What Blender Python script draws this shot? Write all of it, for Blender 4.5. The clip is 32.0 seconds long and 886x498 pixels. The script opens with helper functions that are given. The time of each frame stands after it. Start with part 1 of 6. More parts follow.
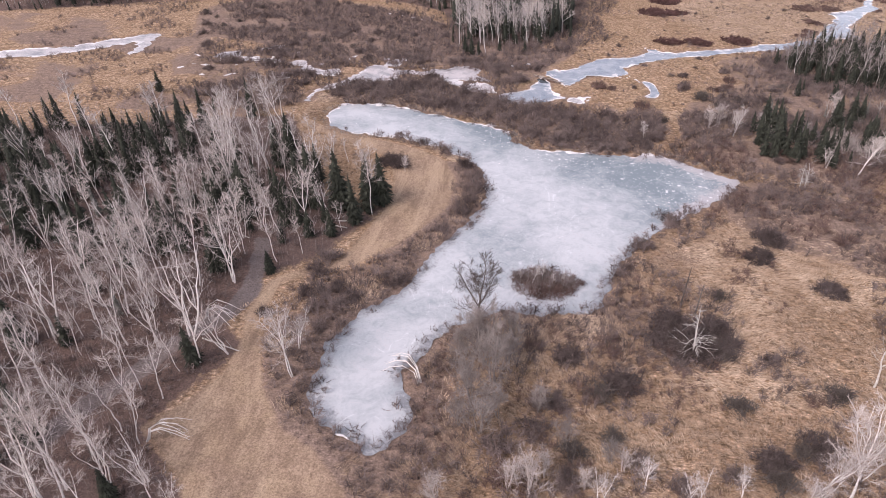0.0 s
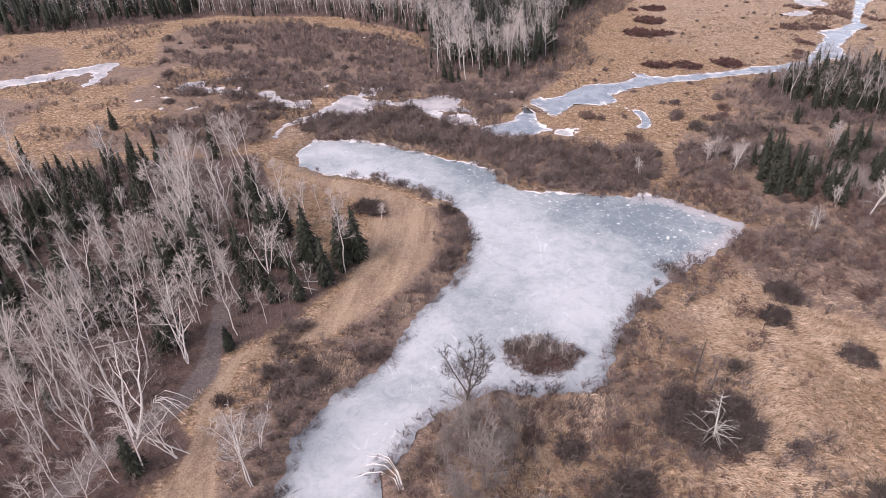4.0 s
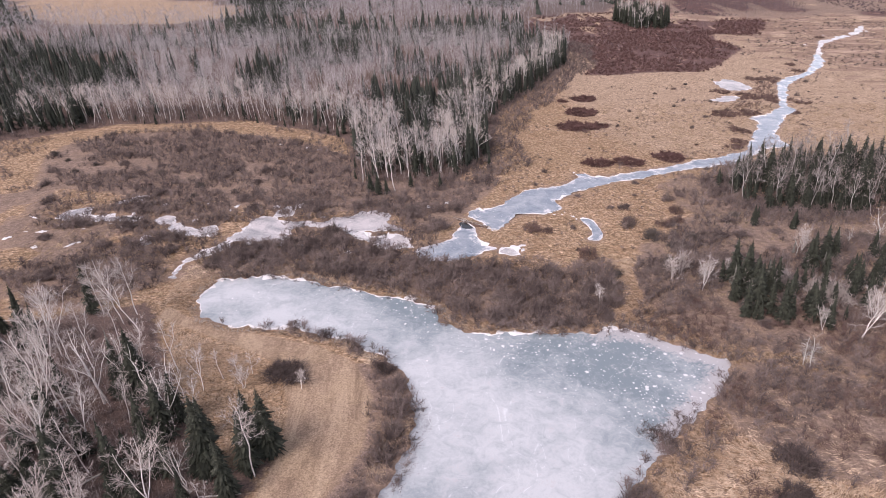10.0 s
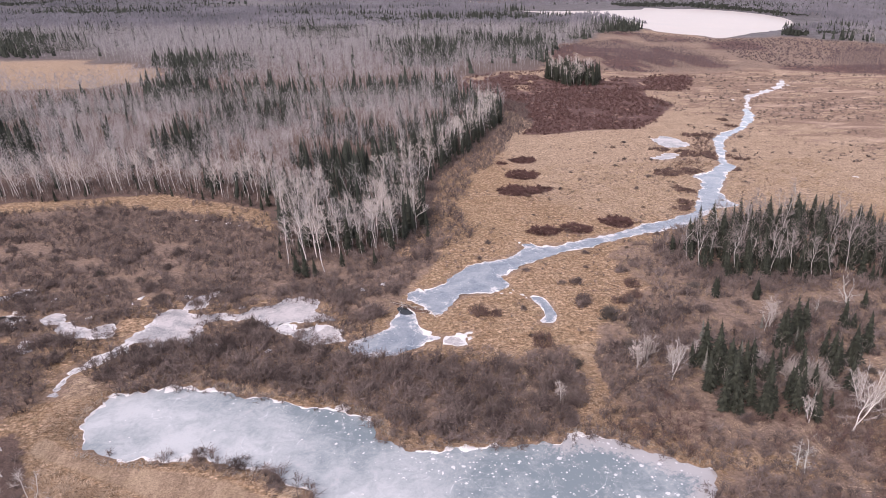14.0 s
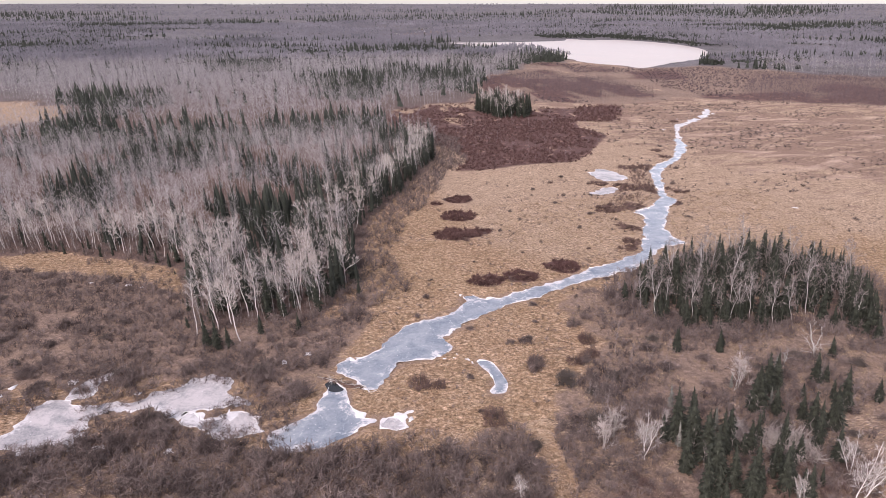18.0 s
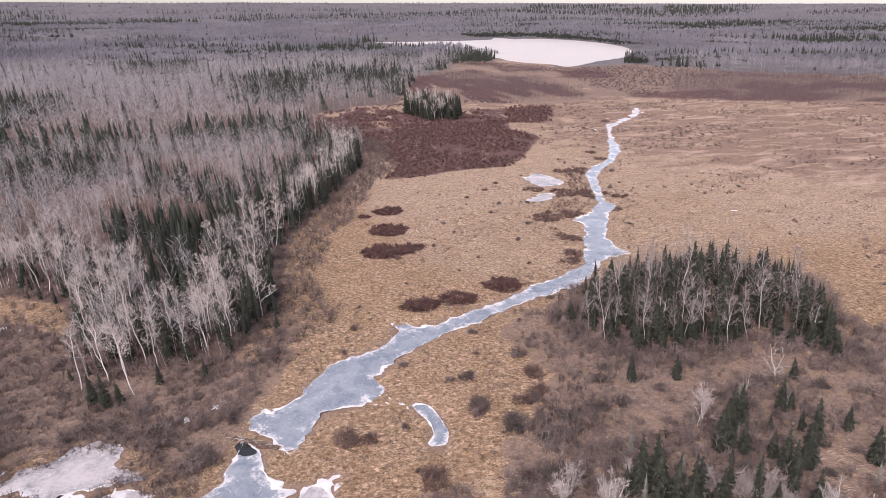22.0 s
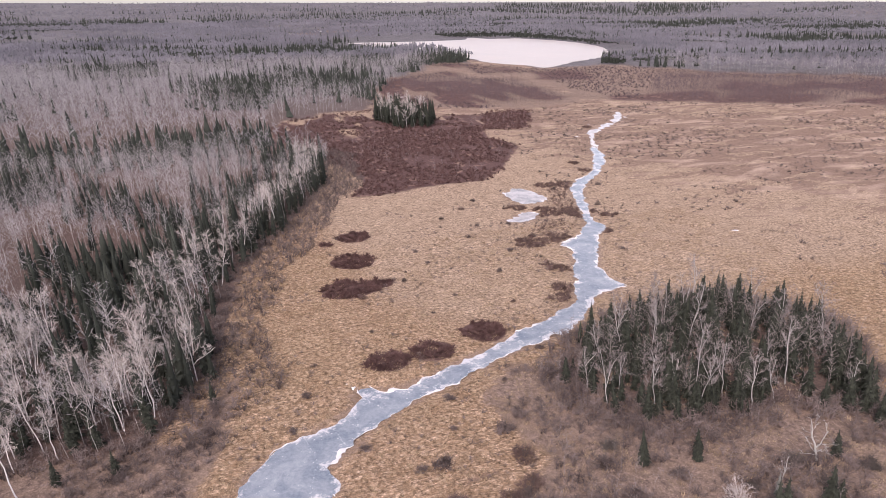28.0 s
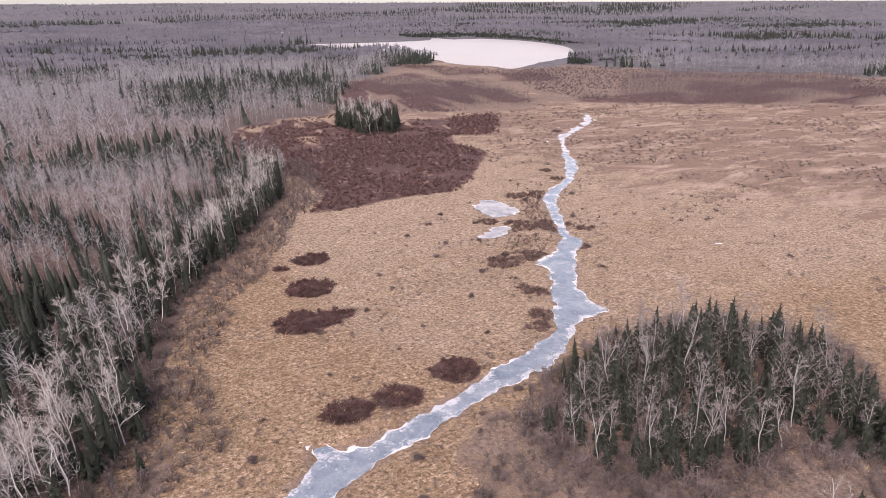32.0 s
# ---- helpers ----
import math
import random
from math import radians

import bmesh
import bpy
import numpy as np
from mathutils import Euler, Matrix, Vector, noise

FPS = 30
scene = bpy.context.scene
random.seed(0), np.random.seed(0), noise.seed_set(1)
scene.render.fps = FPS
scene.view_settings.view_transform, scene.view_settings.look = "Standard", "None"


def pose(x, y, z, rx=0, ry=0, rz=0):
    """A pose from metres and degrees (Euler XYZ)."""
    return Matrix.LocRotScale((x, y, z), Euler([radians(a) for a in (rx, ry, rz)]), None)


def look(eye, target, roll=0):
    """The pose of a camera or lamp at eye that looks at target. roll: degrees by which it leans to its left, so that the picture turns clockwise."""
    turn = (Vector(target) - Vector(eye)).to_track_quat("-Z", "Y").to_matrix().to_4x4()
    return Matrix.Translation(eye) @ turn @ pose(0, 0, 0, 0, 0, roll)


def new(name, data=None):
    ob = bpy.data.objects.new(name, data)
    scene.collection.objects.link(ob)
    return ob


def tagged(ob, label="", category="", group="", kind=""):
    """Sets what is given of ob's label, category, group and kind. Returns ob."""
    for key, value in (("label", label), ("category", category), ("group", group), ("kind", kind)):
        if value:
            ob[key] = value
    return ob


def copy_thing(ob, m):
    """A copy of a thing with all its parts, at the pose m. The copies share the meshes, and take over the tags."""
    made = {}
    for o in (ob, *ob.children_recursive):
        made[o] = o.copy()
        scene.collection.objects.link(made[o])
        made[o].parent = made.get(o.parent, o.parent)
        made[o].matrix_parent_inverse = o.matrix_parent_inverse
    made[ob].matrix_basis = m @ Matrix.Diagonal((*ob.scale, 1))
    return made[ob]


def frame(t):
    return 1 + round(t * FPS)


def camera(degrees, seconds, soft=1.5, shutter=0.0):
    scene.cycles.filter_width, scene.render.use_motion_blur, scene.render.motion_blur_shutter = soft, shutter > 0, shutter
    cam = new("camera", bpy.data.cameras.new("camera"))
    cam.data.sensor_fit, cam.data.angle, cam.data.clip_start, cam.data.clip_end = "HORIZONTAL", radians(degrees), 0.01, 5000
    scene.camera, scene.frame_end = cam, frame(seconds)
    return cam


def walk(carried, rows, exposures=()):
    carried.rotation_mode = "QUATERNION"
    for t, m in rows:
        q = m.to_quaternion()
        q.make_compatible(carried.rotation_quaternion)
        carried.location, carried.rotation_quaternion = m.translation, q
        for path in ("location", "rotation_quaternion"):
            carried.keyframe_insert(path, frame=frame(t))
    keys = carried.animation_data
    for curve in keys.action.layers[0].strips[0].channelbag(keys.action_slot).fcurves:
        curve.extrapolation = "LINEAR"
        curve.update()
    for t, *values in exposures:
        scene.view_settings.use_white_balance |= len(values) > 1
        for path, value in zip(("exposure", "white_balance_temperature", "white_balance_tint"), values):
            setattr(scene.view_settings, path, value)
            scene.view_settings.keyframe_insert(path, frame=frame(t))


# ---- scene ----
from mathutils import geometry

# ================= camera =================
cam = camera(66.69, 32.0, soft=0.5)
# seconds, x, y, z, heading to the left of north, pitch, roll
PATH = [
    (0, 0.00, -0.00, 75.24, 6.613, -33.906, 0.59),
    (1, -0.63, 3.72, 75.35, 6.022, -33.956, 0.63),
    (2, -1.09, 7.70, 75.43, 5.414, -33.977, 0.60),
    (3, -1.59, 12.04, 75.37, 4.979, -33.941, 0.55),
    (3.5, -1.77, 14.67, 75.46, 4.912, -33.590, 0.48),
    (5.5, -2.49, 24.09, 75.65, 3.882, -31.562, 0.28),
    (6, -2.38, 26.69, 75.70, 3.578, -31.067, 0.12),
    (7, -2.77, 31.84, 75.97, 2.443, -30.110, 0.00),
    (8, -2.92, 36.51, 76.28, 1.225, -29.043, -0.10),
    (9, -3.17, 41.76, 76.34, -0.102, -27.992, -0.12),
    (10, -3.36, 46.93, 76.41, -1.489, -26.940, -0.02),
    (11, -3.15, 51.79, 76.47, -2.814, -25.872, 0.03),
    (12, -2.83, 56.78, 76.37, -4.071, -24.752, 0.03),
    (13, -2.10, 61.96, 76.03, -5.394, -23.600, -0.09),
    (14, -1.24, 67.50, 75.40, -6.961, -22.481, -0.02),
    (15, -0.50, 72.23, 75.14, -8.544, -21.045, -0.15),
    (15.5, -0.24, 74.90, 75.16, -9.401, -20.436, -0.02),
    (17.5, 1.49, 85.43, 74.78, -12.088, -20.046, 0.04),
    (18, 1.88, 87.84, 74.66, -12.945, -20.049, 0.02),
    (19, 3.13, 92.32, 74.48, -14.599, -20.052, -0.00),
    (20, 4.47, 96.81, 74.34, -16.420, -20.080, 0.03),
    (21, 5.71, 101.63, 73.95, -17.778, -20.094, 0.36),
    (22, 7.76, 105.88, 73.95, -18.885, -20.106, 0.10),
    (23, 9.63, 110.67, 73.97, -19.688, -20.132, 0.06),
    (24, 11.43, 115.44, 73.91, -20.061, -20.133, 0.01),
    (25, 13.44, 120.26, 73.87, -20.207, -20.137, -0.03),
    (25.5, 14.43, 122.55, 73.81, -20.279, -20.142, -0.13),
    (27.5, 17.50, 129.76, 74.28, -20.805, -20.154, -0.11),
    (28, 18.48, 132.05, 74.20, -20.954, -20.156, -0.09),
    (29, 20.22, 136.71, 74.08, -21.436, -20.154, -0.09),
    (30, 21.88, 140.85, 74.33, -22.310, -20.155, -0.34),
    (31, 23.64, 144.70, 74.30, -23.111, -20.151, -0.21),
    (32, 25.74, 148.72, 74.33, -23.791, -20.156, -0.22),
]


def aim(row):
    t, x, y, z, yaw, pitch, roll = row
    a, b = radians(yaw), radians(pitch)
    way = Vector((-math.sin(a) * math.cos(b), math.cos(a) * math.cos(b), math.sin(b)))
    eye = Vector((x, y, z))
    return t, look(eye, eye + way * 10, roll)


walk(cam, [aim(r) for r in PATH], exposures=[(0, 0.3, 6600, 22), (32, 0.3, 6600, 22)])

# ================= light =================
world = bpy.data.worlds.new("overcast_sky")
scene.world = world
world.use_nodes = True
wn = world.node_tree
sky = wn.nodes.new("ShaderNodeTexSky")
sky.sky_type = "NISHITA"
sky.sun_disc = False
SUN_UP, SUN_ROUND = 42.0, 225.0
sky.sun_elevation, sky.sun_rotation = radians(SUN_UP), radians(SUN_ROUND)
sky.air_density, sky.dust_density, sky.ozone_density = 1.0, 1.0, 1.0
wn.nodes["Background"].inputs["Strength"].default_value = 0.2
veil = wn.nodes.new("ShaderNodeHueSaturation")  # high thin cloud takes most of the blue out of the sky
veil.inputs["Saturation"].default_value = 0.4
wn.links.new(sky.outputs[0], veil.inputs["Color"])
wn.links.new(veil.outputs[0], wn.nodes["Background"].inputs["Color"])
sun = new("sun", bpy.data.lights.new("sun", "SUN"))
sun.data.energy, sun.data.angle, sun.data.color = 2.1, radians(24), (1.0, 0.94, 0.88)
su, sr = radians(SUN_UP), radians(SUN_ROUND)
sun.matrix_basis = look((math.sin(sr) * math.cos(su) * 300, math.cos(sr) * math.cos(su) * 300, math.sin(su) * 300), (0, 0, 0))


# ================= materials =================
def nodes_of(name):
    m = bpy.data.materials.new(name)
    m.use_nodes = True
    nt = m.node_tree
    return m, nt, nt.nodes["Principled BSDF"]


def tex(nt, kind, scale, detail=4.0, rough=0.6, where=None, **more):
    n = nt.nodes.new(kind)
    n.inputs["Scale"].default_value = scale
    if kind == "ShaderNodeTexNoise":
        n.inputs["Detail"].default_value, n.inputs["Roughness"].default_value = detail, rough
        if "bend" in more:
            n.inputs["Distortion"].default_value = more["bend"]
    if where is not None:
        nt.links.new(where, n.inputs["Vector"])
    return n


def place(nt, scale=(1, 1, 1), turn=0.0):
    geo = nt.nodes.new("ShaderNodeNewGeometry")
    mp = nt.nodes.new("ShaderNodeMapping")
    mp.inputs["Scale"].default_value = scale
    mp.inputs["Rotation"].default_value = (0, 0, turn)
    nt.links.new(geo.outputs["Position"], mp.inputs["Vector"])
    return mp.outputs[0]


def ramp(nt, fac, stops):
    r = nt.nodes.new("ShaderNodeValToRGB")
    e = r.color_ramp.elements
    while len(e) < len(stops):
        e.new(0.5)
    for k, (at, col) in zip(e, stops):
        k.position = at
        k.color = (*col, 1) if len(col) == 3 else col
    nt.links.new(fac, r.inputs[0])
    return r.outputs[0]


def grey(v):
    return (v, v, v)


def mix(nt, fac, a, b, how="MIX"):
    m = nt.nodes.new("ShaderNodeMix")
    m.data_type, m.blend_type = "RGBA", how
    for sock, v in ((m.inputs[0], fac), (m.inputs[6], a), (m.inputs[7], b)):
        if isinstance(v, (int, float)):
            sock.default_value = v
        elif isinstance(v, tuple):
            sock.default_value = (*v, 1)
        else:
            nt.links.new(v, sock)
    return m.outputs[2]


def calc(nt, op, a, b=None, c=None):
    m = nt.nodes.new("ShaderNodeMath")
    m.operation = op
    for sock, v in zip(m.inputs, (a, b, c)):
        if v is None:
            continue
        if isinstance(v, (int, float)):
            sock.default_value = v
        else:
            nt.links.new(v, sock)
    return m.outputs[0]


def bump(nt, height, strength, distance, bsdf):
    b = nt.nodes.new("ShaderNodeBump")
    b.inputs["Strength"].default_value, b.inputs["Distance"].default_value = strength, distance
    nt.links.new(height, b.inputs["Height"])
    nt.links.new(b.outputs[0], bsdf.inputs["Normal"])


def plant(name, dark, light, rough=0.85, scale=1.3, vary=0.25, island=False):
    """Bark, twigs or needles: two tones in noise, with each plant or each piece a little lighter or darker."""
    m, nt, p = nodes_of(name)
    n1 = tex(nt, "ShaderNodeTexNoise", scale, 5, 0.65, place(nt))
    base = ramp(nt, n1.outputs["Fac"], [(0.3, dark), (0.72, light)])
    if island:
        rnd = nt.nodes.new("ShaderNodeNewGeometry").outputs["Random Per Island"]
    else:
        rnd = nt.nodes.new("ShaderNodeObjectInfo").outputs["Random"]
    tone = ramp(nt, rnd, [(0.0, grey(1 - vary)), (1.0, grey(1.0))])
    nt.links.new(mix(nt, 1.0, base, tone, "MULTIPLY"), p.inputs["Base Color"])
    p.inputs["Roughness"].default_value = rough
    p.inputs["Specular IOR Level"].default_value = 0.2
    return m


M_BIRCH = plant("birch_bark", (0.70, 0.64, 0.605), (0.97, 0.91, 0.875), 0.7, 2.2, 0.18)
M_ASPEN = plant("aspen_bark", (0.36, 0.325, 0.31), (0.78, 0.73, 0.69), 0.75, 0.3, 0.5, True)
M_TWIG = plant("birch_twigs", (0.43, 0.362, 0.335), (0.70, 0.61, 0.565), 0.8, 0.6, 0.3)
# bluish distance haze is mixed into these three twig colours, strongest at the horizon
M_TWIGFAR_HAZED = plant("aspen_twigs", (0.30, 0.266, 0.270), (0.66, 0.595, 0.595), 0.85, 0.13, 0.25, True)
M_FARTWIG_HAZED = plant("far_aspen_twigs", (0.25, 0.226, 0.240), (0.53, 0.482, 0.497), 0.85, 0.05, 0.25, True)
M_HORIZON_HAZED = plant("horizon_twigs", (0.15, 0.141, 0.162), (0.34, 0.318, 0.352), 0.85, 0.006, 0.25, True)
M_ALDER = plant("alder_bark", (0.085, 0.070, 0.062), (0.20, 0.165, 0.145), 0.85, 0.8, 0.3)
M_DARKBUSH = plant("dark_bush_twigs", (0.07, 0.052, 0.05), (0.215, 0.165, 0.152), 0.85, 0.5, 0.45, True)
M_BANKTWIG = plant("bank_twigs", (0.075, 0.06, 0.055), (0.16, 0.13, 0.12), 0.85, 0.5, 0.35, True)
M_GREYALDER = plant("grey_alder_twigs", (0.22, 0.185, 0.17), (0.46, 0.395, 0.365), 0.85, 0.5, 0.3)
M_SHRUB = plant("shrub_twigs", (0.085, 0.062, 0.058), (0.375, 0.288, 0.264), 0.85, 0.26, 0.45, True)
M_BELT = plant("tamarack_twigs", (0.115, 0.083, 0.087), (0.245, 0.180, 0.182), 0.85, 0.03, 0.4, True)
M_REDTWIG = plant("red_osier_twigs", (0.13, 0.082, 0.072), (0.28, 0.185, 0.158), 0.8, 0.3, 0.4, True)
M_RED = plant("leatherleaf", (0.095, 0.051, 0.047), (0.205, 0.114, 0.102), 0.8, 0.12, 0.4, True)
M_SPRUCE = plant("spruce_needles", (0.026, 0.029, 0.021), (0.088, 0.092, 0.068), 0.8, 1.2, 0.55, True)
M_SPRUCEFAR = plant("spruce_needles_far", (0.028, 0.033, 0.026), (0.078, 0.083, 0.066), 0.8, 0.05, 0.5, True)
M_GREYSPRUCE = plant("lichened_boughs", (0.13, 0.125, 0.11), (0.30, 0.285, 0.25), 0.85, 1.2, 0.3)
M_SAPLING = plant("sapling_twigs", (0.23, 0.185, 0.178), (0.46, 0.385, 0.365), 0.85, 0.1, 0.35, True)
M_SPRUCEBARK = plant("spruce_bark", (0.09, 0.07, 0.055), (0.20, 0.16, 0.13), 0.85, 3.0, 0.2)
M_SEDGE = plant("dry_sedge", (0.47, 0.315, 0.21), (0.92, 0.70, 0.52), 0.8, 0.16, 0.6, True)
M_GOLDSEDGE = plant("golden_sedge", (0.31, 0.21, 0.125), (0.66, 0.49, 0.32), 0.8, 0.11, 0.5, True)
M_REED = plant("dead_reeds", (0.30, 0.25, 0.215), (0.56, 0.485, 0.43), 0.85, 0.5, 0.45, True)
M_DEAD = plant("weathered_wood", (0.42, 0.38, 0.35), (0.74, 0.69, 0.64), 0.8, 2.5, 0.2)


def ground_material():
    m, nt, p = nodes_of("marsh_ground")
    w = place(nt)
    big = tex(nt, "ShaderNodeTexNoise", 0.022, 5, 0.6, w, bend=0.5).outputs["Fac"]
    mid = tex(nt, "ShaderNodeTexNoise", 0.16, 6, 0.68, w, bend=0.8).outputs["Fac"]
    fine = tex(nt, "ShaderNodeTexNoise", 1.1, 6, 0.72, w).outputs["Fac"]
    streak = tex(nt, "ShaderNodeTexNoise", 1.0, 5, 0.7, place(nt, (0.35, 1.6, 1), 0.35), bend=2.2).outputs["Fac"]
    warp = mix(nt, 0.5, w, tex(nt, "ShaderNodeTexNoise", 0.45, 4, 0.7, w).outputs["Color"], "LINEAR_LIGHT")
    tuft = tex(nt, "ShaderNodeTexVoronoi", 0.75, where=warp).outputs["Distance"]
    tuft = calc(nt, "MULTIPLY", calc(nt, "ADD", tuft, tex(nt, "ShaderNodeTexVoronoi", 1.9, where=warp).outputs["Distance"]), 0.5)
    # dry sedge
    sedge = ramp(nt, streak, [(0.36, (0.155, 0.097, 0.066)), (0.5, (0.51, 0.35, 0.243)), (0.63, (0.84, 0.62, 0.46))])
    sedge = mix(nt, ramp(nt, big, [(0.40, grey(0.0)), (0.62, grey(0.55))]), sedge, (0.45, 0.325, 0.21))
    sedge = mix(nt, ramp(nt, mid, [(0.50, grey(0.0)), (0.70, grey(0.75))]), sedge, (0.27, 0.17, 0.105))
    sedge = mix(nt, ramp(nt, tuft, [(0.15, grey(0.0)), (0.6, grey(0.75))]), sedge, (0.24, 0.15, 0.09))
    gran = tex(nt, "ShaderNodeTexNoise", 1.35, 4, 0.65, w, bend=0.3).outputs["Fac"]
    heads = ramp(nt, gran, [(0.34, grey(0.48)), (0.50, grey(1.0)), (0.64, grey(1.38))])
    sedge = mix(nt, 1.0, sedge, heads, "MULTIPLY")
    # trodden short grass
    mown = ramp(nt, fine, [(0.25, (0.21, 0.142, 0.10)), (0.75, (0.40, 0.284, 0.205))])
    mown = mix(nt, ramp(nt, mid, [(0.46, grey(0.0)), (0.66, grey(0.75))]), mown, (0.40, 0.288, 0.19))
    mown = mix(nt, ramp(nt, big, [(0.50, grey(0.0)), (0.60, grey(0.55))]), mown, (0.24, 0.16, 0.115))
    rut = tex(nt, "ShaderNodeTexNoise", 0.28, 5, 0.7, place(nt, (1.0, 0.22, 1), 0.12), bend=0.6).outputs["Fac"]
    mown = mix(nt, ramp(nt, rut, [(0.50, grey(0)), (0.62, grey(0.65))]), mown, (0.46, 0.335, 0.235))
    mown = mix(nt, ramp(nt, rut, [(0.36, grey(0.6)), (0.46, grey(0))]), mown, (0.185, 0.125, 0.088))
    # litter under thickets
    litter = ramp(nt, fine, [(0.30, (0.11, 0.077, 0.065)), (0.70, (0.375, 0.266, 0.21))])
    litter = mix(nt, ramp(nt, mid, [(0.5, grey(0.0)), (0.66, grey(0.8))]), litter, (0.315, 0.218, 0.16))
    # leatherleaf bog
    red = ramp(nt, fine, [(0.25, (0.075, 0.043, 0.041)), (0.8, (0.19, 0.112, 0.10))])
    red = mix(nt, ramp(nt, mid, [(0.54, grey(0.0)), (0.66, grey(0.7))]), red, (0.33, 0.215, 0.165))
    # forest floor of last year's leaves, darkened for shade the sparse crowns don't cast
    floor = ramp(nt, fine, [(0.25, (0.08, 0.054, 0.046)), (0.8, (0.235, 0.158, 0.13))])
    floor = mix(nt, ramp(nt, big, [(0.35, grey(0.0)), (0.65, grey(0.6))]), floor, (0.165, 0.118, 0.105))
    # far ground under trees: hazy lilac-grey of the distant crowns, put into the colour
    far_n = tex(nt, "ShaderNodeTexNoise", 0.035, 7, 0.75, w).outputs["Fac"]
    far_wood_haze = ramp(nt, far_n, [(0.3, (0.105, 0.094, 0.098)), (0.7, (0.24, 0.218, 0.224))])
    mud = ramp(nt, fine, [(0.2, (0.13, 0.105, 0.10)), (0.8, (0.26, 0.21, 0.195))])
    ca = nt.nodes.new("ShaderNodeAttribute")
    ca.attribute_name = "cover_a"
    cb = nt.nodes.new("ShaderNodeAttribute")
    cb.attribute_name = "cover_b"
    sa, sb = nt.nodes.new("ShaderNodeSeparateColor"), nt.nodes.new("ShaderNodeSeparateColor")
    nt.links.new(ca.outputs["Color"], sa.inputs[0])
    nt.links.new(cb.outputs["Color"], sb.inputs[0])
    rag = calc(nt, "ADD", calc(nt, "MULTIPLY", calc(nt, "SUBTRACT", mid, 0.5), 1.1), calc(nt, "MULTIPLY", calc(nt, "SUBTRACT", fine, 0.5), 0.8))

    def edge(v, k=1.0):
        s = calc(nt, "ADD", v, calc(nt, "MULTIPLY", rag, k))
        r = nt.nodes.new("ShaderNodeMapRange")
        r.inputs[1].default_value, r.inputs[2].default_value = 0.38, 0.62
        nt.links.new(s, r.inputs[0])
        return calc(nt, "MULTIPLY", r.outputs[0], ramp(nt, v, [(0.02, grey(0)), (0.15, grey(1))]))

    cc = nt.nodes.new("ShaderNodeAttribute")
    cc.attribute_name = "cover_c"
    sc = nt.nodes.new("ShaderNodeSeparateColor")
    nt.links.new(cc.outputs["Color"], sc.inputs[0])
    pale = mix(nt, ramp(nt, streak, [(0.38, grey(0)), (0.62, grey(1))]), (0.235, 0.162, 0.112), (0.545, 0.393, 0.285))
    pale = mix(nt, ramp(nt, mid, [(0.50, grey(0)), (0.68, grey(0.6))]), pale, (0.275, 0.187, 0.125))
    pale = mix(nt, 1.0, pale, heads, "MULTIPLY")
    sedge = mix(nt, edge(sc.outputs[0], 0.6), sedge, pale)
    # low heath in ragged lanes over the pale marsh
    lane = tex(nt, "ShaderNodeTexNoise", 0.10, 8, 0.74, place(nt, (0.55, 1.0, 1), -0.35), bend=0.7).outputs["Fac"]
    brush = calc(nt, "ADD", lane, calc(nt, "MULTIPLY", calc(nt, "SUBTRACT", sc.outputs[1], 0.5), 0.22))
    sedge = mix(nt, ramp(nt, brush, [(0.52, grey(0)), (0.575, grey(0.75))]), sedge, (0.225, 0.145, 0.115))
    light = tex(nt, "ShaderNodeTexNoise", 0.06, 6, 0.65, place(nt, (0.5, 1.2, 1), -0.3), bend=0.5).outputs["Fac"]
    sedge = mix(nt, calc(nt, "MULTIPLY", ramp(nt, light, [(0.52, grey(0)), (0.66, grey(0.6))]), sc.outputs[1]), sedge, (0.62, 0.45, 0.35))
    col = mix(nt, edge(sb.outputs[0]), sedge, floor)
    col = mix(nt, sb.outputs[2], col, far_wood_haze)
    col = mix(nt, edge(sa.outputs[1]), col, litter)
    col = mix(nt, edge(sa.outputs[2], 0.5), col, red)
    col = mix(nt, edge(sa.outputs[0], 0.35), col, mown)
    col = mix(nt, edge(sb.outputs[1], 0.5), col, mud)
    speck = tex(nt, "ShaderNodeTexNoise", 3.4, 4, 0.75, w).outputs["Fac"]
    col = mix(nt, 1.0, col, ramp(nt, speck, [(0.30, grey(0.55)), (0.50, grey(1.0)), (0.68, grey(1.38))]), "MULTIPLY")
    nt.links.new(col, p.inputs["Base Color"])
    p.inputs["Roughness"].default_value = 0.95
    p.inputs["Specular IOR Level"].default_value = 0.1
    h = calc(nt, "ADD", calc(nt, "MULTIPLY", streak, 0.5), calc(nt, "MULTIPLY", fine, 0.7))
    h = calc(nt, "SUBTRACT", h, calc(nt, "MULTIPLY", tuft, 0.35))
    h = calc(nt, "MULTIPLY", h, calc(nt, "SUBTRACT", 1.0, calc(nt, "MULTIPLY", sa.outputs[0], 0.8)))
    bump(nt, h, 0.8, 0.4, p)
    return m


M_GROUND = ground_material()


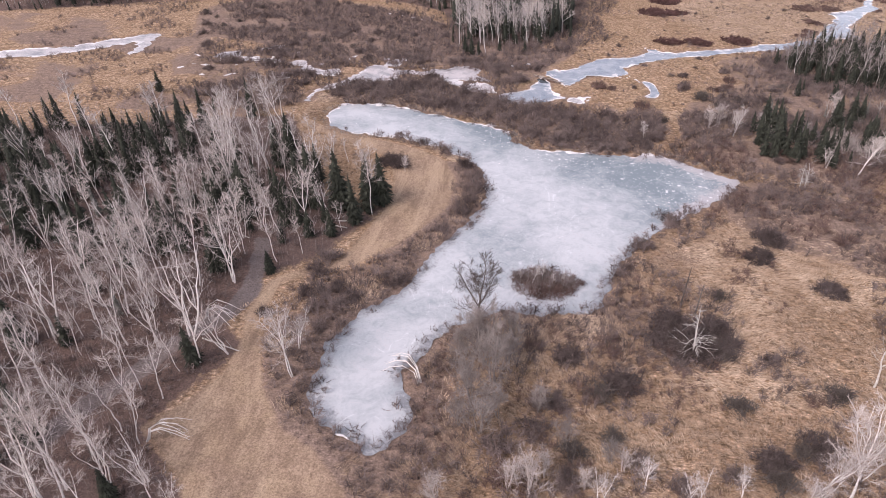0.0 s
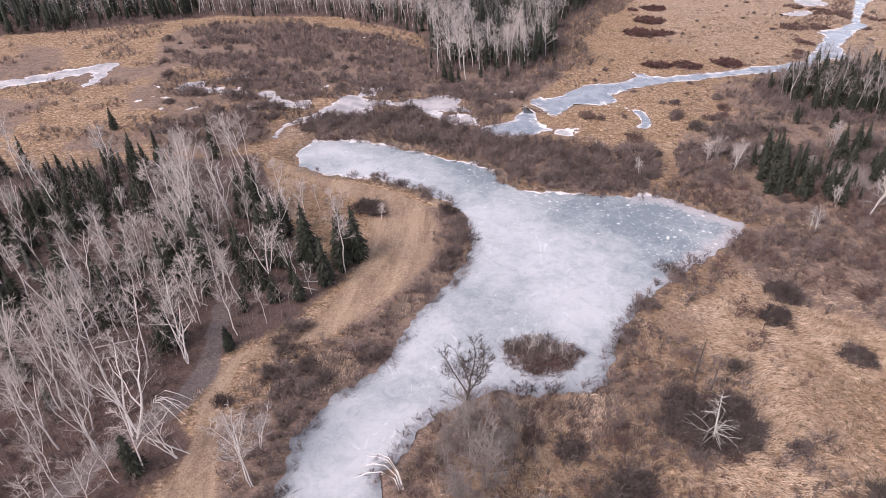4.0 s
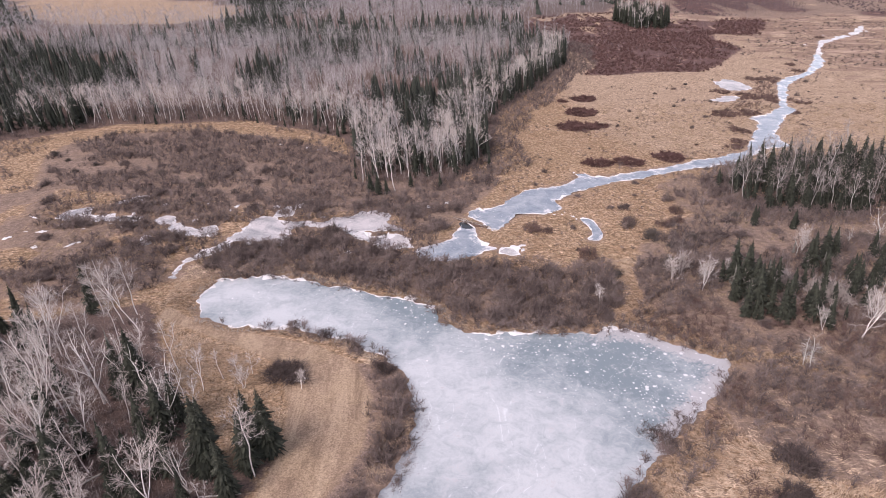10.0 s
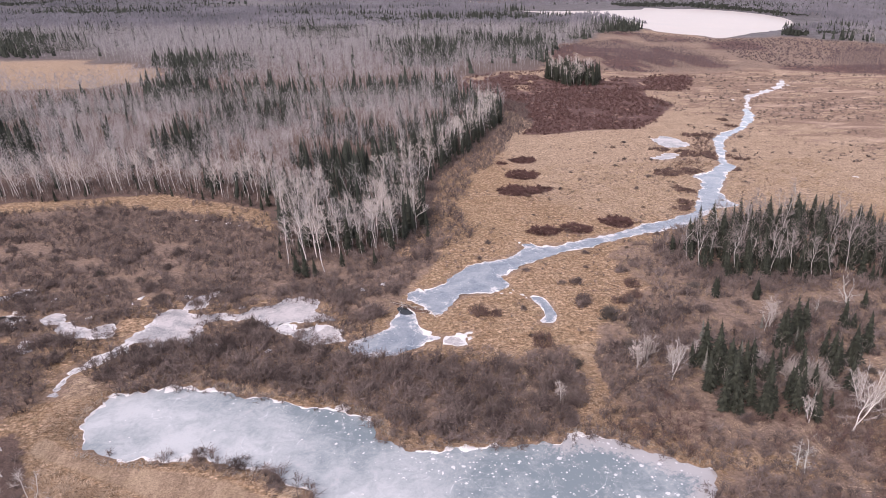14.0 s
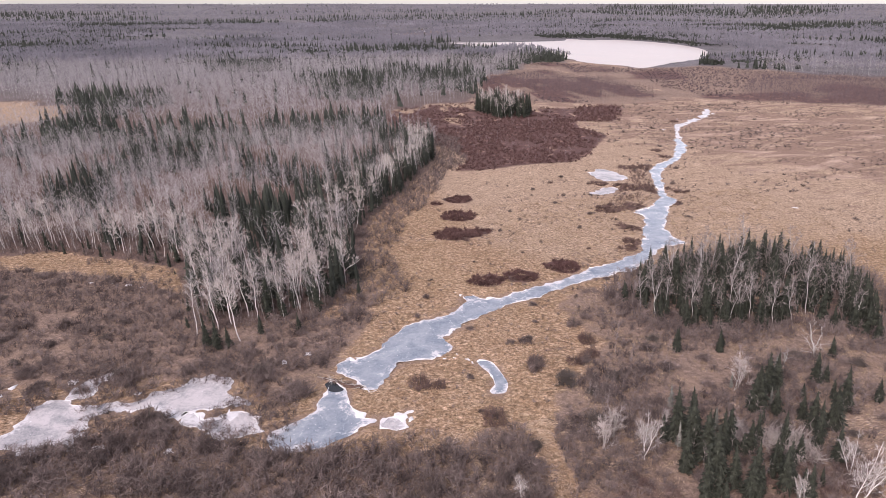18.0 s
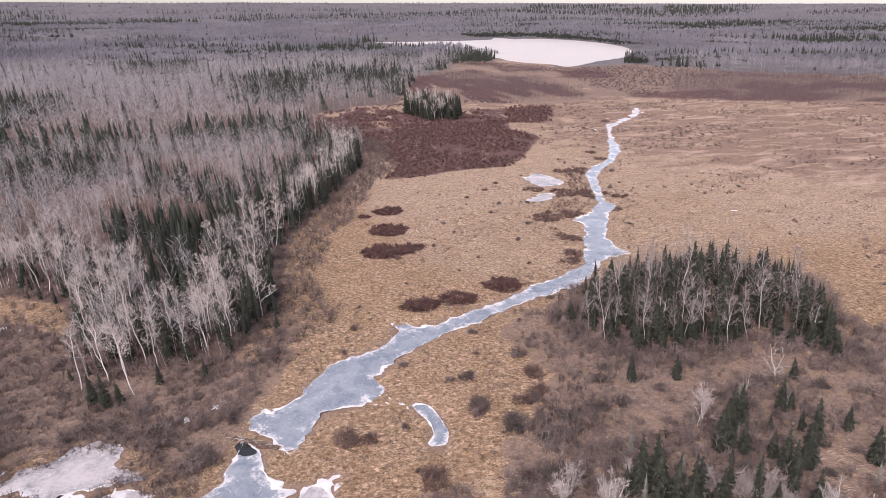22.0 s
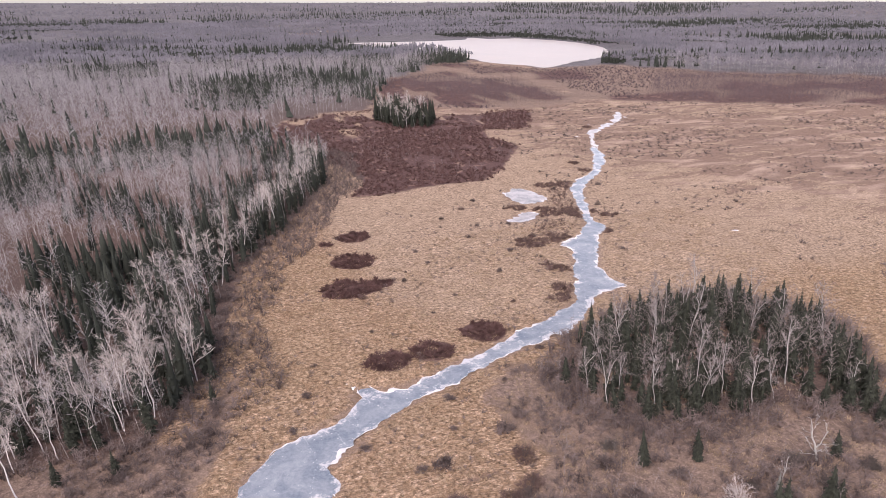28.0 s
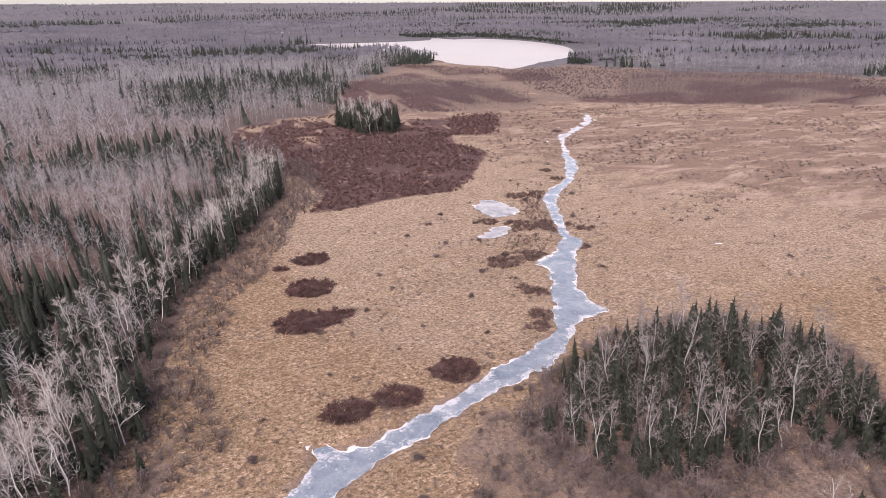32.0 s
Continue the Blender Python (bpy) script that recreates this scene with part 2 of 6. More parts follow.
def ice_material(name, white, clear, lo, hi, scale, flecks, rough):
    """Lake ice: cloudy white with clearer grey-blue places, frost flecks and fine cracks."""
    m, nt, p = nodes_of(name)
    w = place(nt)
    cloud = tex(nt, "ShaderNodeTexNoise", scale, 6, 0.62, w, bend=0.6).outputs["Fac"]
    if flecks == "pond":
        # thawing clear ice in the wide north-east bay, beyond a slanting line
        geo = nt.nodes.new("ShaderNodeNewGeometry")
        v = nt.nodes.new("ShaderNodeVectorMath")
        v.operation = "DOT_PRODUCT"
        nt.links.new(geo.outputs["Position"], v.inputs[0])
        v.inputs[1].default_value = (0.62, 0.785, 0)
        near = nt.nodes.new("ShaderNodeMapRange")
        near.inputs[1].default_value, near.inputs[2].default_value = 115.0, 128.0
        near.inputs[3].default_value, near.inputs[4].default_value = 0.0, 0.27
        nt.links.new(v.outputs["Value"], near.inputs[0])
        cloud = calc(nt, "SUBTRACT", cloud, near.outputs[0])
    mid = tex(nt, "ShaderNodeTexNoise", scale * 7, 6, 0.7, w, bend=1.0).outputs["Fac"]
    grain = tex(nt, "ShaderNodeTexNoise", scale * 34, 4, 0.7, w, bend=0.6).outputs["Fac"]
    both = calc(nt, "ADD", calc(nt, "ADD", calc(nt, "MULTIPLY", cloud, 0.52), calc(nt, "MULTIPLY", mid, 0.33)), calc(nt, "MULTIPLY", grain, 0.15))
    if flecks == "frost":
        ra = nt.nodes.new("ShaderNodeAttribute")
        ra.attribute_name = "rim"
        grit = tex(nt, "ShaderNodeTexNoise", 1.6, 5, 0.75, w).outputs["Fac"]
        patch = tex(nt, "ShaderNodeTexNoise", 0.22, 3, 0.6, w).outputs["Fac"]
        frost = calc(nt, "ADD", calc(nt, "MULTIPLY", ra.outputs["Fac"], 0.8), calc(nt, "MULTIPLY", calc(nt, "SUBTRACT", patch, 0.5), 2.6))
        frost = calc(nt, "ADD", frost, calc(nt, "MULTIPLY", calc(nt, "SUBTRACT", grit, 0.5), 2.0))
    clearness = near.outputs[0] if flecks == "pond" else None
    col = ramp(nt, both, [(lo, clear), (hi, white)])
    if flecks == "pond":
        # wet grey slush along the sheltered shores
        ra = nt.nodes.new("ShaderNodeAttribute")
        ra.attribute_name = "rim"
        wet = calc(nt, "ADD", ra.outputs["Fac"], calc(nt, "MULTIPLY", calc(nt, "SUBTRACT", mid, 0.5), 2.2))
        wet = calc(nt, "ADD", wet, calc(nt, "MULTIPLY", calc(nt, "SUBTRACT", grain, 0.5), 1.2))
        col = mix(nt, ramp(nt, wet, [(0.50, grey(0)), (1.15, grey(0.8))]), col, (0.19, 0.19, 0.205))
    if flecks == "pond":
        rime = calc(nt, "ADD", calc(nt, "MULTIPLY", ra.outputs["Fac"], -1.0), calc(nt, "MULTIPLY", calc(nt, "SUBTRACT", mid, 0.5), 1.1))
        rime = calc(nt, "ADD", rime, calc(nt, "MULTIPLY", calc(nt, "SUBTRACT", grain, 0.5), 1.3))
        col = mix(nt, ramp(nt, rime, [(0.12, grey(0)), (0.42, grey(0.85))]), col, (0.47, 0.44, 0.45))
    # round frost flowers of many sizes, thickest on the clear ice
    jag = calc(nt, "MULTIPLY", calc(nt, "SUBTRACT", grain, 0.5), 0.5)
    spot = None
    for size, few in ((0.62, 0.62), (1.5, 0.52)):
        cell = tex(nt, "ShaderNodeTexVoronoi", size, where=w)
        pick = nt.nodes.new("ShaderNodeSeparateColor")
        nt.links.new(cell.outputs["Color"], pick.inputs[0])
        lot = calc(nt, "SUBTRACT", pick.outputs[0], few if clearness is None else calc(nt, "SUBTRACT", few + 0.27, calc(nt, "MULTIPLY", clearness, 2.1)))
        wide = calc(nt, "MULTIPLY", calc(nt, "MAXIMUM", lot, 0.0), 0.42)
        here = calc(nt, "SUBTRACT", wide, calc(nt, "ADD", cell.outputs["Distance"], jag))
        here = ramp(nt, here, [(0.0, grey(0)), (0.06, grey(0.8))])
        spot = here if spot is None else calc(nt, "MAXIMUM", spot, here)
    col = mix(nt, spot, col, (0.80, 0.785, 0.79))
    if flecks == "frost":
        col = mix(nt, ramp(nt, frost, [(0.62, grey(0)), (0.95, grey(0.85))]), col, (0.70, 0.665, 0.675))
    # healed cracks: long thin wandering lines, broken off here and there
    vein = tex(nt, "ShaderNodeTexNoise", 0.09, 2, 0.5, place(nt, (1.0, 0.45, 1), 0.6), bend=0.4).outputs["Fac"]
    vein = calc(nt, "ABSOLUTE", calc(nt, "SUBTRACT", vein, 0.5))
    crack = calc(nt, "MULTIPLY", ramp(nt, vein, [(0.0, grey(0.5)), (0.0035, grey(0))]), ramp(nt, mid, [(0.48, grey(0)), (0.6, grey(1))]))
    col = mix(nt, crack, col, (0.80, 0.80, 0.82))
    nt.links.new(col, p.inputs["Base Color"])
    p.inputs["Roughness"].default_value = rough
    p.inputs["IOR"].default_value = 1.31
    bump(nt, calc(nt, "ADD", mid, spot), 0.25, 0.08, p)
    return m


M_POND = ice_material("pond_ice", (0.545, 0.55, 0.57), (0.20, 0.24, 0.265), 0.30, 0.56, 0.05, "pond", 0.42)
M_RIVER = ice_material("river_ice", (0.38, 0.40, 0.435), (0.165, 0.20, 0.25), 0.38, 0.62, 0.16, "frost", 0.16)
M_BRAID = ice_material("stream_ice", (0.56, 0.51, 0.51), (0.19, 0.195, 0.21), 0.38, 0.56, 0.2, "frost", 0.34)
M_LAKE = ice_material("lake_ice", (0.57, 0.475, 0.43), (0.50, 0.43, 0.395), 0.30, 0.6, 0.012, "", 0.35)
M_SNOW = plant("old_snow", (0.70, 0.66, 0.66), (0.90, 0.87, 0.87), 0.6, 0.9, 0.1, True)
M_WATER, _nt, _p = nodes_of("open_water")
_p.inputs["Base Color"].default_value = (0.02, 0.022, 0.024, 1)
_p.inputs["Roughness"].default_value = 0.08
_n = tex(_nt, "ShaderNodeTexNoise", 2.0, 4, 0.6, place(_nt))
bump(_nt, _n.outputs["Fac"], 0.3, 0.05, _p)

# ================= plan =================
rng = np.random.default_rng(11)


def spline(points, step):
    """A closed smooth line through the points, at about even steps."""
    p = np.array(points, float)
    a, b, c, d = np.roll(p, 1, 0), p, np.roll(p, -1, 0), np.roll(p, -2, 0)
    out = []
    for k in range(len(p)):
        n = max(2, int(np.linalg.norm(c[k] - b[k]) / step))
        t = np.linspace(0, 1, n, endpoint=False)[:, None]
        out.append(0.5 * (2 * b[k] + (c[k] - a[k]) * t + (2 * a[k] - 5 * b[k] + 4 * c[k] - d[k]) * t**2 + (3 * b[k] - a[k] - 3 * c[k] + d[k]) * t**3))
    return np.concatenate(out)


TABLE = rng.random((257, 257))


def vnoise(x, y, scale, seed=0):
    """Smooth value noise, 0 to 1."""
    x, y = np.asarray(x, float) / scale + seed * 17.37, np.asarray(y, float) / scale + seed * 9.71
    i, j = np.floor(x).astype(int), np.floor(y).astype(int)
    u, v = x - i, y - j
    u, v = u * u * (3 - 2 * u), v * v * (3 - 2 * v)
    i0, i1, j0, j1 = i % 256, (i + 1) % 256, j % 256, (j + 1) % 256
    return (TABLE[i0, j0] * (1 - u) + TABLE[i1, j0] * u) * (1 - v) + (TABLE[i0, j1] * (1 - u) + TABLE[i1, j1] * u) * v


def fbm(x, y, scale, seed=0, octaves=4):
    total, amp, norm = 0.0, 1.0, 0.0
    for k in range(octaves):
        total = total + amp * vnoise(x, y, scale / 2**k, seed + k * 3)
        norm += amp
        amp *= 0.55
    return total / norm


def away(poly, x, y, reach=40.0):
    """Distance outside a closed line; negative within. Far outside it is just 'reach'."""
    poly = np.asarray(poly, float)
    x, y = np.asarray(x, float), np.asarray(y, float)
    out = np.full(x.shape, reach)
    (x0, y0), (x1, y1) = poly.min(0) - reach, poly.max(0) + reach
    near = (x > x0) & (x < x1) & (y > y0) & (y < y1)
    px, py = x[near], y[near]
    best = np.full(px.shape, 1e9)
    inside = np.zeros(px.shape, bool)
    for (ax, ay), (bx, by) in zip(poly, np.roll(poly, -1, 0)):
        dx, dy = bx - ax, by - ay
        t = np.clip(((px - ax) * dx + (py - ay) * dy) / max(dx * dx + dy * dy, 1e-9), 0, 1)
        best = np.minimum(best, (px - ax - t * dx) ** 2 + (py - ay - t * dy) ** 2)
        cross = (ay > py) != (by > py)
        if cross.any():
            inside ^= cross & (px < (bx - ax) * (py - ay) / ((by - ay) or 1e-9) + ax)
    d = np.sqrt(best)
    out[near] = np.where(inside, -d, d)
    return out


POND = [(-16.7, 59.5), (-20.6, 61), (-25.3, 64.5), (-28, 68), (-28.7, 71.5), (-28.6, 76.5), (-27.8, 82.1), (-25.9, 88.3), (-21.4, 93.7), (-18.5, 97.4), (-14.8, 109.1), (-11.6, 115.8), (-7.6, 126.3), (-6.4, 134.9), (-8.4, 148.5), (-14.8, 153.9), (-22.1, 158.9), (-32.2, 162.9), (-43.1, 163.4), (-50.3, 167.6), (-52.9, 172.5), (-52.2, 179), (-50.5, 182.5), (-40, 183.9), (-32.8, 181), (-24.6, 179.6), (-15.1, 175.3), (-9.8, 173), (-3.5, 169.7), (2.5, 160.5), (8.3, 160), (15.4, 159.7), (28.2, 159.2), (37.7, 159.8), (44.3, 154.4), (52.3, 148.7), (52.5, 146.3), (45.1, 137), (37.9, 131), (31.9, 123.5), (25, 116.5), (20.2, 106.2), (16.9, 96.3), (10.8, 93.1), (-1, 92.3), (-10, 84.4), (-14.3, 75.8), (-12.4, 66.7)]
RIVER_WEST = [(11.4, 211.9), (8.4, 217.1), (10.6, 222.4), (13.4, 220.5), (23.1, 231.1), (28.9, 237), (38, 239.5), (44.2, 246.4), (45.4, 250.8), (50.4, 246.6), (56.7, 246.8), (66.6, 251.9), (78.6, 256.3), (87.6, 260.6), (96.6, 263.9), (105.9, 269), (112, 275.4), (121, 290.8), (128.2, 305.9), (127.6, 311.3), (136.8, 315), (146.1, 324.9), (154.1, 340.9), (167, 369), (178, 382), (188, 389), (202, 406), (224, 442)]
RIVER_EAST = [(222, 433), (218, 421), (197, 393), (178, 375), (169, 363), (157.6, 340), (151.7, 327.7), (153.4, 322.1), (143.4, 311.7), (135.5, 300.5), (129.3, 291.9), (126.6, 280.2), (127.4, 274.7), (119.4, 273.4), (110.6, 265.2), (100.9, 258), (88.3, 254.6), (75.6, 249.6), (63.9, 244.9), (53.1, 240.6), (45.7, 235.8), (35.5, 229.3), (34.3, 221.4), (30.4, 218.5), (21.5, 217.2), (17.7, 212.4), (15.4, 207.6), (13.1, 207.6)]
SIDE_POOL = [(38.9, 214.6), (41.2, 213.7), (42.1, 210.6), (42.4, 207.1), (42.6, 203.7), (40.5, 201.1), (38.1, 201.1), (38.1, 202.4), (39.9, 204.4), (40.3, 208.8), (39.3, 211.8)]
DAM_POOL = [(6.4, 213.2), (7.9, 211.7), (9.3, 208.2), (9.9, 203.1), (11.1, 199.1), (13.9, 197.1), (10.7, 195.7), (8.5, 193.7), (4.4, 191.6), (0.6, 190.7), (-4.1, 191), (-5.7, 192.7), (-6.2, 196.7), (-4.1, 198.7), (-0.1, 200.2), (3.1, 203), (4.1, 206.6), (5.6, 209.2)]
BRAIDS = [
    [(16, 193.5), (15.9, 196.1), (19.4, 198.2), (21.6, 198.6), (18.7, 194.5)],
    [(-21.4, 207.6), (-15.4, 204.7), (-9, 203.4), (-8.3, 199.5), (-10.7, 197.3), (-15.1, 199.1), (-19.1, 202.8)],
    [(-55.2, 202.3), (-52.9, 208.8), (-51.6, 215.4), (-49.1, 218.6), (-45.1, 218.1), (-42.3, 214.3), (-37.8, 214.6), (-31.5, 215.8), (-25.1, 218), (-19.9, 220.5), (-12.9, 219.6), (-13.9, 212.2), (-9.2, 210.2), (-9.8, 207.5), (-17.6, 208.5), (-24, 207.9), (-30.7, 210.6), (-37.1, 210.9), (-40.6, 206), (-38.8, 203.2), (-43.3, 199.4), (-51, 201.8)],
    [(-77.5, 217.2), (-73.8, 219), (-69.2, 213.5), (-64.8, 211.6), (-60.5, 211.6), (-58.7, 207.7), (-63, 206.2), (-69.7, 208.3), (-73.8, 212.7)],
    [(-53.4, 202.1), (-55.3, 197), (-57.7, 194), (-61.1, 191.2), (-62.3, 184.5), (-62.6, 189.4), (-61.9, 193.4), (-59.1, 196.3), (-56.8, 201.8)],
    [(-36.5, 230.7), (-39.5, 227.7), (-43.5, 223.4), (-45.3, 219), (-43, 217.9), (-38.2, 224.3)],
    [(-87.3, 218.4), (-82.7, 219.3), (-80.8, 216.2), (-86, 215.5)],
    [(-78, 205.6), (-76.1, 207.8), (-74.5, 202.8), (-76.1, 202.5)],
    [(-92.3, 229.4), (-87.4, 233.6), (-86, 231.8), (-91.7, 228.1)],
    [(-106.1, 221.1), (-99.2, 226.1), (-95.1, 220.2), (-82.5, 218.9), (-91.3, 216.9), (-102.6, 217)],
    [(-181, 212.9), (-164, 219.3), (-149.7, 231.6), (-138.8, 240.4), (-134.8, 236), (-133.9, 216.2), (-136.7, 217.7), (-138.9, 229.8), (-146.5, 225.9), (-160.3, 213.5), (-177.8, 208.5)],
    [(139, 373), (146, 378), (150, 370), (150, 359), (141, 357), (136, 365)],
    [(124.5, 339.3), (133.1, 346.4), (136.9, 342.5), (129.4, 336.2)],
    [(222.4, 437), (233.4, 458), (246, 478), (247.8, 477), (235, 457), (224.2, 437)],
    [(245, 480), (270, 500), (287, 515), (306, 538), (306, 548), (311, 542), (291, 513), (274, 498), (248, 477)],
]
LAKE = [(319, 1446), (427, 1518), (560, 1546), (664, 1544), (728, 1456), (747, 1328), (717, 1184), (657, 1072), (577, 973), (514, 930), (460, 883), (428, 866), (424, 902), (397, 959), (402, 1006), (396, 1075), (406, 1144), (375, 1276)]
WOOD_L = [(-171.5, 143.8), (-95, 162.9), (-62.9, 172.6), (-52.2, 150.2), (-37.1, 122.6), (-26.7, 127.3), (-30.9, 117.6), (-34.7, 108.5), (-38.5, 102), (-44.1, 98.5), (-46.1, 92.1), (-47.1, 83.9), (-42.1, 77.4), (-44.1, 71.9), (-47.9, 64.3), (-49.2, 59.8), (-42.5, 52.9), (-35.6, 46.2), (-45, 30), (-110, 25), (-180, 60)]
WOOD_M = [(-420, 200), (-211, 260.8), (-165.7, 282.1), (-147.6, 296.1), (-123.7, 307.5), (-90.8, 311.2), (-72.3, 311), (-42.7, 295.2), (-33.2, 287.9), (-23.2, 243.2), (-8.8, 243.1), (5.5, 243), (18.7, 261.8), (19, 270.5), (22.2, 298.8), (29.1, 324.7), (47, 355), (62, 391), (75, 412), (84, 465), (64, 525), (78, 584), (115, 628), (150, 626), (222, 786), (339, 970), (300, 1200), (-900, 1200), (-900, 200)]
GROVE = [(135, 569), (142, 530), (162, 528), (176, 556), (166, 596), (149, 604)]
WOOD_R = [(84, 236), (88.6, 221.5), (99.2, 214.2), (120.6, 211.6), (135.3, 204.8), (146.8, 214.4), (159, 238.4), (147.8, 255.5), (119.7, 257.9), (96.7, 250.3)]
RED_BOG = [(77, 389), (89, 409), (85, 452), (64, 525), (77, 580), (110, 604), (150, 615), (199, 563), (249, 579), (254, 563), (213, 501), (191, 510), (181, 487), (189, 459), (154, 410), (139, 396), (113, 393), (91, 389)]
FAR_BELT = [(150, 626), (202, 795), (326, 976), (380, 923), (417, 848), (510, 859), (577, 748), (724, 611), (900, 480), (700, 400), (529, 477), (399, 551), (325, 593), (256, 576), (203, 600)]
TAN_STRIPS = [
    [(532, 840), (583, 722), (693, 616), (800, 520), (800, 550), (724, 653), (611, 761), (544, 860)],
    [(289, 822), (355, 820), (384, 789), (343, 668), (352, 604), (375, 556), (486, 469), (600, 420), (655, 470), (555, 515), (502, 505), (436, 516), (372, 548), (335, 580), (305, 596), (319, 677), (325, 771), (277, 790)],
    [(221, 852), (276, 900), (342, 926), (319, 800), (301, 795), (304, 863), (238, 820)],
]
LARCH_STANDS = [
    [(393, 626), (465, 691), (515, 713), (681, 616), (555, 521), (480, 514), (388, 562), (384, 591)],
    [(213, 779), (270, 803), (311, 734), (314, 638), (296, 605), (240, 600), (209, 645)],
]
LANE = [(37, 163), (43, 174), (44, 184), (49.5, 198), (58, 206), (60, 222), (50, 222), (44, 203), (41, 187), (40.5, 172), (36, 164)]
RIVER_BRUSH = [(166, 381), (174, 374), (154, 344), (133, 316), (122, 319), (129, 328), (139, 336), (155, 367)]
THICKETS = [
    [(-132.9, 266), (-132.3, 281.9), (-119.1, 295.9), (-87.4, 299.3), (-63.7, 291.7), (-40.4, 277.8), (-26.9, 265.1), (-21, 244), (12, 243), (22, 262), (17, 236), (7.9, 220.3), (-6.7, 216.3), (-33.3, 224.8), (-59.2, 229.3), (-86.3, 234.1), (-109.1, 239), (-121.5, 239)],
    [(-58.2, 190.5), (-53.6, 198), (-40.4, 202), (-25.2, 206), (-15.3, 198), (-4.9, 189.2), (13.2, 187.5), (26.4, 184.1), (36, 191.5), (40.3, 185.4), (40.2, 171.9), (35.1, 163.6), (27.4, 161.4), (16.8, 161.5), (5, 164.9), (-0.9, 172.2), (-14.1, 180.1), (-27.9, 184.4), (-41.8, 185.9), (-52.4, 184.5)],
    [(-102.1, 186.3), (-89.8, 192.3), (-82.3, 202.1), (-69.3, 198.6), (-64.1, 183.2), (-69.1, 175.1), (-76, 170.1), (-88.6, 170.2)],
    [(50.5, 197.8), (67.4, 204.6), (69.8, 191.2), (76.1, 174.2), (92, 164.4), (78.3, 140.9), (70.5, 149.9), (55.4, 153.9), (47.1, 163.5), (42.2, 177.1)],
    [(66.4, 235.4), (75.5, 238.2), (77.3, 222.9), (86.6, 206.4), (104.8, 201.7), (140.2, 203.5), (170, 200), (170, 165), (91.9, 160), (60, 165), (49.6, 197.7), (57.6, 202), (70, 215)],
    [(66, 236), (78, 247), (92, 240), (95, 226), (110, 216), (140, 210), (165, 212), (165, 195), (100, 198), (84, 206), (74, 220)],
    [(-62, 233), (-35, 228), (-8, 222), (8, 228), (10, 222), (5, 214), (-2, 206), (-6, 203), (-8, 212), (-13, 222), (-30, 219.5), (-46, 222)],
    [(-100, 222), (-84, 236), (-62, 232), (-56, 222), (-60, 213), (-70, 214), (-80, 222)],
    [(46, 138), (56, 149), (80, 142), (86, 122), (70, 112), (56, 120), (47, 130)],
]
MOWN = [(-50, 59.7), (-45.7, 65.2), (-42.4, 72.1), (-42.2, 78.8), (-44.3, 85.8), (-43.6, 95.8), (-38.5, 100.2), (-32.3, 104.8), (-30, 113.3), (-26.7, 127.3), (-27.5, 138.4), (-31, 150), (-46.5, 159.6), (-59.3, 166.4), (-59.1, 171.1), (-47.4, 163.2), (-32.7, 159.1), (-24.7, 155.8), (-16.8, 150.3), (-13.2, 140.3), (-14.1, 127), (-18.8, 117), (-23.5, 110), (-28.6, 103.2), (-36, 99.2), (-41.2, 95), (-41.3, 84.5), (-38.0, 75.4), (-34.8, 68.3), (-30, 62.3), (-24.1, 59), (-18.7, 53.3), (-16.9, 44), (-22, 30), (-40, 30), (-37, 46), (-40.6, 52.2)]
WAY = [(-49.5, 110), (-47.4, 101.2), (-45.9, 93.7), (-46.2, 89.1), (-47.7, 85.1), (-50.8, 80.2), (-53.8, 75.6), (-55.4, 70.6), (-58.0, 65.6), (-60.2, 61.6), (-63, 54)]
TRACK = [(px - 1.8, py + 0.5) for px, py in WAY] + [(px + 1.8, py - 0.5) for px, py in reversed(WAY)]
CLEARINGS = [[(255, 1800), (330, 1820), (405, 1985), (560, 2010), (570, 2080), (380, 2090), (290, 1920)], [(-420, 760), (-296, 745), (-205, 700), (-150, 640), (-158, 590), (-200, 560), (-300, 580)]]
PLANTATIONS = [[(2365, 3390), (1878, 2554), (2517, 2877), (3682, 3723), (4730, 4758), (4204, 4856)]]
# the whole open marsh; beyond it all is forest
OPEN = [(-420, 200), (-211, 260.8), (-165.7, 282.1), (-123.7, 307.5), (-72.3, 311), (-33.2, 287.9), (-23.2, 243.2), (5.5, 243), (19, 270.5), (29.1, 324.7), (62, 391), (84, 465), (64, 525), (78, 584), (150, 626), (222, 786), (339, 970), (400, 1000), (428, 866), (515, 870), (577, 748), (724, 611), (900, 480), (1500, 300), (1500, -600), (-600, -600)]

WATERS = {
    "pond": (spline(POND, 0.55), 1.25),
    "river": (spline(RIVER_WEST + RIVER_EAST, 0.7), 1.3),
    "side": (spline(SIDE_POOL, 0.7), 0.5),
    "dam": (spline(DAM_POOL, 0.7), 0.5),
    "lake": (spline(LAKE, 8.0), 3.0),
}
for k, b in enumerate(BRAIDS):
    WATERS["braid%d" % k] = (spline(b, 0.6), 1.7)


def ragged(line, amount, seed):
    """Roughen a shoreline sideways."""
    tangent = np.roll(line, -1, 0) - np.roll(line, 1, 0)
    tangent /= np.linalg.norm(tangent, axis=1)[:, None] + 1e-9
    side = np.stack([tangent[:, 1], -tangent[:, 0]], 1)
    off = (fbm(line[:, 0], line[:, 1], 5.0, seed, 3) - 0.5) * 2.4 * amount + (vnoise(line[:, 0], line[:, 1], 1.3, seed + 5) - 0.5) * amount
    return line + side * off[:, None]


WATERS = {k: ragged(line, a, n) for n, (k, (line, a)) in enumerate(WATERS.items())}


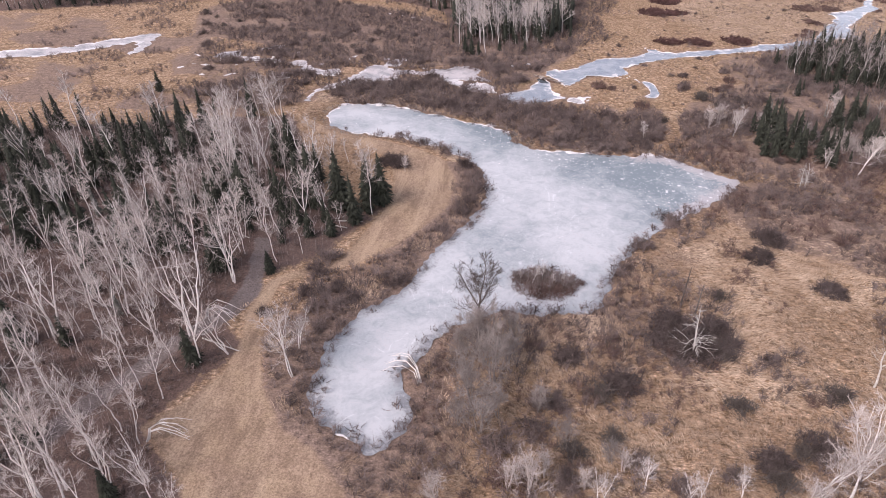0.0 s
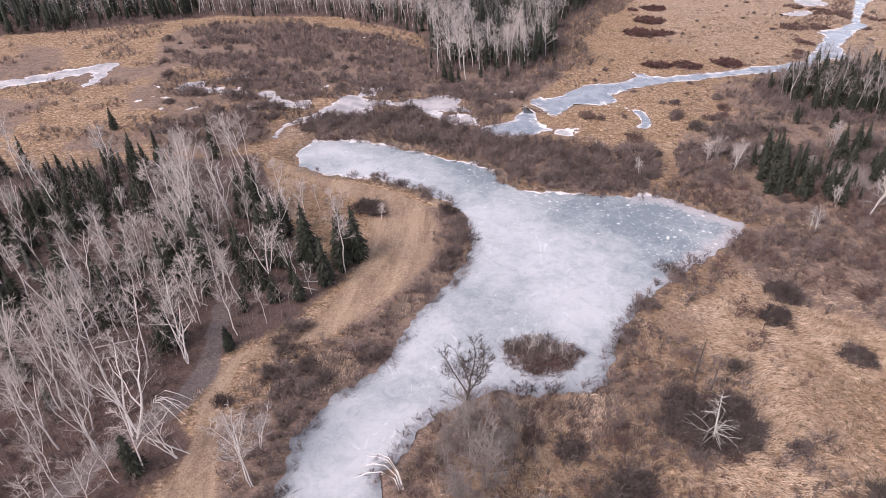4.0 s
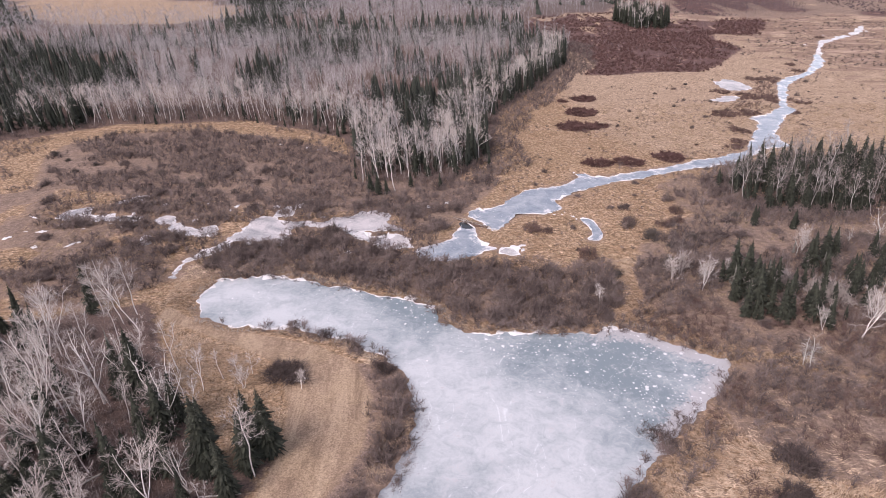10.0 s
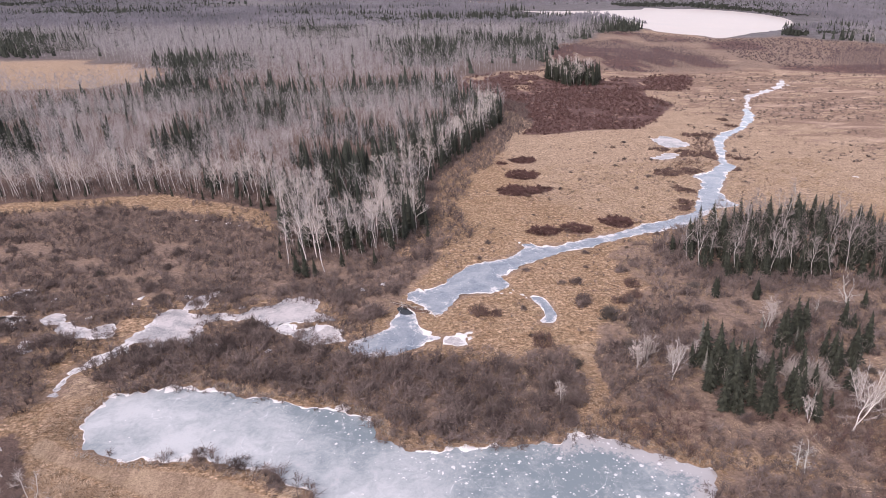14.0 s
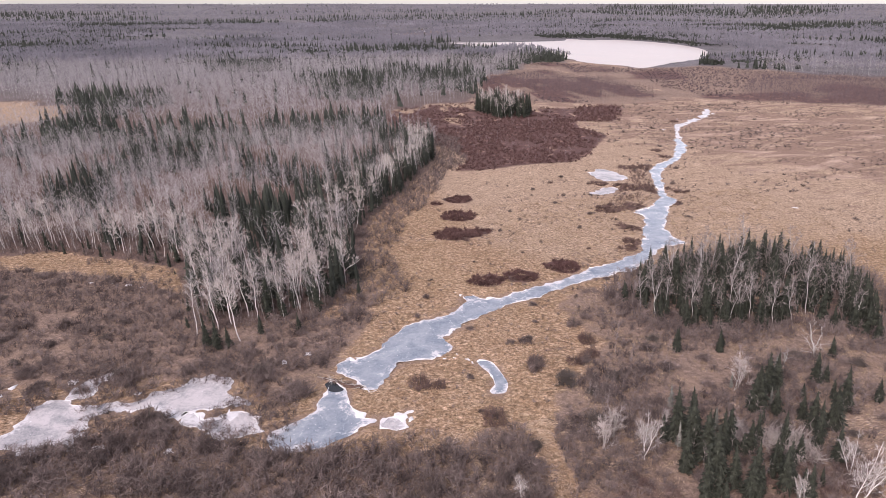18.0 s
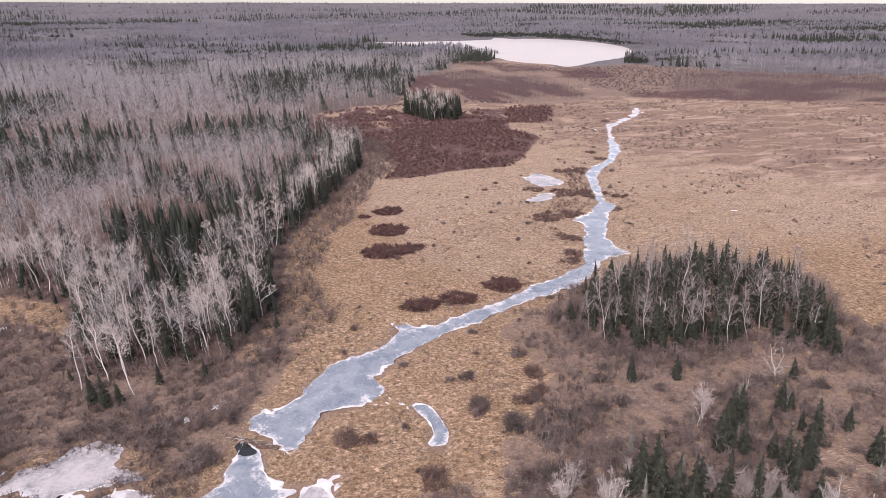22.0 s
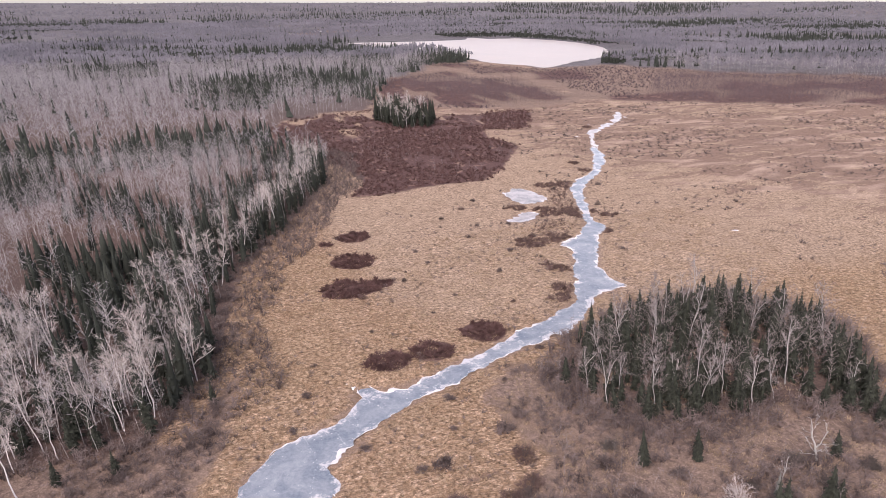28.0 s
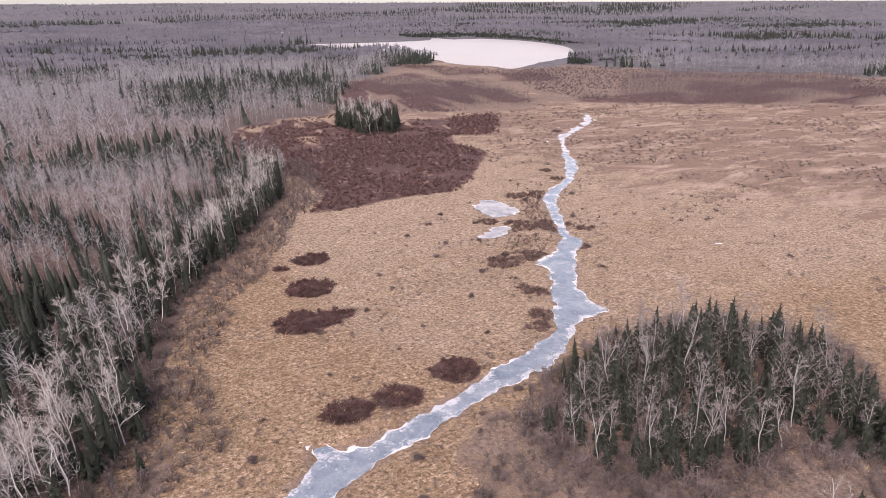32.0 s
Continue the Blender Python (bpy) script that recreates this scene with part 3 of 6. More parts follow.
def shore(x, y, reach=12.0):
    best = np.full(np.shape(x), reach)
    for line in WATERS.values():
        best = np.minimum(best, away(line[:: max(1, len(line) // 110)], x, y, reach))
    return best


def lift(x, y, s=None):
    """The height of the ground; s: the distance to the shore."""
    s = shore(x, y) if s is None else s
    z = np.interp(s, [-2.5, 0, 0.8, 5, 12], [-0.5, -0.08, 0.12, 0.35, 0.45])
    land = np.clip(s / 4, 0, 1)
    z = z + land * ((fbm(x, y, 6.0, 3, 3) - 0.5) * 0.5 + (fbm(x, y, 60.0, 8, 2) - 0.5) * 1.0)
    far = np.hypot(x, np.asarray(y) - 80)
    t = np.clip((far - 2400) / 2550, 0, 1)
    return z + t * t * (3 - 2 * t) * 69 + np.clip((far - 1200) / 1500, 0, 1) * (fbm(x, y, 700, 4, 3) - 0.5) * 14


# ================= meshes =================
def np_mesh(name, v, f, material=None):
    v, f = np.ascontiguousarray(v, np.float32), np.ascontiguousarray(f, np.int32)
    me = bpy.data.meshes.new(name)
    me.vertices.add(len(v))
    me.vertices.foreach_set("co", v.ravel())
    me.loops.add(f.size)
    me.loops.foreach_set("vertex_index", f.ravel())
    me.polygons.add(len(f))
    me.polygons.foreach_set("loop_start", np.arange(0, f.size, f.shape[1], dtype=np.int32))
    me.polygons.foreach_set("loop_total", np.full(len(f), f.shape[1], np.int32))
    me.update(calc_edges=True)
    if material:
        me.materials.append(material)
    return me


def joined(pieces):
    vs, fs, n = [], [], 0
    for v, f in pieces:
        vs.append(np.asarray(v, float))
        fs.append(np.asarray(f, int) + n)
        n += len(v)
    return np.concatenate(vs), np.concatenate(fs)


def sown(template, at, turn, size, tall=None, lean=None):
    """One joined mesh of a template set down many times."""
    v, f = template
    n, k = len(at), len(v)
    c, s = np.cos(turn)[:, None], np.sin(turn)[:, None]
    x, y, z = v[:, 0][None] * size[:, None], v[:, 1][None] * size[:, None], v[:, 2][None] * (size if tall is None else tall)[:, None]
    out = np.empty((n, k, 3))
    out[..., 0], out[..., 1], out[..., 2] = c * x - s * y, s * x + c * y, z
    if lean is not None:
        out[..., 0] += z * lean[:, :1]
        out[..., 1] += z * lean[:, 1:]
    out += at[:, None, :]
    return out.reshape(-1, 3), (f[None] + (np.arange(n) * k)[:, None, None]).reshape(-1, f.shape[1])


def tube(path, radii, sides=5, turn=0.0):
    """A tapered limb along a path, as triangles."""
    path = np.asarray(path, float)
    v, f = [], []
    for k, (p, r) in enumerate(zip(path, radii)):
        d = path[min(k + 1, len(path) - 1)] - path[max(k - 1, 0)]
        d /= np.linalg.norm(d) + 1e-9
        a = np.cross(d, (0.3, 0.9, 0.1) if abs(d[2]) > 0.8 else (0, 0, 1.0))
        a /= np.linalg.norm(a) + 1e-9
        b = np.cross(d, a)
        ang = np.arange(sides) * 2 * np.pi / sides + turn
        v.append(p + r * (np.cos(ang)[:, None] * a + np.sin(ang)[:, None] * b))
    for k in range(len(path) - 1):
        for i in range(sides):
            j = (i + 1) % sides
            q = [k * sides + i, k * sides + j, (k + 1) * sides + j, (k + 1) * sides + i]
            f += [[q[0], q[1], q[2]], [q[0], q[2], q[3]]]
    return np.concatenate(v), np.array(f)


def blade(a, b, width, r):
    """A thin twig or leaf: a three-sided sliver from a to b."""
    a, b = np.asarray(a, float), np.asarray(b, float)
    d = b - a
    s = np.cross(d, r.normal(size=3))
    s *= width / 2 / (np.linalg.norm(s) + 1e-9)
    u = np.cross(d, s)
    u *= width / 2 / (np.linalg.norm(u) + 1e-9)
    return np.array([a + s, a - s * 0.5 + u * 0.8, a - s * 0.5 - u * 0.8, b]), np.array([[0, 1, 3], [1, 2, 3], [2, 0, 3]])


def sliver(a, b, width, r):
    """A single narrow triangle, for twigs and stalks too fine to show a side."""
    a, b = np.asarray(a, float), np.asarray(b, float)
    s = np.cross(b - a, r.normal(size=3))
    s *= width / 2 / (np.linalg.norm(s) + 1e-9)
    return np.array([a + s, a - s, b]), np.array([[0, 1, 2]])


def bare_tree(seed, tall=14.0, wide=1.0, limbs=15, low=0.38, stems=1, girth=0.098, twigs=12, broken=0.0, forks=2, crook=0.013, spread=0.15, rise=(0.2, 1.2)):
    """A leafless tree: crooked trunk with forks and limbs in one mesh, fine twigs in another, as (vertices, triangles)."""
    r = np.random.default_rng(seed)
    wood, fine = [], []

    def along(line, q):
        return np.array([np.interp(q, range(len(line)), line[:, i]) for i in range(3)])

    for stem in range(stems):
        h = tall * r.uniform(0.82, 1.05)
        splay = r.normal(size=2) * (0.07 if stems == 1 else spread)
        path = [np.array([0, 0, -0.3]) if stems == 1 else np.array([*r.normal(size=2) * 0.25, -0.3])]
        for k in range(1, 8):
            path.append(path[-1] + np.array([splay[0] * h / 7 + r.normal() * crook * h, splay[1] * h / 7 + r.normal() * crook * h, h / 7]))
        path = np.array(path)
        rad = girth * (1 - np.linspace(0, 1, 8)) ** 0.8 + 0.02
        leaders = [(path, rad, low)]
        for _ in range(forks):
            u0 = r.uniform(0.3, 0.62)
            at = along(path, u0 * 7)
            az = r.uniform(0, 6.28)
            way = np.array([math.cos(az) * 0.55, math.sin(az) * 0.55, 1.0])
            n, length = 5, h * (1 - u0) * r.uniform(0.65, 0.95)
            line = [at]
            for _ in range(n - 1):
                way = way + r.normal(size=3) * 0.14 + np.array([0, 0, 0.12])
                way /= np.linalg.norm(way)
                line.append(line[-1] + way * length / (n - 1))
            leaders.append((np.array(line), np.interp(u0 * 7, range(8), rad) * 0.66 * (1 - np.linspace(0, 1, n)) ** 0.8 + 0.018, 0.25))
        for line, radii, _ in leaders:
            wood.append(tube(line, radii, 6 if line is path else 4))
        for k in range(limbs):
            main = k % (len(leaders) + 1)
            line, radii, lo = leaders[main if main < len(leaders) else 0]
            u = lo + (0.97 - lo) * r.uniform(0, 1) ** 0.9
            at = along(line, u * (len(line) - 1))
            az = k * 2.4 + r.uniform(-0.6, 0.6)
            left = np.linalg.norm(line[-1] - at)
            reach = (0.8 + (0.30 * left + 0.05 * h) * r.uniform(0.5, 1.2)) * wide
            if r.random() < broken:
                reach *= 0.4
            way = np.array([math.cos(az), math.sin(az), r.uniform(*rise)])
            way /= np.linalg.norm(way)
            limb = [at]
            for _ in range(3):
                way = way + np.array([0, 0, 0.14]) + r.normal(size=3) * 0.2
                way /= np.linalg.norm(way)
                limb.append(limb[-1] + way * reach / 3)
            limb = np.array(limb)
            thick = max(0.022, 0.29 * np.interp(u * (len(line) - 1), range(len(line)), radii))
            wood.append(tube(limb, [thick, thick * 0.8, thick * 0.55, 0.014], 3))
            for _ in range(2):
                q = r.uniform(0.8, 2.4)
                base = along(limb, q)
                w = way + r.normal(size=3) * 0.6
                w /= np.linalg.norm(w)
                wood.append(tube([base, base + w * reach * r.uniform(0.25, 0.5)], [thick * 0.5, 0.012], 3))
            for _ in range(twigs):
                base = along(limb, r.uniform(0.8, 3.0))
                w = way + r.normal(size=3) * 0.6 + np.array([0, 0, 0.3])
                w /= np.linalg.norm(w)
                tip = base + w * reach * r.uniform(0.25, 0.6)
                fine.append(sliver(base, tip, 0.055, r))
                for _ in range(3):
                    m = base + (tip - base) * r.uniform(0.3, 0.95)
                    w2 = w + r.normal(size=3) * 0.6
                    fine.append(sliver(m, m + w2 / np.linalg.norm(w2) * reach * r.uniform(0.14, 0.36), 0.04, r))
    return joined(wood), joined(fine)


def spruce(seed, tall=12.0, wide=0.2, tiers=20, arms=9, fine=True, ragged_=0.42):
    """A spruce: trunk, a dense dark heart, and whorls of drooping boughs that end in fingers."""
    r = np.random.default_rng(seed)
    reach_at = lambda u: tall * wide * (1 - u) ** 0.8 * (0.72 + 0.28 * min(1.0, u * 6)) + 0.10
    crown = []
    rings = []
    for u, k in ((0.05, 0.42), (0.3, 0.48), (0.62, 0.46)):
        a = np.arange(6) * 1.0472 + r.uniform(0, 1)
        w = reach_at(u) * k * r.uniform(0.75, 1.2, 6)
        rings.append(np.stack([np.cos(a) * w, np.sin(a) * w, tall * u + r.uniform(-0.3, 0.3, 6)], 1))
    v = np.concatenate(rings + [np.array([[0, 0, tall * 0.97]])])
    f = []
    for k in range(2):
        for i in range(6):
            p, q = k * 6 + i, k * 6 + (i + 1) % 6
            f += [[p, q, q + 6], [p, q + 6, p + 6]]
    crown.append((v, f + [[12 + i, 12 + (i + 1) % 6, 18] for i in range(6)]))
    fingers = ((0, 1.0), (-0.24, 0.9), (0.24, 0.9), (-0.5, 0.72), (0.5, 0.72), (-0.12, 0.6), (0.14, 0.6)) if fine else ((0, 1.0), (-0.38, 0.85), (0.38, 0.85))
    for k in range(tiers):
        u = ((k + 0.3) / tiers) ** 1.05
        n = max(4, int(arms * (1.2 - 0.65 * u)))
        for i in range(n):
            az = i * 2 * math.pi / n + k * 0.9 + r.uniform(-0.4, 0.4)
            L = reach_at(u) * r.uniform(1 - ragged_ * 1.2, 1 + ragged_ * 0.6)
            z = tall * (0.04 + 0.93 * u) + r.uniform(-0.7, 0.7) * tall / tiers
            for turn, part_ in fingers:
                b = az + turn + r.uniform(-0.12, 0.12)
                o, sd = np.array([math.cos(b), math.sin(b), 0.0]), np.array([-math.sin(b), math.cos(b), 0.0])
                q = L * part_ * r.uniform(0.85, 1.1)
                w = (0.11 if fine else 0.16) * q + 0.045
                root = np.array([0, 0, z + r.uniform(-0.05, 0.12) * q]) + o * q * r.uniform(0.3, 0.68)
                tip = np.array([0, 0, z + (-0.20 + r.uniform(-0.14, 0.16)) * q]) + o * q
                up_ = np.array([0, 0, r.uniform(-0.6, 0.6) * w])
                crown.append((np.array([root + sd * w + up_, root - sd * w - up_, tip]), [[0, 1, 2]]))
    crown.append(blade((0, 0, tall * 0.93), (0, 0, tall * 1.04), 0.13, r))
    trunk = tube([(0, 0, -0.3), (0, 0, tall * 0.5), (0, 0, tall * 0.97)], [tall * 0.013, tall * 0.008, 0.015], 5)
    return trunk, joined(crown)


def lattice(x0, x1, y0, y1, gap, seed):
    r = np.random.default_rng(seed)
    x, y = np.meshgrid(np.arange(x0, x1, gap), np.arange(y0, y1, gap))
    x, y = x.ravel() + r.uniform(-0.5, 0.5, x.size) * gap, y.ravel() + r.uniform(-0.5, 0.5, x.size) * gap
    return x, y, r


def part(name, mesh, parent, label=""):
    ob = new(name, mesh)
    ob.parent = parent
    if label:
        tagged(ob, label)
    return ob


# ================= ground =================
def graded(lo, hi, step, end_lo, end_hi):
    """Even steps from lo to hi, then growing ones out to both ends."""
    a = list(np.arange(lo, hi + step, step))
    s = step
    while a[-1] < end_hi:
        s = min(s * 1.09, 160)
        a.append(a[-1] + s)
    s, b = step, [a[0]]
    while b[-1] > end_lo:
        s = min(s * 1.09, 160)
        b.append(b[-1] - s)
    return np.array(b[:0:-1] + a)


def bog_cracks(x, y):
    """Pale wet lanes between the heath of the bog."""
    return np.clip(1.3 - np.abs(fbm(x * 0.7, y, 30, 75, 3) - 0.5) * 22, 0, 1) * np.clip((y - 470) / 70, 0, 1)


def build_ground():
    gx, gy = graded(-130, 165, 1.5, -4900, 4950), graded(40, 330, 1.5, -1800, 4950)
    X, Y = np.meshgrid(gx, gy)
    x, y = X.ravel(), Y.ravel()
    s = shore(x, y, 16.0)
    z = lift(x, y, s)
    nx, ny = len(gx), len(gy)
    i = (np.arange(ny - 1)[:, None] * nx + np.arange(nx - 1)[None]).ravel()
    me = np_mesh("ground", np.stack([x, y, z], 1), np.stack([i, i + 1, i + nx + 1, i + nx], 1), M_GROUND)
    me.polygons.foreach_set("use_smooth", np.ones(len(me.polygons), bool))

    def cover(polys, soft):
        best = np.zeros(len(x))
        for p in polys:
            best = np.maximum(best, np.clip(0.5 - away(p, x, y, soft * 2 + 2) / (2 * soft), 0, 1))
        return best

    wood = np.maximum(cover([WOOD_L, WOOD_R, GROVE], 3.0), 1 - cover([OPEN], 4.0))
    wood = np.minimum(wood, 1 - cover(CLEARINGS, 4.0))
    shrub = cover(THICKETS, 4.0)
    bank = np.clip(1 - s / 5.0, 0, 1) * 0.55 * (np.hypot(x, y) < 600)
    east = np.clip((0.55 - fbm(x, y, 26, 2, 3)) * 5, 0, 1) * ((x > -12) & (x < 40) & (y < 150)) * 0.5
    west = np.clip((0.54 - fbm(x, y, 18, 6, 3)) * 5, 0, 1) * ((x < -20) & (y > 170) & (y < 260)) * 0.85
    wb = np.clip(1.25 - s / 13.0, 0, 1) * (x < -8) * (y < 150) * (s > 0) * 0.95
    sb = np.clip(1.3 - s / 14.0, 0, 1) * (x >= -16) * (y < 100) * 0.7
    heath = np.clip((fbm(x * 0.4, y, 12, 14, 4) - 0.53) * 6, 0, 1) * (x > 190 - (y - 330) * 0.1) * (y > 300) * 0.4
    shrub = np.maximum.reduce([shrub, bank, east, west, wb, sb, heath, cover([FAR_BELT], 12.0) * 0.95])
    red = np.maximum(cover([RED_BOG], 3.0) * np.clip(1.25 - np.clip((y - 545) / 50, 0, 1) * np.clip((fbm(x, y, 24, 71, 3) - 0.40) * 6, 0, 1), 0, 1), cover([FAR_BELT], 12.0) * np.clip((fbm(x * 0.5, y, 40, 17, 3) - 0.36) * 4, 0.3, 0.8))
    strips = cover(TAN_STRIPS, 5.0) * np.clip((fbm(x, y, 22, 74, 3) - 0.25) * 4, 0, 1)
    shrub = shrub * (1 - cover([LANE], 1.5))
    shrub, red = shrub * (1 - 0.5 * strips), red * (1 - 0.7 * strips)
    cracks = bog_cracks(x, y)
    red = red * (1 - 0.8 * cracks)
    patches = [[(px + rr * math.cos(a) * 1.15, py + rr * math.sin(a)) for a in np.arange(0, 6.28, 0.5)] for px, py, rr in PATCHES[:9]]
    red = np.maximum(red, cover(patches, 1.0))
    mown = cover([MOWN], 1.6)
    mud = cover([TRACK], 0.7)
    pale = np.clip((y - 235) / 60, 0, 1) * np.clip((x - 40) / 40, 0, 1)
    pale = np.maximum(pale, cover(CLEARINGS, 4.0))
    heath_zone = np.clip((x - 170 + (y - 330) * 0.2) / 90, 0, 1) * np.clip((y - 250) / 80, 0, 1) * (0.55 + 0.9 * fbm(x, y, 150, 66, 2))
    # blue of cover_b grows with distance and brings in the hazy ground tone
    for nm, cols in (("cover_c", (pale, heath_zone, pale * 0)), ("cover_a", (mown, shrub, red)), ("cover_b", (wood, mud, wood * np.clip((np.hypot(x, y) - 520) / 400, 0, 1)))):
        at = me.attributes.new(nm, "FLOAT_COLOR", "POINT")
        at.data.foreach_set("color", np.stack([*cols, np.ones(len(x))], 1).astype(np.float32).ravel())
    tagged(new("ground", me), "tan sedge marsh, brown forest floor and short dry grass", "ground", kind="structure")


PATCHES = [(66, 340, 5), (56, 335.5, 2), (60.6, 318.6, 6), (54.5, 298.4, 6.5), (64.4, 299.5, 3), (60, 297, 3), (53.5, 257, 4.5), (64, 258, 4.5), (79, 263, 5), (110, 279, 3), (133, 352, 3), (160, 378, 4), (170, 375, 5), (152, 338, 6), (130, 315, 4), (119, 314, 5), (140, 342, 6), (254, 495, 2.5), (192, 409, 2.5), (190, 395, 2.5), (129, 340, 2.5), (117, 291, 2.5), (106, 274, 2.5), (160, 331, 2.5), (149, 317, 2.5), (114, 294, 2.5)]
build_ground()


# ================= ice =================
def sheet(name, line, z, material, label, category, thick=0.22):
    bm = bmesh.new()
    vs = [bm.verts.new((p[0], p[1], z)) for p in line]
    face = bm.faces.new(vs)
    skirt = bmesh.ops.extrude_face_region(bm, geom=[face])
    for v in skirt["geom"]:
        if isinstance(v, bmesh.types.BMVert):
            v.co.z -= thick
    bmesh.ops.triangulate(bm, faces=bm.faces[:])
    bmesh.ops.recalc_face_normals(bm, faces=bm.faces[:])
    me = bpy.data.meshes.new(name)
    bm.to_mesh(me)
    bm.free()
    me.materials.append(material)
    return tagged(new(name, me), label, category, kind="structure")




def rimmed(name, line, z, material, label, category, gap, width, only=None, seed=5):
    """A sheet of ice fine enough to carry how near its edge is."""
    (x0, y0), (x1, y1) = line.min(0), line.max(0)
    x, y, r = lattice(x0, x1, y0, y1, gap, seed)
    d = away(line, x, y, 5)
    pts = [Vector(p) for p in line] + [Vector((a, b)) for a, b in zip(x[d < -0.45 * gap], y[d < -0.45 * gap])]
    n = len(line)
    v, _, f, *_ = geometry.delaunay_2d_cdt(pts, [(k, (k + 1) % n) for k in range(n)], [], 1, 1e-4)
    co = np.array([(p.x, p.y, z) for p in v])
    me = np_mesh(name, co, np.array([q if len(q) == 3 else q[:3] for q in f]), material)
    rim = np.clip(1 + away(line, co[:, 0], co[:, 1], 30) / width, 0, 1)
    if only is not None:
        rim = rim * only(co[:, 0], co[:, 1])
    me.attributes.new("rim", "FLOAT", "POINT").data.foreach_set("value", rim.astype(np.float32))
    if sum(p.normal.z for p in me.polygons[:20]) < 0:
        me.flip_normals()
    tagged(new(name, me), label, category, kind="structure")


rimmed("pond_ice", WATERS["pond"], 0.06, M_POND, "frozen pond with cloudy white and grey-blue ice", "pond", 1.6, 3.6, lambda x, y: np.clip((150 - y) / 14, 0, 1) * (1 - np.clip((x - 26) / 9, 0, 1)) - np.clip((x - 26) / 9, 0, 1))
rimmed("river_ice", WATERS["river"], 0.05, M_RIVER, "frozen blue-grey river winding through the marsh", "river", 1.3, 2.4)
rimmed("side_pool_ice", WATERS["side"], 0.05, M_RIVER, "small frozen side pool in tan sedge", "pool", 0.7, 0.6)
rimmed("dam_pool_ice", WATERS["dam"], 0.02, M_RIVER, "frozen pool with swirled ice below the beaver dam", "pool", 1.0, 3.0)
sheet("far_lake_ice", WATERS["lake"], 0.2, M_LAKE, "wide pale frozen lake before far woods", "lake", 1.0)
for k in range(len(BRAIDS)):
    rimmed("stream_ice_%d" % (k + 1), WATERS["braid%d" % k], 0.05 if k != 13 else 0.035, M_BRAID, "white stream ice and crusted snow among shrubs", "stream", 1.2 if k != 14 else 3.0, 2.2)


def snow_rim(name, line, width, gate, seed, pick=None, z=0.06):
    """Crusts of old snow along a shore, in broken lengths."""
    r = np.random.default_rng(seed)
    t = np.roll(line, -1, 0) - np.roll(line, 1, 0)
    t /= np.linalg.norm(t, axis=1)[:, None] + 1e-9
    side = np.stack([t[:, 1], -t[:, 0]], 1)
    amt = (fbm(line[:, 0], line[:, 1], 7.0, seed, 3) - gate) * 4
    amt = np.clip(amt, 0, 1)
    if pick is not None:
        amt = amt * pick(line[:, 0], line[:, 1])
    w = width * amt * (0.25 + 1.9 * np.clip(fbm(line[:, 0], line[:, 1], 2.2, seed + 2, 2) - 0.28, 0, 1) * 2) * r.uniform(0.3, 1.5, len(line))
    w = w * np.clip((vnoise(line[:, 0], line[:, 1], 1.1, seed + 9) - 0.3) * 4, 0.12, 1.3)
    lo, hi = line + side * w[:, None], line - side * w[:, None] * 1.5
    n = len(line)
    v = np.zeros((n * 3, 3))
    v[:n, :2], v[n : 2 * n, :2], v[2 * n :, :2] = lo, line, hi
    v[:n, 2] = v[2 * n :, 2] = z - 0.02
    v[n : 2 * n, 2] = z + 0.05 + 0.22 * amt * r.uniform(0.4, 1, n)
    f = []
    for k in range(n):
        j = (k + 1) % n
        if amt[k] > 0.02 and amt[j] > 0.02:
            f += [[k, j, n + j, n + k], [n + k, n + j, 2 * n + j, 2 * n + k]]
    if f:
        tagged(new(name, np_mesh(name, v, np.array(f), M_SNOW)), "broken crust of old white snow along the ice edge", "snow", kind="stuff")


snow_rim("pond_snow", WATERS["pond"], 0.6, 0.44, 2, lambda x, y: np.maximum(np.clip((y - 150) / 6, 0, 1) * np.clip((y - 140 + x * 0.25) / 8, 0, 1), (np.hypot(x + 24, y - 64) < 4.5) * 1.0))
snow_rim("river_snow", WATERS["river"], 0.26, 0.47, 3)
snow_rim("side_pool_snow", WATERS["side"], 0.25, 0.5, 4)
snow_rim("dam_pool_snow", WATERS["dam"], 0.6, 0.42, 6)
for k in range(len(BRAIDS)):
    snow_rim("stream_snow", WATERS["braid%d" % k], 0.6, 0.46, 7 + k)


def snow_bits(name, x, y, r, size, label, floor=None):
    """Small irregular leavings of ice and snow."""
    pieces = []
    for px, py in zip(x, y):
        n = 9
        a = np.arange(n) * 2 * np.pi / n
        rad = size * r.uniform(0.35, 1.3, n) * r.uniform(0.4, 1.3)
        turn, flat = r.uniform(0, 3.14), r.uniform(0.3, 0.9) if floor is None else r.uniform(0.7, 1.0)
        u, w = np.cos(a) * rad, np.sin(a) * rad * flat
        rim = np.stack([px + u * math.cos(turn) - w * math.sin(turn), py + u * math.sin(turn) + w * math.cos(turn)], 1)
        z = floor if floor is not None else float(np.max(lift(rim[:, 0], rim[:, 1])))
        v = [(*q, z - 0.25) for q in rim] + [(px + (q[0] - px) * 0.8, py + (q[1] - py) * 0.8, z + 0.03) for q in rim] + [(px, py, z + 0.09)]
        f = []
        for i in range(n):
            j = (i + 1) % n
            f += [[i, j, n + j], [i, n + j, n + i], [n + i, n + j, 2 * n]]
        pieces.append((v, f))
    v, f = joined(pieces)
    tagged(new(name, np_mesh(name, v, f, M_SNOW)), label, "snow", kind="stuff")


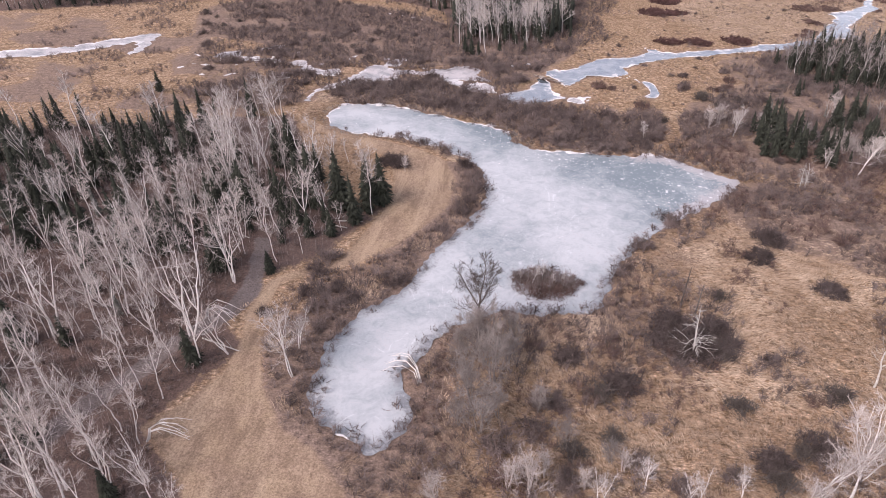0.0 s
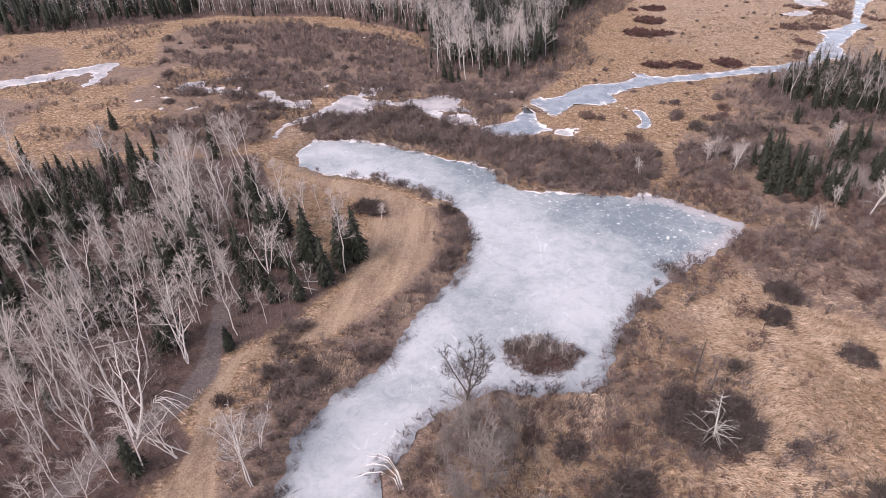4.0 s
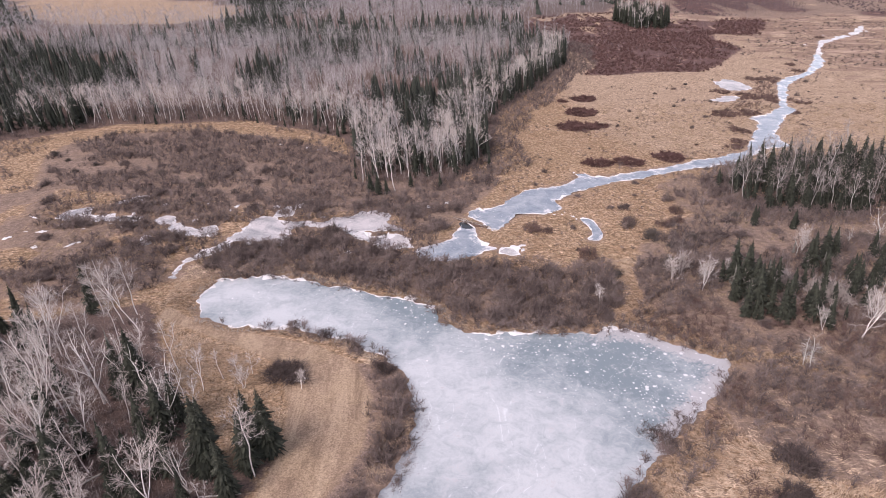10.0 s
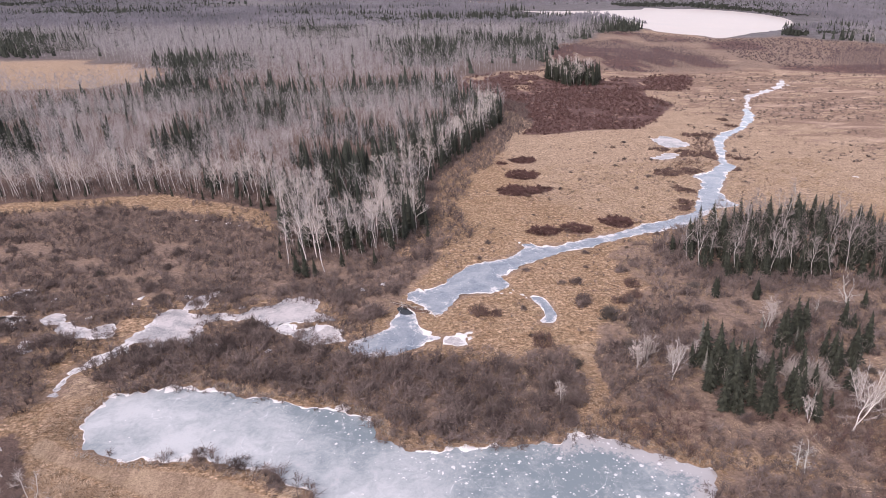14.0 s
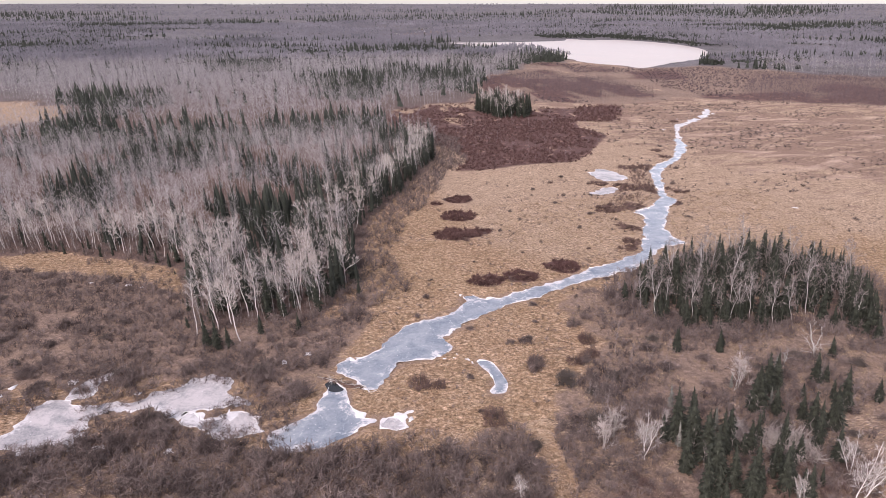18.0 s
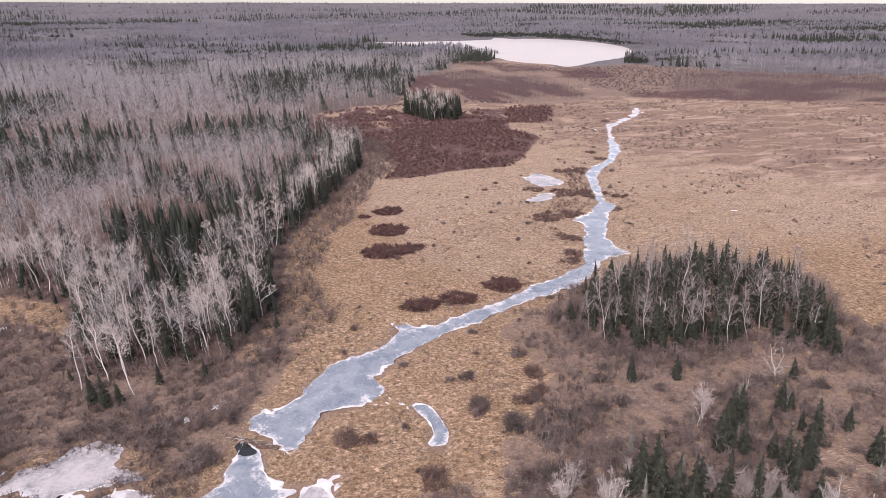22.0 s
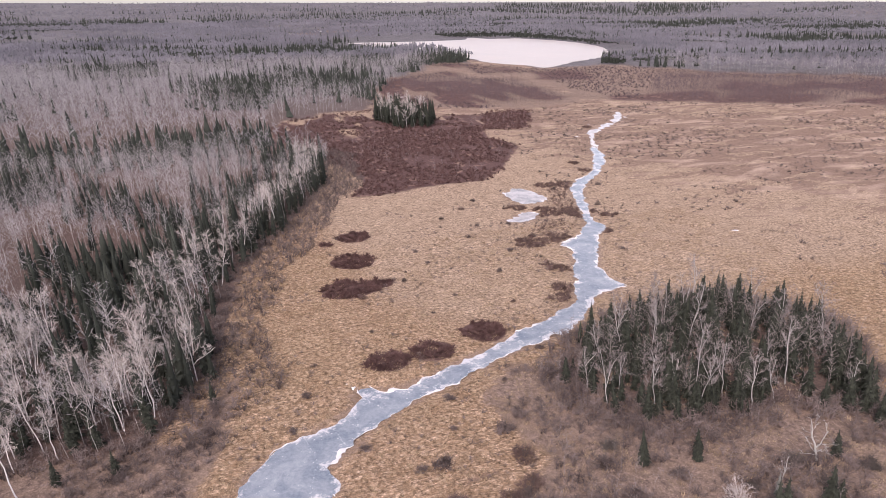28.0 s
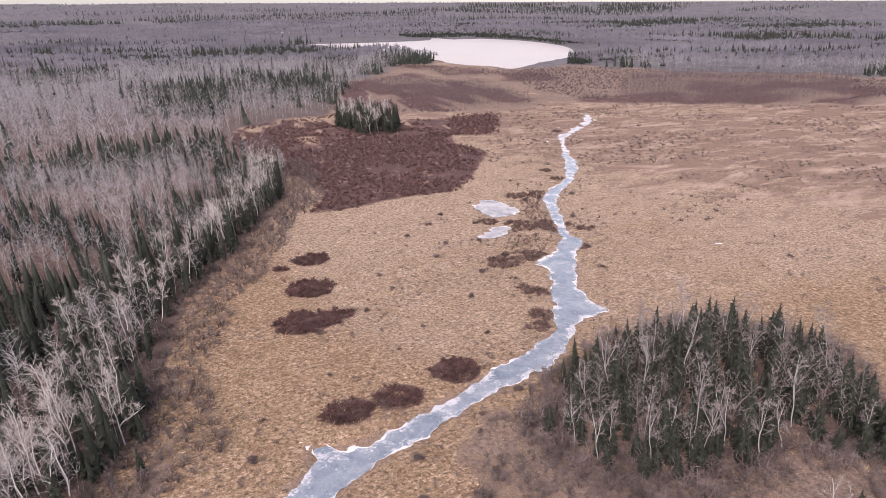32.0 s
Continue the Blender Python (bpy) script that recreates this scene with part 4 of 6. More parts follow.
x, y, r = lattice(-115, -4, 196, 236, 5.0, 6)
keep = (shore(x, y, 4) > 0.4) & (np.abs(y - 213 - 6 * np.sin(x / 14)) < 12) & (r.random(len(x)) < 0.42)
snow_bits("stream_snow_patches", x[keep], y[keep], r, 1.5, "patches of white ice and snow between shrubs")
snow_bits("frosted_sedge_patches", np.array([33.5, 35, 34, 36.5, 37.5, 32, 31, 44, 43]), np.array([220, 218, 216.5, 215.5, 214, 217, 219, 250, 251.5]), r, 0.8, "frosted crust at the river bank")
snow_bits("marsh_snow_patches", np.array([2.4, 20.5, -56, -50, -45, -41, 190, 232, 262, 300]), np.array([225.8, 196, 281.5, 279.5, 277, 275.3, 300, 470, 505, 520]), r, 1.6, "small leftover snow patches in the marsh")

x, y, r = lattice(-52, 54, 136, 184, 1.5, 7)
d = -away(WATERS["pond"][::4], x, y, 9)
keep = (d > 0.3) & (d < 9) & (y > 150 - x * 0.1) & (r.random(len(x)) < np.clip(0.62 - d * 0.06, 0, 1) * (0.25 + 0.75 * (x > -6))) & (fbm(x, y, 7, 68, 2) > 0.38)
keep &= r.random(len(x)) < 0.6
snow_bits("pond_snow_flecks", x[keep], y[keep], r, 0.27, "small white flecks of snow frozen onto the pond ice", 0.05)

# ================= trees near the path =================
def inside(poly, n, gap, seed, keep=None):
    """Up to n places within a line, at least gap apart."""
    r = np.random.default_rng(seed)
    p = np.array(poly)
    (x0, y0), (x1, y1) = p.min(0), p.max(0)
    c = np.stack([r.uniform(x0, x1, n * 30), r.uniform(y0, y1, n * 30)], 1)
    c = c[away(p, c[:, 0], c[:, 1], 5.0) < -0.5]
    if keep is not None:
        c = c[r.random(len(c)) < keep(c[:, 0], c[:, 1])]
    got, cell = [], {}
    for q in c:
        k = (int(q[0] // gap), int(q[1] // gap))
        if all(np.hypot(*(q - o)) >= gap for a in (-1, 0, 1) for b in (-1, 0, 1) for o in cell.get((k[0] + a, k[1] + b), ())):
            cell.setdefault(k, []).append(q)
            got.append(q)
            if len(got) == n:
                break
    return np.array(got)


def make_bare(name, label, seed, bark, twig, **how):
    t, f = bare_tree(seed, **how)
    base = tagged(new(name), label, "tree")
    part("trunk", np_mesh("trunk", *t, bark), base)
    tagged(part("crown", np_mesh("crown", *f, twig), base), kind="stuff")
    return base


def make_spruce(seed, name="spruce_tree", label="dark green pointed spruce tree with drooping boughs", needles=None, **how):
    t, c = spruce(seed, **how)
    base = tagged(new(name), label, "tree")
    part("trunk", np_mesh("trunk", *t, M_SPRUCEBARK), base)
    tagged(part("crown", np_mesh("crown", *c, needles or M_SPRUCE), base), kind="stuff")
    return base


BIRCHES = [make_bare("birch_tree", "bare white-barked birch tree with fine grey twigs", 20 + k, M_BIRCH, M_TWIG, tall=14.0, limbs=18 + k % 4, low=0.36 + 0.06 * (k % 4), wide=0.85 + 0.14 * (k % 3), broken=0.25 * (k % 2), forks=(1, 0, 2, 0)[k % 4]) for k in range(10)]
CLUMPS = [make_bare("birch_clump", "several-stemmed bare birch with pale trunks", 60 + k, M_BIRCH, M_TWIG, tall=13.0, limbs=10, low=0.4, stems=3, wide=0.95, girth=0.12, twigs=4, forks=1) for k in range(3)]
SPRUCES = [make_spruce(80 + k, tall=12.0, wide=(0.2, 0.235, 0.18, 0.255, 0.215)[k], tiers=19, arms=9) for k in range(5)]
ALDERS = [make_bare("alder_tree", "bare grey-brown alder tree with a broad twiggy crown", 90 + k, M_GREYALDER, M_GREYALDER, tall=9.0, limbs=20, low=0.12, stems=4, wide=1.0, girth=0.08, twigs=10, forks=1) for k in range(3)]
SNAGS = [make_bare("dead_tree", "dead grey tree with broken bare limbs", 100 + k, M_DEAD, M_DEAD, tall=8.0, limbs=18, low=0.12, wide=1.15, girth=0.15, twigs=1, broken=0.3, forks=1) for k in range(3)]
BROAD = [make_bare("leafless_tree", "tall dark leafless tree with a broad crown on the pond bank", 130, M_ALDER, M_BANKTWIG, tall=16.0, limbs=92, low=0.26, wide=0.8, girth=0.17, twigs=9, forks=3, crook=0.016, rise=(0.15, 0.9))]


def whorled(seed, tall=10.0):
    """A long-dead spruce: straight bole with bare limbs standing out all round."""
    r = np.random.default_rng(seed)
    wood = [tube([(0, 0, -0.3), (0.05, 0, tall * 0.5), (0.12, 0.05, tall)], [0.15, 0.10, 0.02], 6)]
    fine = []
    for k in range(44):
        u = 0.14 + 0.76 * r.uniform(0, 1) ** 1.4
        az, L = k * 2.4 + r.uniform(-0.4, 0.4), (4.0 * (1 - u) + 0.5) * r.uniform(0.6, 1.15)
        o = np.array([math.cos(az), math.sin(az), 0])
        a = np.array([0.12 * u, 0.05 * u, tall * u])
        m = a + o * L * 0.5 + np.array([0, 0, r.uniform(-0.05, 0.25) * L])
        b = a + o * L + np.array([0, 0, r.uniform(-0.25, 0.35) * L])
        wood.append(tube([a, m, b], [0.045, 0.03, 0.012], 3))
        for _ in range(3):
            q = m + (b - m) * r.uniform(0, 0.8)
            fine.append(sliver(q, q + (o + r.normal(size=3) * 0.5) * L * 0.3, 0.035, r))
    base = tagged(new("dead_tree"), "dead grey spruce with bare limbs spread all round", "tree")
    part("trunk", np_mesh("trunk", *joined(wood), M_DEAD), base)
    tagged(part("crown", np_mesh("crown", *joined(fine), M_DEAD), base), kind="stuff")
    return base


WHORLED = [whorled(104)]
GREYS = [make_spruce(110 + k, "dead_spruce", "grey lichened half-dead spruce tree", M_GREYSPRUCE, tall=11.0, wide=0.14, tiers=17, arms=7, ragged_=0.45) for k in range(2)]
STAND_SPRUCES = [make_spruce(140 + k, tall=12.0, wide=(0.19, 0.165, 0.215)[k], tiers=15, arms=9, fine=False, ragged_=0.45) for k in range(3)]
FULL = [make_spruce(115 + k, "spruce_tree", "full dark green spruce tree", None, tall=12.0, wide=0.23, tiers=28, arms=13) for k in range(2)]
used = set()
LEAN = 4.0  # degrees by which the west wind has bent the woods


def plant_at(kinds, k, x, y, z, size, group, lean, r):
    src = kinds[k % len(kinds)]
    m = pose(x, y, z, lean[0], lean[1] - LEAN, 0) @ pose(0, 0, 0, 0, 0, r.uniform(0, 360)) @ Matrix.Diagonal((size, size, size, 1))
    if src.name not in used:
        used.add(src.name)
        src.matrix_basis = m
        ob = src
    else:
        ob = copy_thing(src, m @ Matrix.Diagonal((*(1 / s for s in src.scale), 1)))
    return tagged(ob, group=group)


def grow(kinds, spots, lo, hi, group, tilt=3.0, seed=0):
    r = np.random.default_rng(seed)
    for (x, y), z in zip(spots, lift(spots[:, 0], spots[:, 1])):
        plant_at(kinds, int(r.integers(0, 99)), x, y, float(z), r.uniform(lo, hi), group, r.normal(size=2) * tilt, r)


def thick_stand(name, kinds, spots, lo, hi, label, seed):
    """More of the same trees, past what one would count, as one trunk mesh and one crown mesh."""
    r = np.random.default_rng(seed)
    at = np.stack([spots[:, 0], spots[:, 1], lift(spots[:, 0], spots[:, 1])], 1)
    pick = r.integers(0, len(kinds), len(at))
    for nth in (0, 1):
        rr = np.random.default_rng(seed + 1)
        bits = []
        for k, src in enumerate(kinds):
            me = next(o.data for o in src.children if o.name.startswith(("trunk", "crown")[nth]))
            v = np.empty(len(me.vertices) * 3, np.float32)
            me.vertices.foreach_get("co", v)
            f = np.empty(len(me.loops), np.int32)
            me.loops.foreach_get("vertex_index", f)
            q = at[pick == k]
            if len(q):
                size = rr.uniform(lo, hi, len(q))
                bits.append(sown((v.reshape(-1, 3).astype(float), f.reshape(-1, 3)), q, rr.uniform(0, 6.28, len(q)), size, size, rr.normal(size=(len(q), 2)) * 0.06 - (math.tan(radians(LEAN)), 0)))
        v, f = joined(bits)
        nm = name + ("_trunks", "_crowns")[nth]
        tagged(new(nm, np_mesh(nm, v, f, me.materials[0])), label, "forest", kind="stuff")


ALDER_AT = [(-1.9, 64.9, 8.5), (-3.5, 70, 10.5), (-3.0, 79.0, 11.5), (-1.0, 75, 11.0), (-6.5, 78, 7.5), (1.5, 79.5, 7.5), (-4, 81, 8), (0.5, 68, 7), (-5.5, 66, 6), (10, 64, 5.5), (16, 62, 5), (6, 70, 5.5), (2, 86, 6)]
BROAD_AT = [(-4.4, 85.2, 18.5)]
POLE_AT = [(31.2, 98.2, 8.3), (33.3, 96.1, 6.5)]
SNAG_AT = [(57.4, 81.5, 9.2), (87.0, 191.1, 5.7), (103.2, 197.1, 5.1), (112.3, 198.4, 10.7), (67.2, 146.5, 7.0)]
BIRCH_AT = [(46.0, 59.9, 16.7), (42.6, 60.3, 12.7), (54.2, 69.1, 17.1), (32.3, 58.5, 5.8), (20.1, 58.3, 6.5), (-31.9, 72.3, 14.2), (-32.5, 78.7, 8.7), (33.4, 169.5, 5.6), (58.9, 177.0, 7.1), (-36.1, 143.2, 6.4), (-25.9, 142.8, 4.8), (57.7, 174.6, 9.4), (66.1, 182.1, 4.6), (82.5, 155.5, 13.8), (76.1, 158.7, 6.0), (89.4, 163.5, 7.8), (51, 57, 15), (58, 61, 16), (48.5, 63, 13), (55, 65, 12), (40, 57, 9), (26, 56, 7), (14, 55, 6), (61, 74, 12)]
WOOD_BIRCH_AT = [(-54.3, 48.7, 16.9), (-49.7, 50.2, 9.9), (-44.6, 50.8, 10.0), (-56.9, 46.7, 15.5), (-64.2, 83.2, 18.0), (-51.0, 79.0, 17.1), (-49.4, 71.2, 8.6), (-71.5, 74.9, 18.5), (-41.5, 112.7, 15.3), (-45.6, 133.6, 14.7), (-63.2, 129.3, 18.1), (-59.0, 140.0, 15.8), (-72.9, 153.6, 16.0), (-54.9, 141.6, 14.2)]
GROVE_BIRCH_AT = [(113.8, 214.9, 15.2), (112.8, 223.3, 13.6), (96.1, 221.1, 13.0), (92.7, 228.5, 11.9), (127.4, 219.5, 15.3), (104, 218, 13), (120, 215, 12), (99, 226, 13), (108, 219, 12)]
CLUSTER_AT = [(-22.9, 240.3, 14.6), (-18.2, 241.9, 15.4), (-12.8, 235.5, 17.0), (-15.2, 244.0, 12.9), (-8.8, 245.3, 12.6), (-5.7, 257.6, 15.5), (-4.2, 259.0, 13.3), (2.2, 257.3, 15.0), (-16.5, 275.6, 14.9), (3.5, 274.6, 15.3)]
FULL_AT = [(-28.2, 127.0, 13.0), (-31.6, 129.1, 11.0), (-36.7, 123.4, 15.0), (-39.5, 131.2, 8.5), (-52.9, 140.7, 15.1), (-56.3, 141.7, 12.0), (-44.0, 98.1, 5.5), (-53.6, 97.2, 11.5), (-47.7, 47.9, 6.5), (-107.7, 183.8, 7.0)]
SPRUCE_AT = [(66.3, 178.8, 11.3), (67.1, 175.5, 11.7), (67.8, 172.4, 10.8), (67.5, 168.6, 10.5), (63.5, 171.0, 6.0), (69.4, 162.1, 8.4), (68.2, 164.8, 9.4), (92.4, 188.4, 10.1), (92.0, 173.5, 8.6), (103.0, 179.8, 10.5), (95.7, 175.2, 6.2), (85.2, 235.7, 6.5), (86.9, 212.2, 4.2), (95.1, 207.9, 5.0), (83.7, 168.5, 6.0), (76.1, 165.7, 5.9), (-17.4, 232.2, 8.0), (-19.9, 234.2, 6.8), (-8.0, 237.8, 5.7), (0.9, 237.5, 5.4), (8.6, 255.7, 7.1), (17.1, 253.4, 5.6), (-15.1, 232.9, 5.4), (138.7, 213.2, 13.0), (136.4, 207.5, 9.8), (138.4, 218.3, 13.5), (133.0, 202.5, 7.4), (116.9, 198.5, 5.4), (141, 216, 12), (144, 221, 11)]
BUSHY_AT = [(7.2, 58.6, 4.5), (17.4, 60.8, 4.0), (2.4, 55.8, 5.0), (12.0, 57.4, 4.0), (76.0, 176.0, 5.0), (52.2, 178.4, 6.0), (54.9, 181.6, 6.0), (88.8, 191.7, 7.0), (5.4, 55.1, 7.5), (-6.8, 53.1, 5.7)]


def set_out(kinds, rows, tall, group, tilt=2.0, seed=0):
    r = np.random.default_rng(seed)
    p = np.array(rows, float)
    for (x, y, h), z in zip(rows, lift(p[:, 0], p[:, 1])):
        plant_at(kinds, int(r.integers(0, 99)), x, y, float(z), h / tall, group, r.normal(size=2) * tilt, r)


set_out(BROAD, BROAD_AT, 16.0, "trees on the pond bank", 0.5, 10)
set_out(ALDERS, ALDER_AT, 9.0, "alders on the pond bank", 0.5, 11)
set_out(WHORLED, [(31.0, 85.5, 10.4), (66.5, 147.5, 6.5)], 10.0, "dead trees in the marsh", 0.5, 9)
set_out(SNAGS, SNAG_AT, 8.0, "dead trees in the marsh", 3.0, 12)
PALE = [make_bare("birch_tree", "broad bare birch with dense pale twigs", 160 + k, M_BIRCH, M_TWIG, tall=13.0, limbs=28, low=0.22, stems=2, wide=0.95, girth=0.085, twigs=9, forks=2) for k in range(2)]
set_out(PALE, BIRCH_AT, 13.0, "scattered birches in the marsh", 3.0, 13)
set_out(BIRCHES, [(4.6, 101.3, 4.6), (8.6, 101.0, 4.8), (10.9, 101.2, 4.4), (2.9, 101.9, 4.0), (6.8, 102.6, 5.2)], 13.0, "young birches on the pond island", 4.0, 34)
set_out(BIRCHES[:3] + CLUMPS, WOOD_BIRCH_AT, 13.0, "birches in the near wood", 5.0, 14)
GROVE_BIRCHES = [make_bare("birch_tree", "tall slim grey-white birch among dark spruces", 150 + k, M_ASPEN, M_SAPLING, tall=14.0, limbs=20, low=0.4, wide=0.8, girth=0.085, twigs=9, forks=1) for k in range(4)]
GAP_R = [(112, 198), (125, 198), (127, 215), (115, 214)]
OPEN_R = lambda x, y: 1.0 * (away(GAP_R, x, y, 5) > 0.5)
set_out(GROVE_BIRCHES, GROVE_BIRCH_AT, 14.0, "birches of the right grove", 4.0, 15)
set_out(BIRCHES, CLUSTER_AT, 14.0, "birches at the tip of the far wood", 5.0, 16)
FULL_AT = FULL_AT + [(84.1, 208.4, 6.0), (93.5, 206.0, 5.0), (86.8, 183.8, 10.5), (96.8, 175.2, 9.5), (112.1, 180.9, 5.5), (108.5, 172.2, 8.0)]
set_out(FULL, FULL_AT, 12.0, "spruces beside the grassy track", 0.5, 17)
set_out(SPRUCES, SPRUCE_AT, 12.0, "spruces in the eastern thicket", 0.8, 18)
set_out([make_bare("pale_bush_tree", "broad pale leafless bush with many stems", 120, M_TWIG, M_TWIG, tall=7.0, limbs=12, low=0.1, stems=5, wide=1.2, girth=0.08, twigs=5, forks=1)], BUSHY_AT, 7.0, "pale leafless bushes", 0.5, 19)
set_out(FULL, [(-54.3, 97.9, 8.5), (-52.6, 99.4, 7.0), (-44.1, 98.9, 4.5)], 12.0, "spruces beside the grassy track", 0.5, 33)
set_out(BIRCHES, [(-47.3, 135.8, 10), (-46.0, 140.7, 8), (-43.2, 142.8, 9), (-40.6, 146.0, 7), (-36.4, 143.1, 8), (-35.6, 147.3, 6), (-49.6, 148.9, 11), (-51.7, 142.4, 12), (-53.0, 134.7, 10), (-42.7, 135.1, 9)], 13.0, "birches in the near wood", 4.0, 35)
grow(BIRCHES, inside([(-88, 120), (-75, 127), (-60, 126), (-48, 113), (-46, 101), (-76, 100)], 34, 1.9, 43), 0.55, 0.95, "birches in the near wood", 5.0, 44)
near_wood = inside(WOOD_L, 262, 3.1, 1, lambda x, y: (away(TRACK, x, y, 4) > 0.8) * (0.5 + 0.5 * (x > -75)) * np.where(y > 100, 0.3, 1.0))
grow(BIRCHES, near_wood[:170], 0.7, 1.3, "birches in the near wood", 5.0, 1)
thick_stand("birch_stand", BIRCHES, near_wood[170:], 0.55, 1.2, "more bare white birches in the near wood", 21)
grow(CLUMPS, inside(WOOD_L, 34, 7.0, 2), 0.7, 1.1, "birches in the near wood", 3.0, 2)
wood_spruces = inside(WOOD_L, 235, 2.4, 3, lambda x, y: np.clip((y - 92) / 26, 0.05, 1) * np.clip(fbm(x, y, 22, 5, 2) * 3.2 - 0.8, 0, 1) * np.where((y > 143) & (x > -80), 0.1, 1))
near_by = (wood_spruces[:, 0] > -82) & (wood_spruces[:, 1] < 138)
grow(SPRUCES, wood_spruces[near_by][:72], 0.45, 1.08, "spruces in the near wood", 1.0, 3)
thick_stand("near_wood_spruces", SPRUCES, np.concatenate([wood_spruces[near_by][72:], wood_spruces[~near_by]]), 0.45, 1.0, "more dark spruces in the near wood", 47)
grow(SPRUCES, inside([(60, 166), (70, 158), (80, 158), (78, 172), (72, 182), (62, 182)], 13, 2.6, 28), 0.4, 0.95, "spruces in the eastern thicket", 1.0, 29)
grow(SPRUCES, inside([(59, 163), (72, 183), (88, 190), (110, 192), (88, 157), (70, 159)], 26, 2.6, 48), 0.3, 0.8, "spruces in the eastern thicket", 1.0, 49)
grow(GREYS, inside([(50, 168), (72, 158), (100, 160), (112, 176), (100, 196), (70, 190)], 8, 5.0, 30), 0.35, 0.65, "half-dead spruces in the eastern thicket", 1.5, 31)
grow(GREYS, inside(WOOD_L, 34, 5.0, 8, lambda x, y: np.clip((y - 75) / 30, 0.0, 1)), 0.5, 1.0, "half-dead spruces in the near wood", 2.0, 8)
thick_stand("grove_young_spruces", STAND_SPRUCES, inside(WOOD_R, 190, 1.6, 26, OPEN_R), 0.2, 0.62, "young dark spruces under the grove", 27)
core_r = inside(WOOD_R, 62, 2.9, 4, lambda x, y: OPEN_R(x, y) * (away(WOOD_R, x, y, 9) < -4.0))
rim_r = inside(WOOD_R, 62, 2.2, 41, lambda x, y: OPEN_R(x, y) * (away(WOOD_R, x, y, 9) > -6.0))
grow(SPRUCES, core_r, 0.72, 1.12, "spruces of the right grove", 1.0, 4)
grow(SPRUCES, rim_r, 0.28, 0.85, "spruces of the right grove", 1.0, 42)
grow(GROVE_BIRCHES, inside(WOOD_R, 24, 4.6, 5, OPEN_R), 0.8, 1.12, "birches of the right grove", 5.0, 5)
thick_stand("bog_island_spruces", STAND_SPRUCES, inside(GROVE, 100, 3.4, 6), 0.8, 1.3, "dark spruces on the bog island", 22)
thick_stand("bog_island_birches", BIRCHES, inside(GROVE, 24, 6.0, 7), 0.9, 1.2, "pale birches on the bog island", 23)
RIM_M = lambda x, y: np.clip(1.3 - np.abs(away(WOOD_M, x, y, 40) + 9) / 9, 0, 1)
FRONT = [(-160, 235), (90, 235), (90, 470), (-160, 330)]
thick_stand("wood_rim_birches", BIRCHES, inside(FRONT, 170, 4.0, 9, lambda x, y: RIM_M(x, y) * (away(WOOD_M, x, y, 40) < -2) * (1 - 0.65 * (y > 285) * (x > 0))), 0.75, 1.15, "bare white birches along the edge of the wood", 24)
thick_stand("wood_rim_spruces", STAND_SPRUCES, inside(FRONT, 200, 2.6, 10, lambda x, y: RIM_M(x, y) * (away(WOOD_M, x, y, 40) < -1.5) * (0.07 + 0.93 * (x > -38))), 0.35, 0.95, "dark spruces along the edge of the wood", 25)
thick_stand("wood_foot_spruces", STAND_SPRUCES, inside(FRONT + [(-230, 270)], 110, 1.8, 45, lambda x, y: (np.abs(away(WOOD_M, x, y, 40) + 1.5) < 4.5) * (x < -20) * np.clip(fbm(x, y, 16, 70, 2) * 4 - 1.4, 0, 1)), 0.14, 0.42, "young dark spruces at the foot of the wood", 46)
for x, y, h in POLE_AT:
    z0 = float(lift(np.array([x]), np.array([y]))[0])
    bare = tube([(0, 0, -0.3), (0.1, 0.05, h * 0.5), (0.25, 0.1, h)], [0.15, 0.11, 0.05], 6)
    spikes = [tube([(0.1, 0.05, h * q), (0.1 + 0.5 * math.cos(q * 40), 0.5 * math.sin(q * 40), h * q + 0.25)], [0.03, 0.01], 3) for q in (0.4, 0.5, 0.62, 0.7, 0.8, 0.88)]
    pole = tagged(new("dead_pole", np_mesh("dead_pole", *joined([bare] + spikes), M_ALDER)), "dark dead standing trunk with branch stubs", "tree", "dead trunks in the marsh")
    pole.location = (x, y, z0)

# ================= forests beyond =================
def canopy(seed, tall=14.0, slivers=48, trunk=0.17, wide=1.0, fat=0.14, up=(0.7, 1.9)):
    """A distant leafless tree: a thin bent stem, ascending limbs and a haze of short twigs about them."""
    r = np.random.default_rng(seed)
    knee, top = np.array([*r.normal(size=2) * 0.35, tall * 0.5]), np.array([*r.normal(size=2) * 0.6, tall])
    stem = [blade((0, 0, 0), knee + (knee * (1, 1, 0)) * 0.1, trunk, r), blade(knee * 0.97, top, trunk * 0.8, r)]
    crown, limbs = [], max(3, slivers // 6)
    for k in range(limbs):
        u = 0.38 + 0.58 * (k + r.random()) / limbs
        a = knee * u / 0.5 if u < 0.5 else knee + (top - knee) * (u - 0.5) * 2
        az, L = k * 2.4 + r.uniform(-0.5, 0.5), wide * (1.35 - 0.95 * u) * r.uniform(0.8, 1.6) + 0.25
        d = np.array([math.cos(az) * L, math.sin(az) * L, L * r.uniform(*up)])
        (stem if k % 3 == 0 else crown).append(sliver(a, a + d, fat * 1.15, r))
        for _ in range(max(1, slivers // limbs - 1)):
            m = a + d * r.uniform(0.3, 1.0)
            w = d * r.uniform(0.1, 0.35) + r.normal(size=3) * np.array([0.42, 0.42, 0.3]) * (0.5 + 0.4 * wide)
            crown.append(sliver(m, m + w, fat * r.uniform(0.7, 1.1), r))
    return joined(stem), joined(crown)


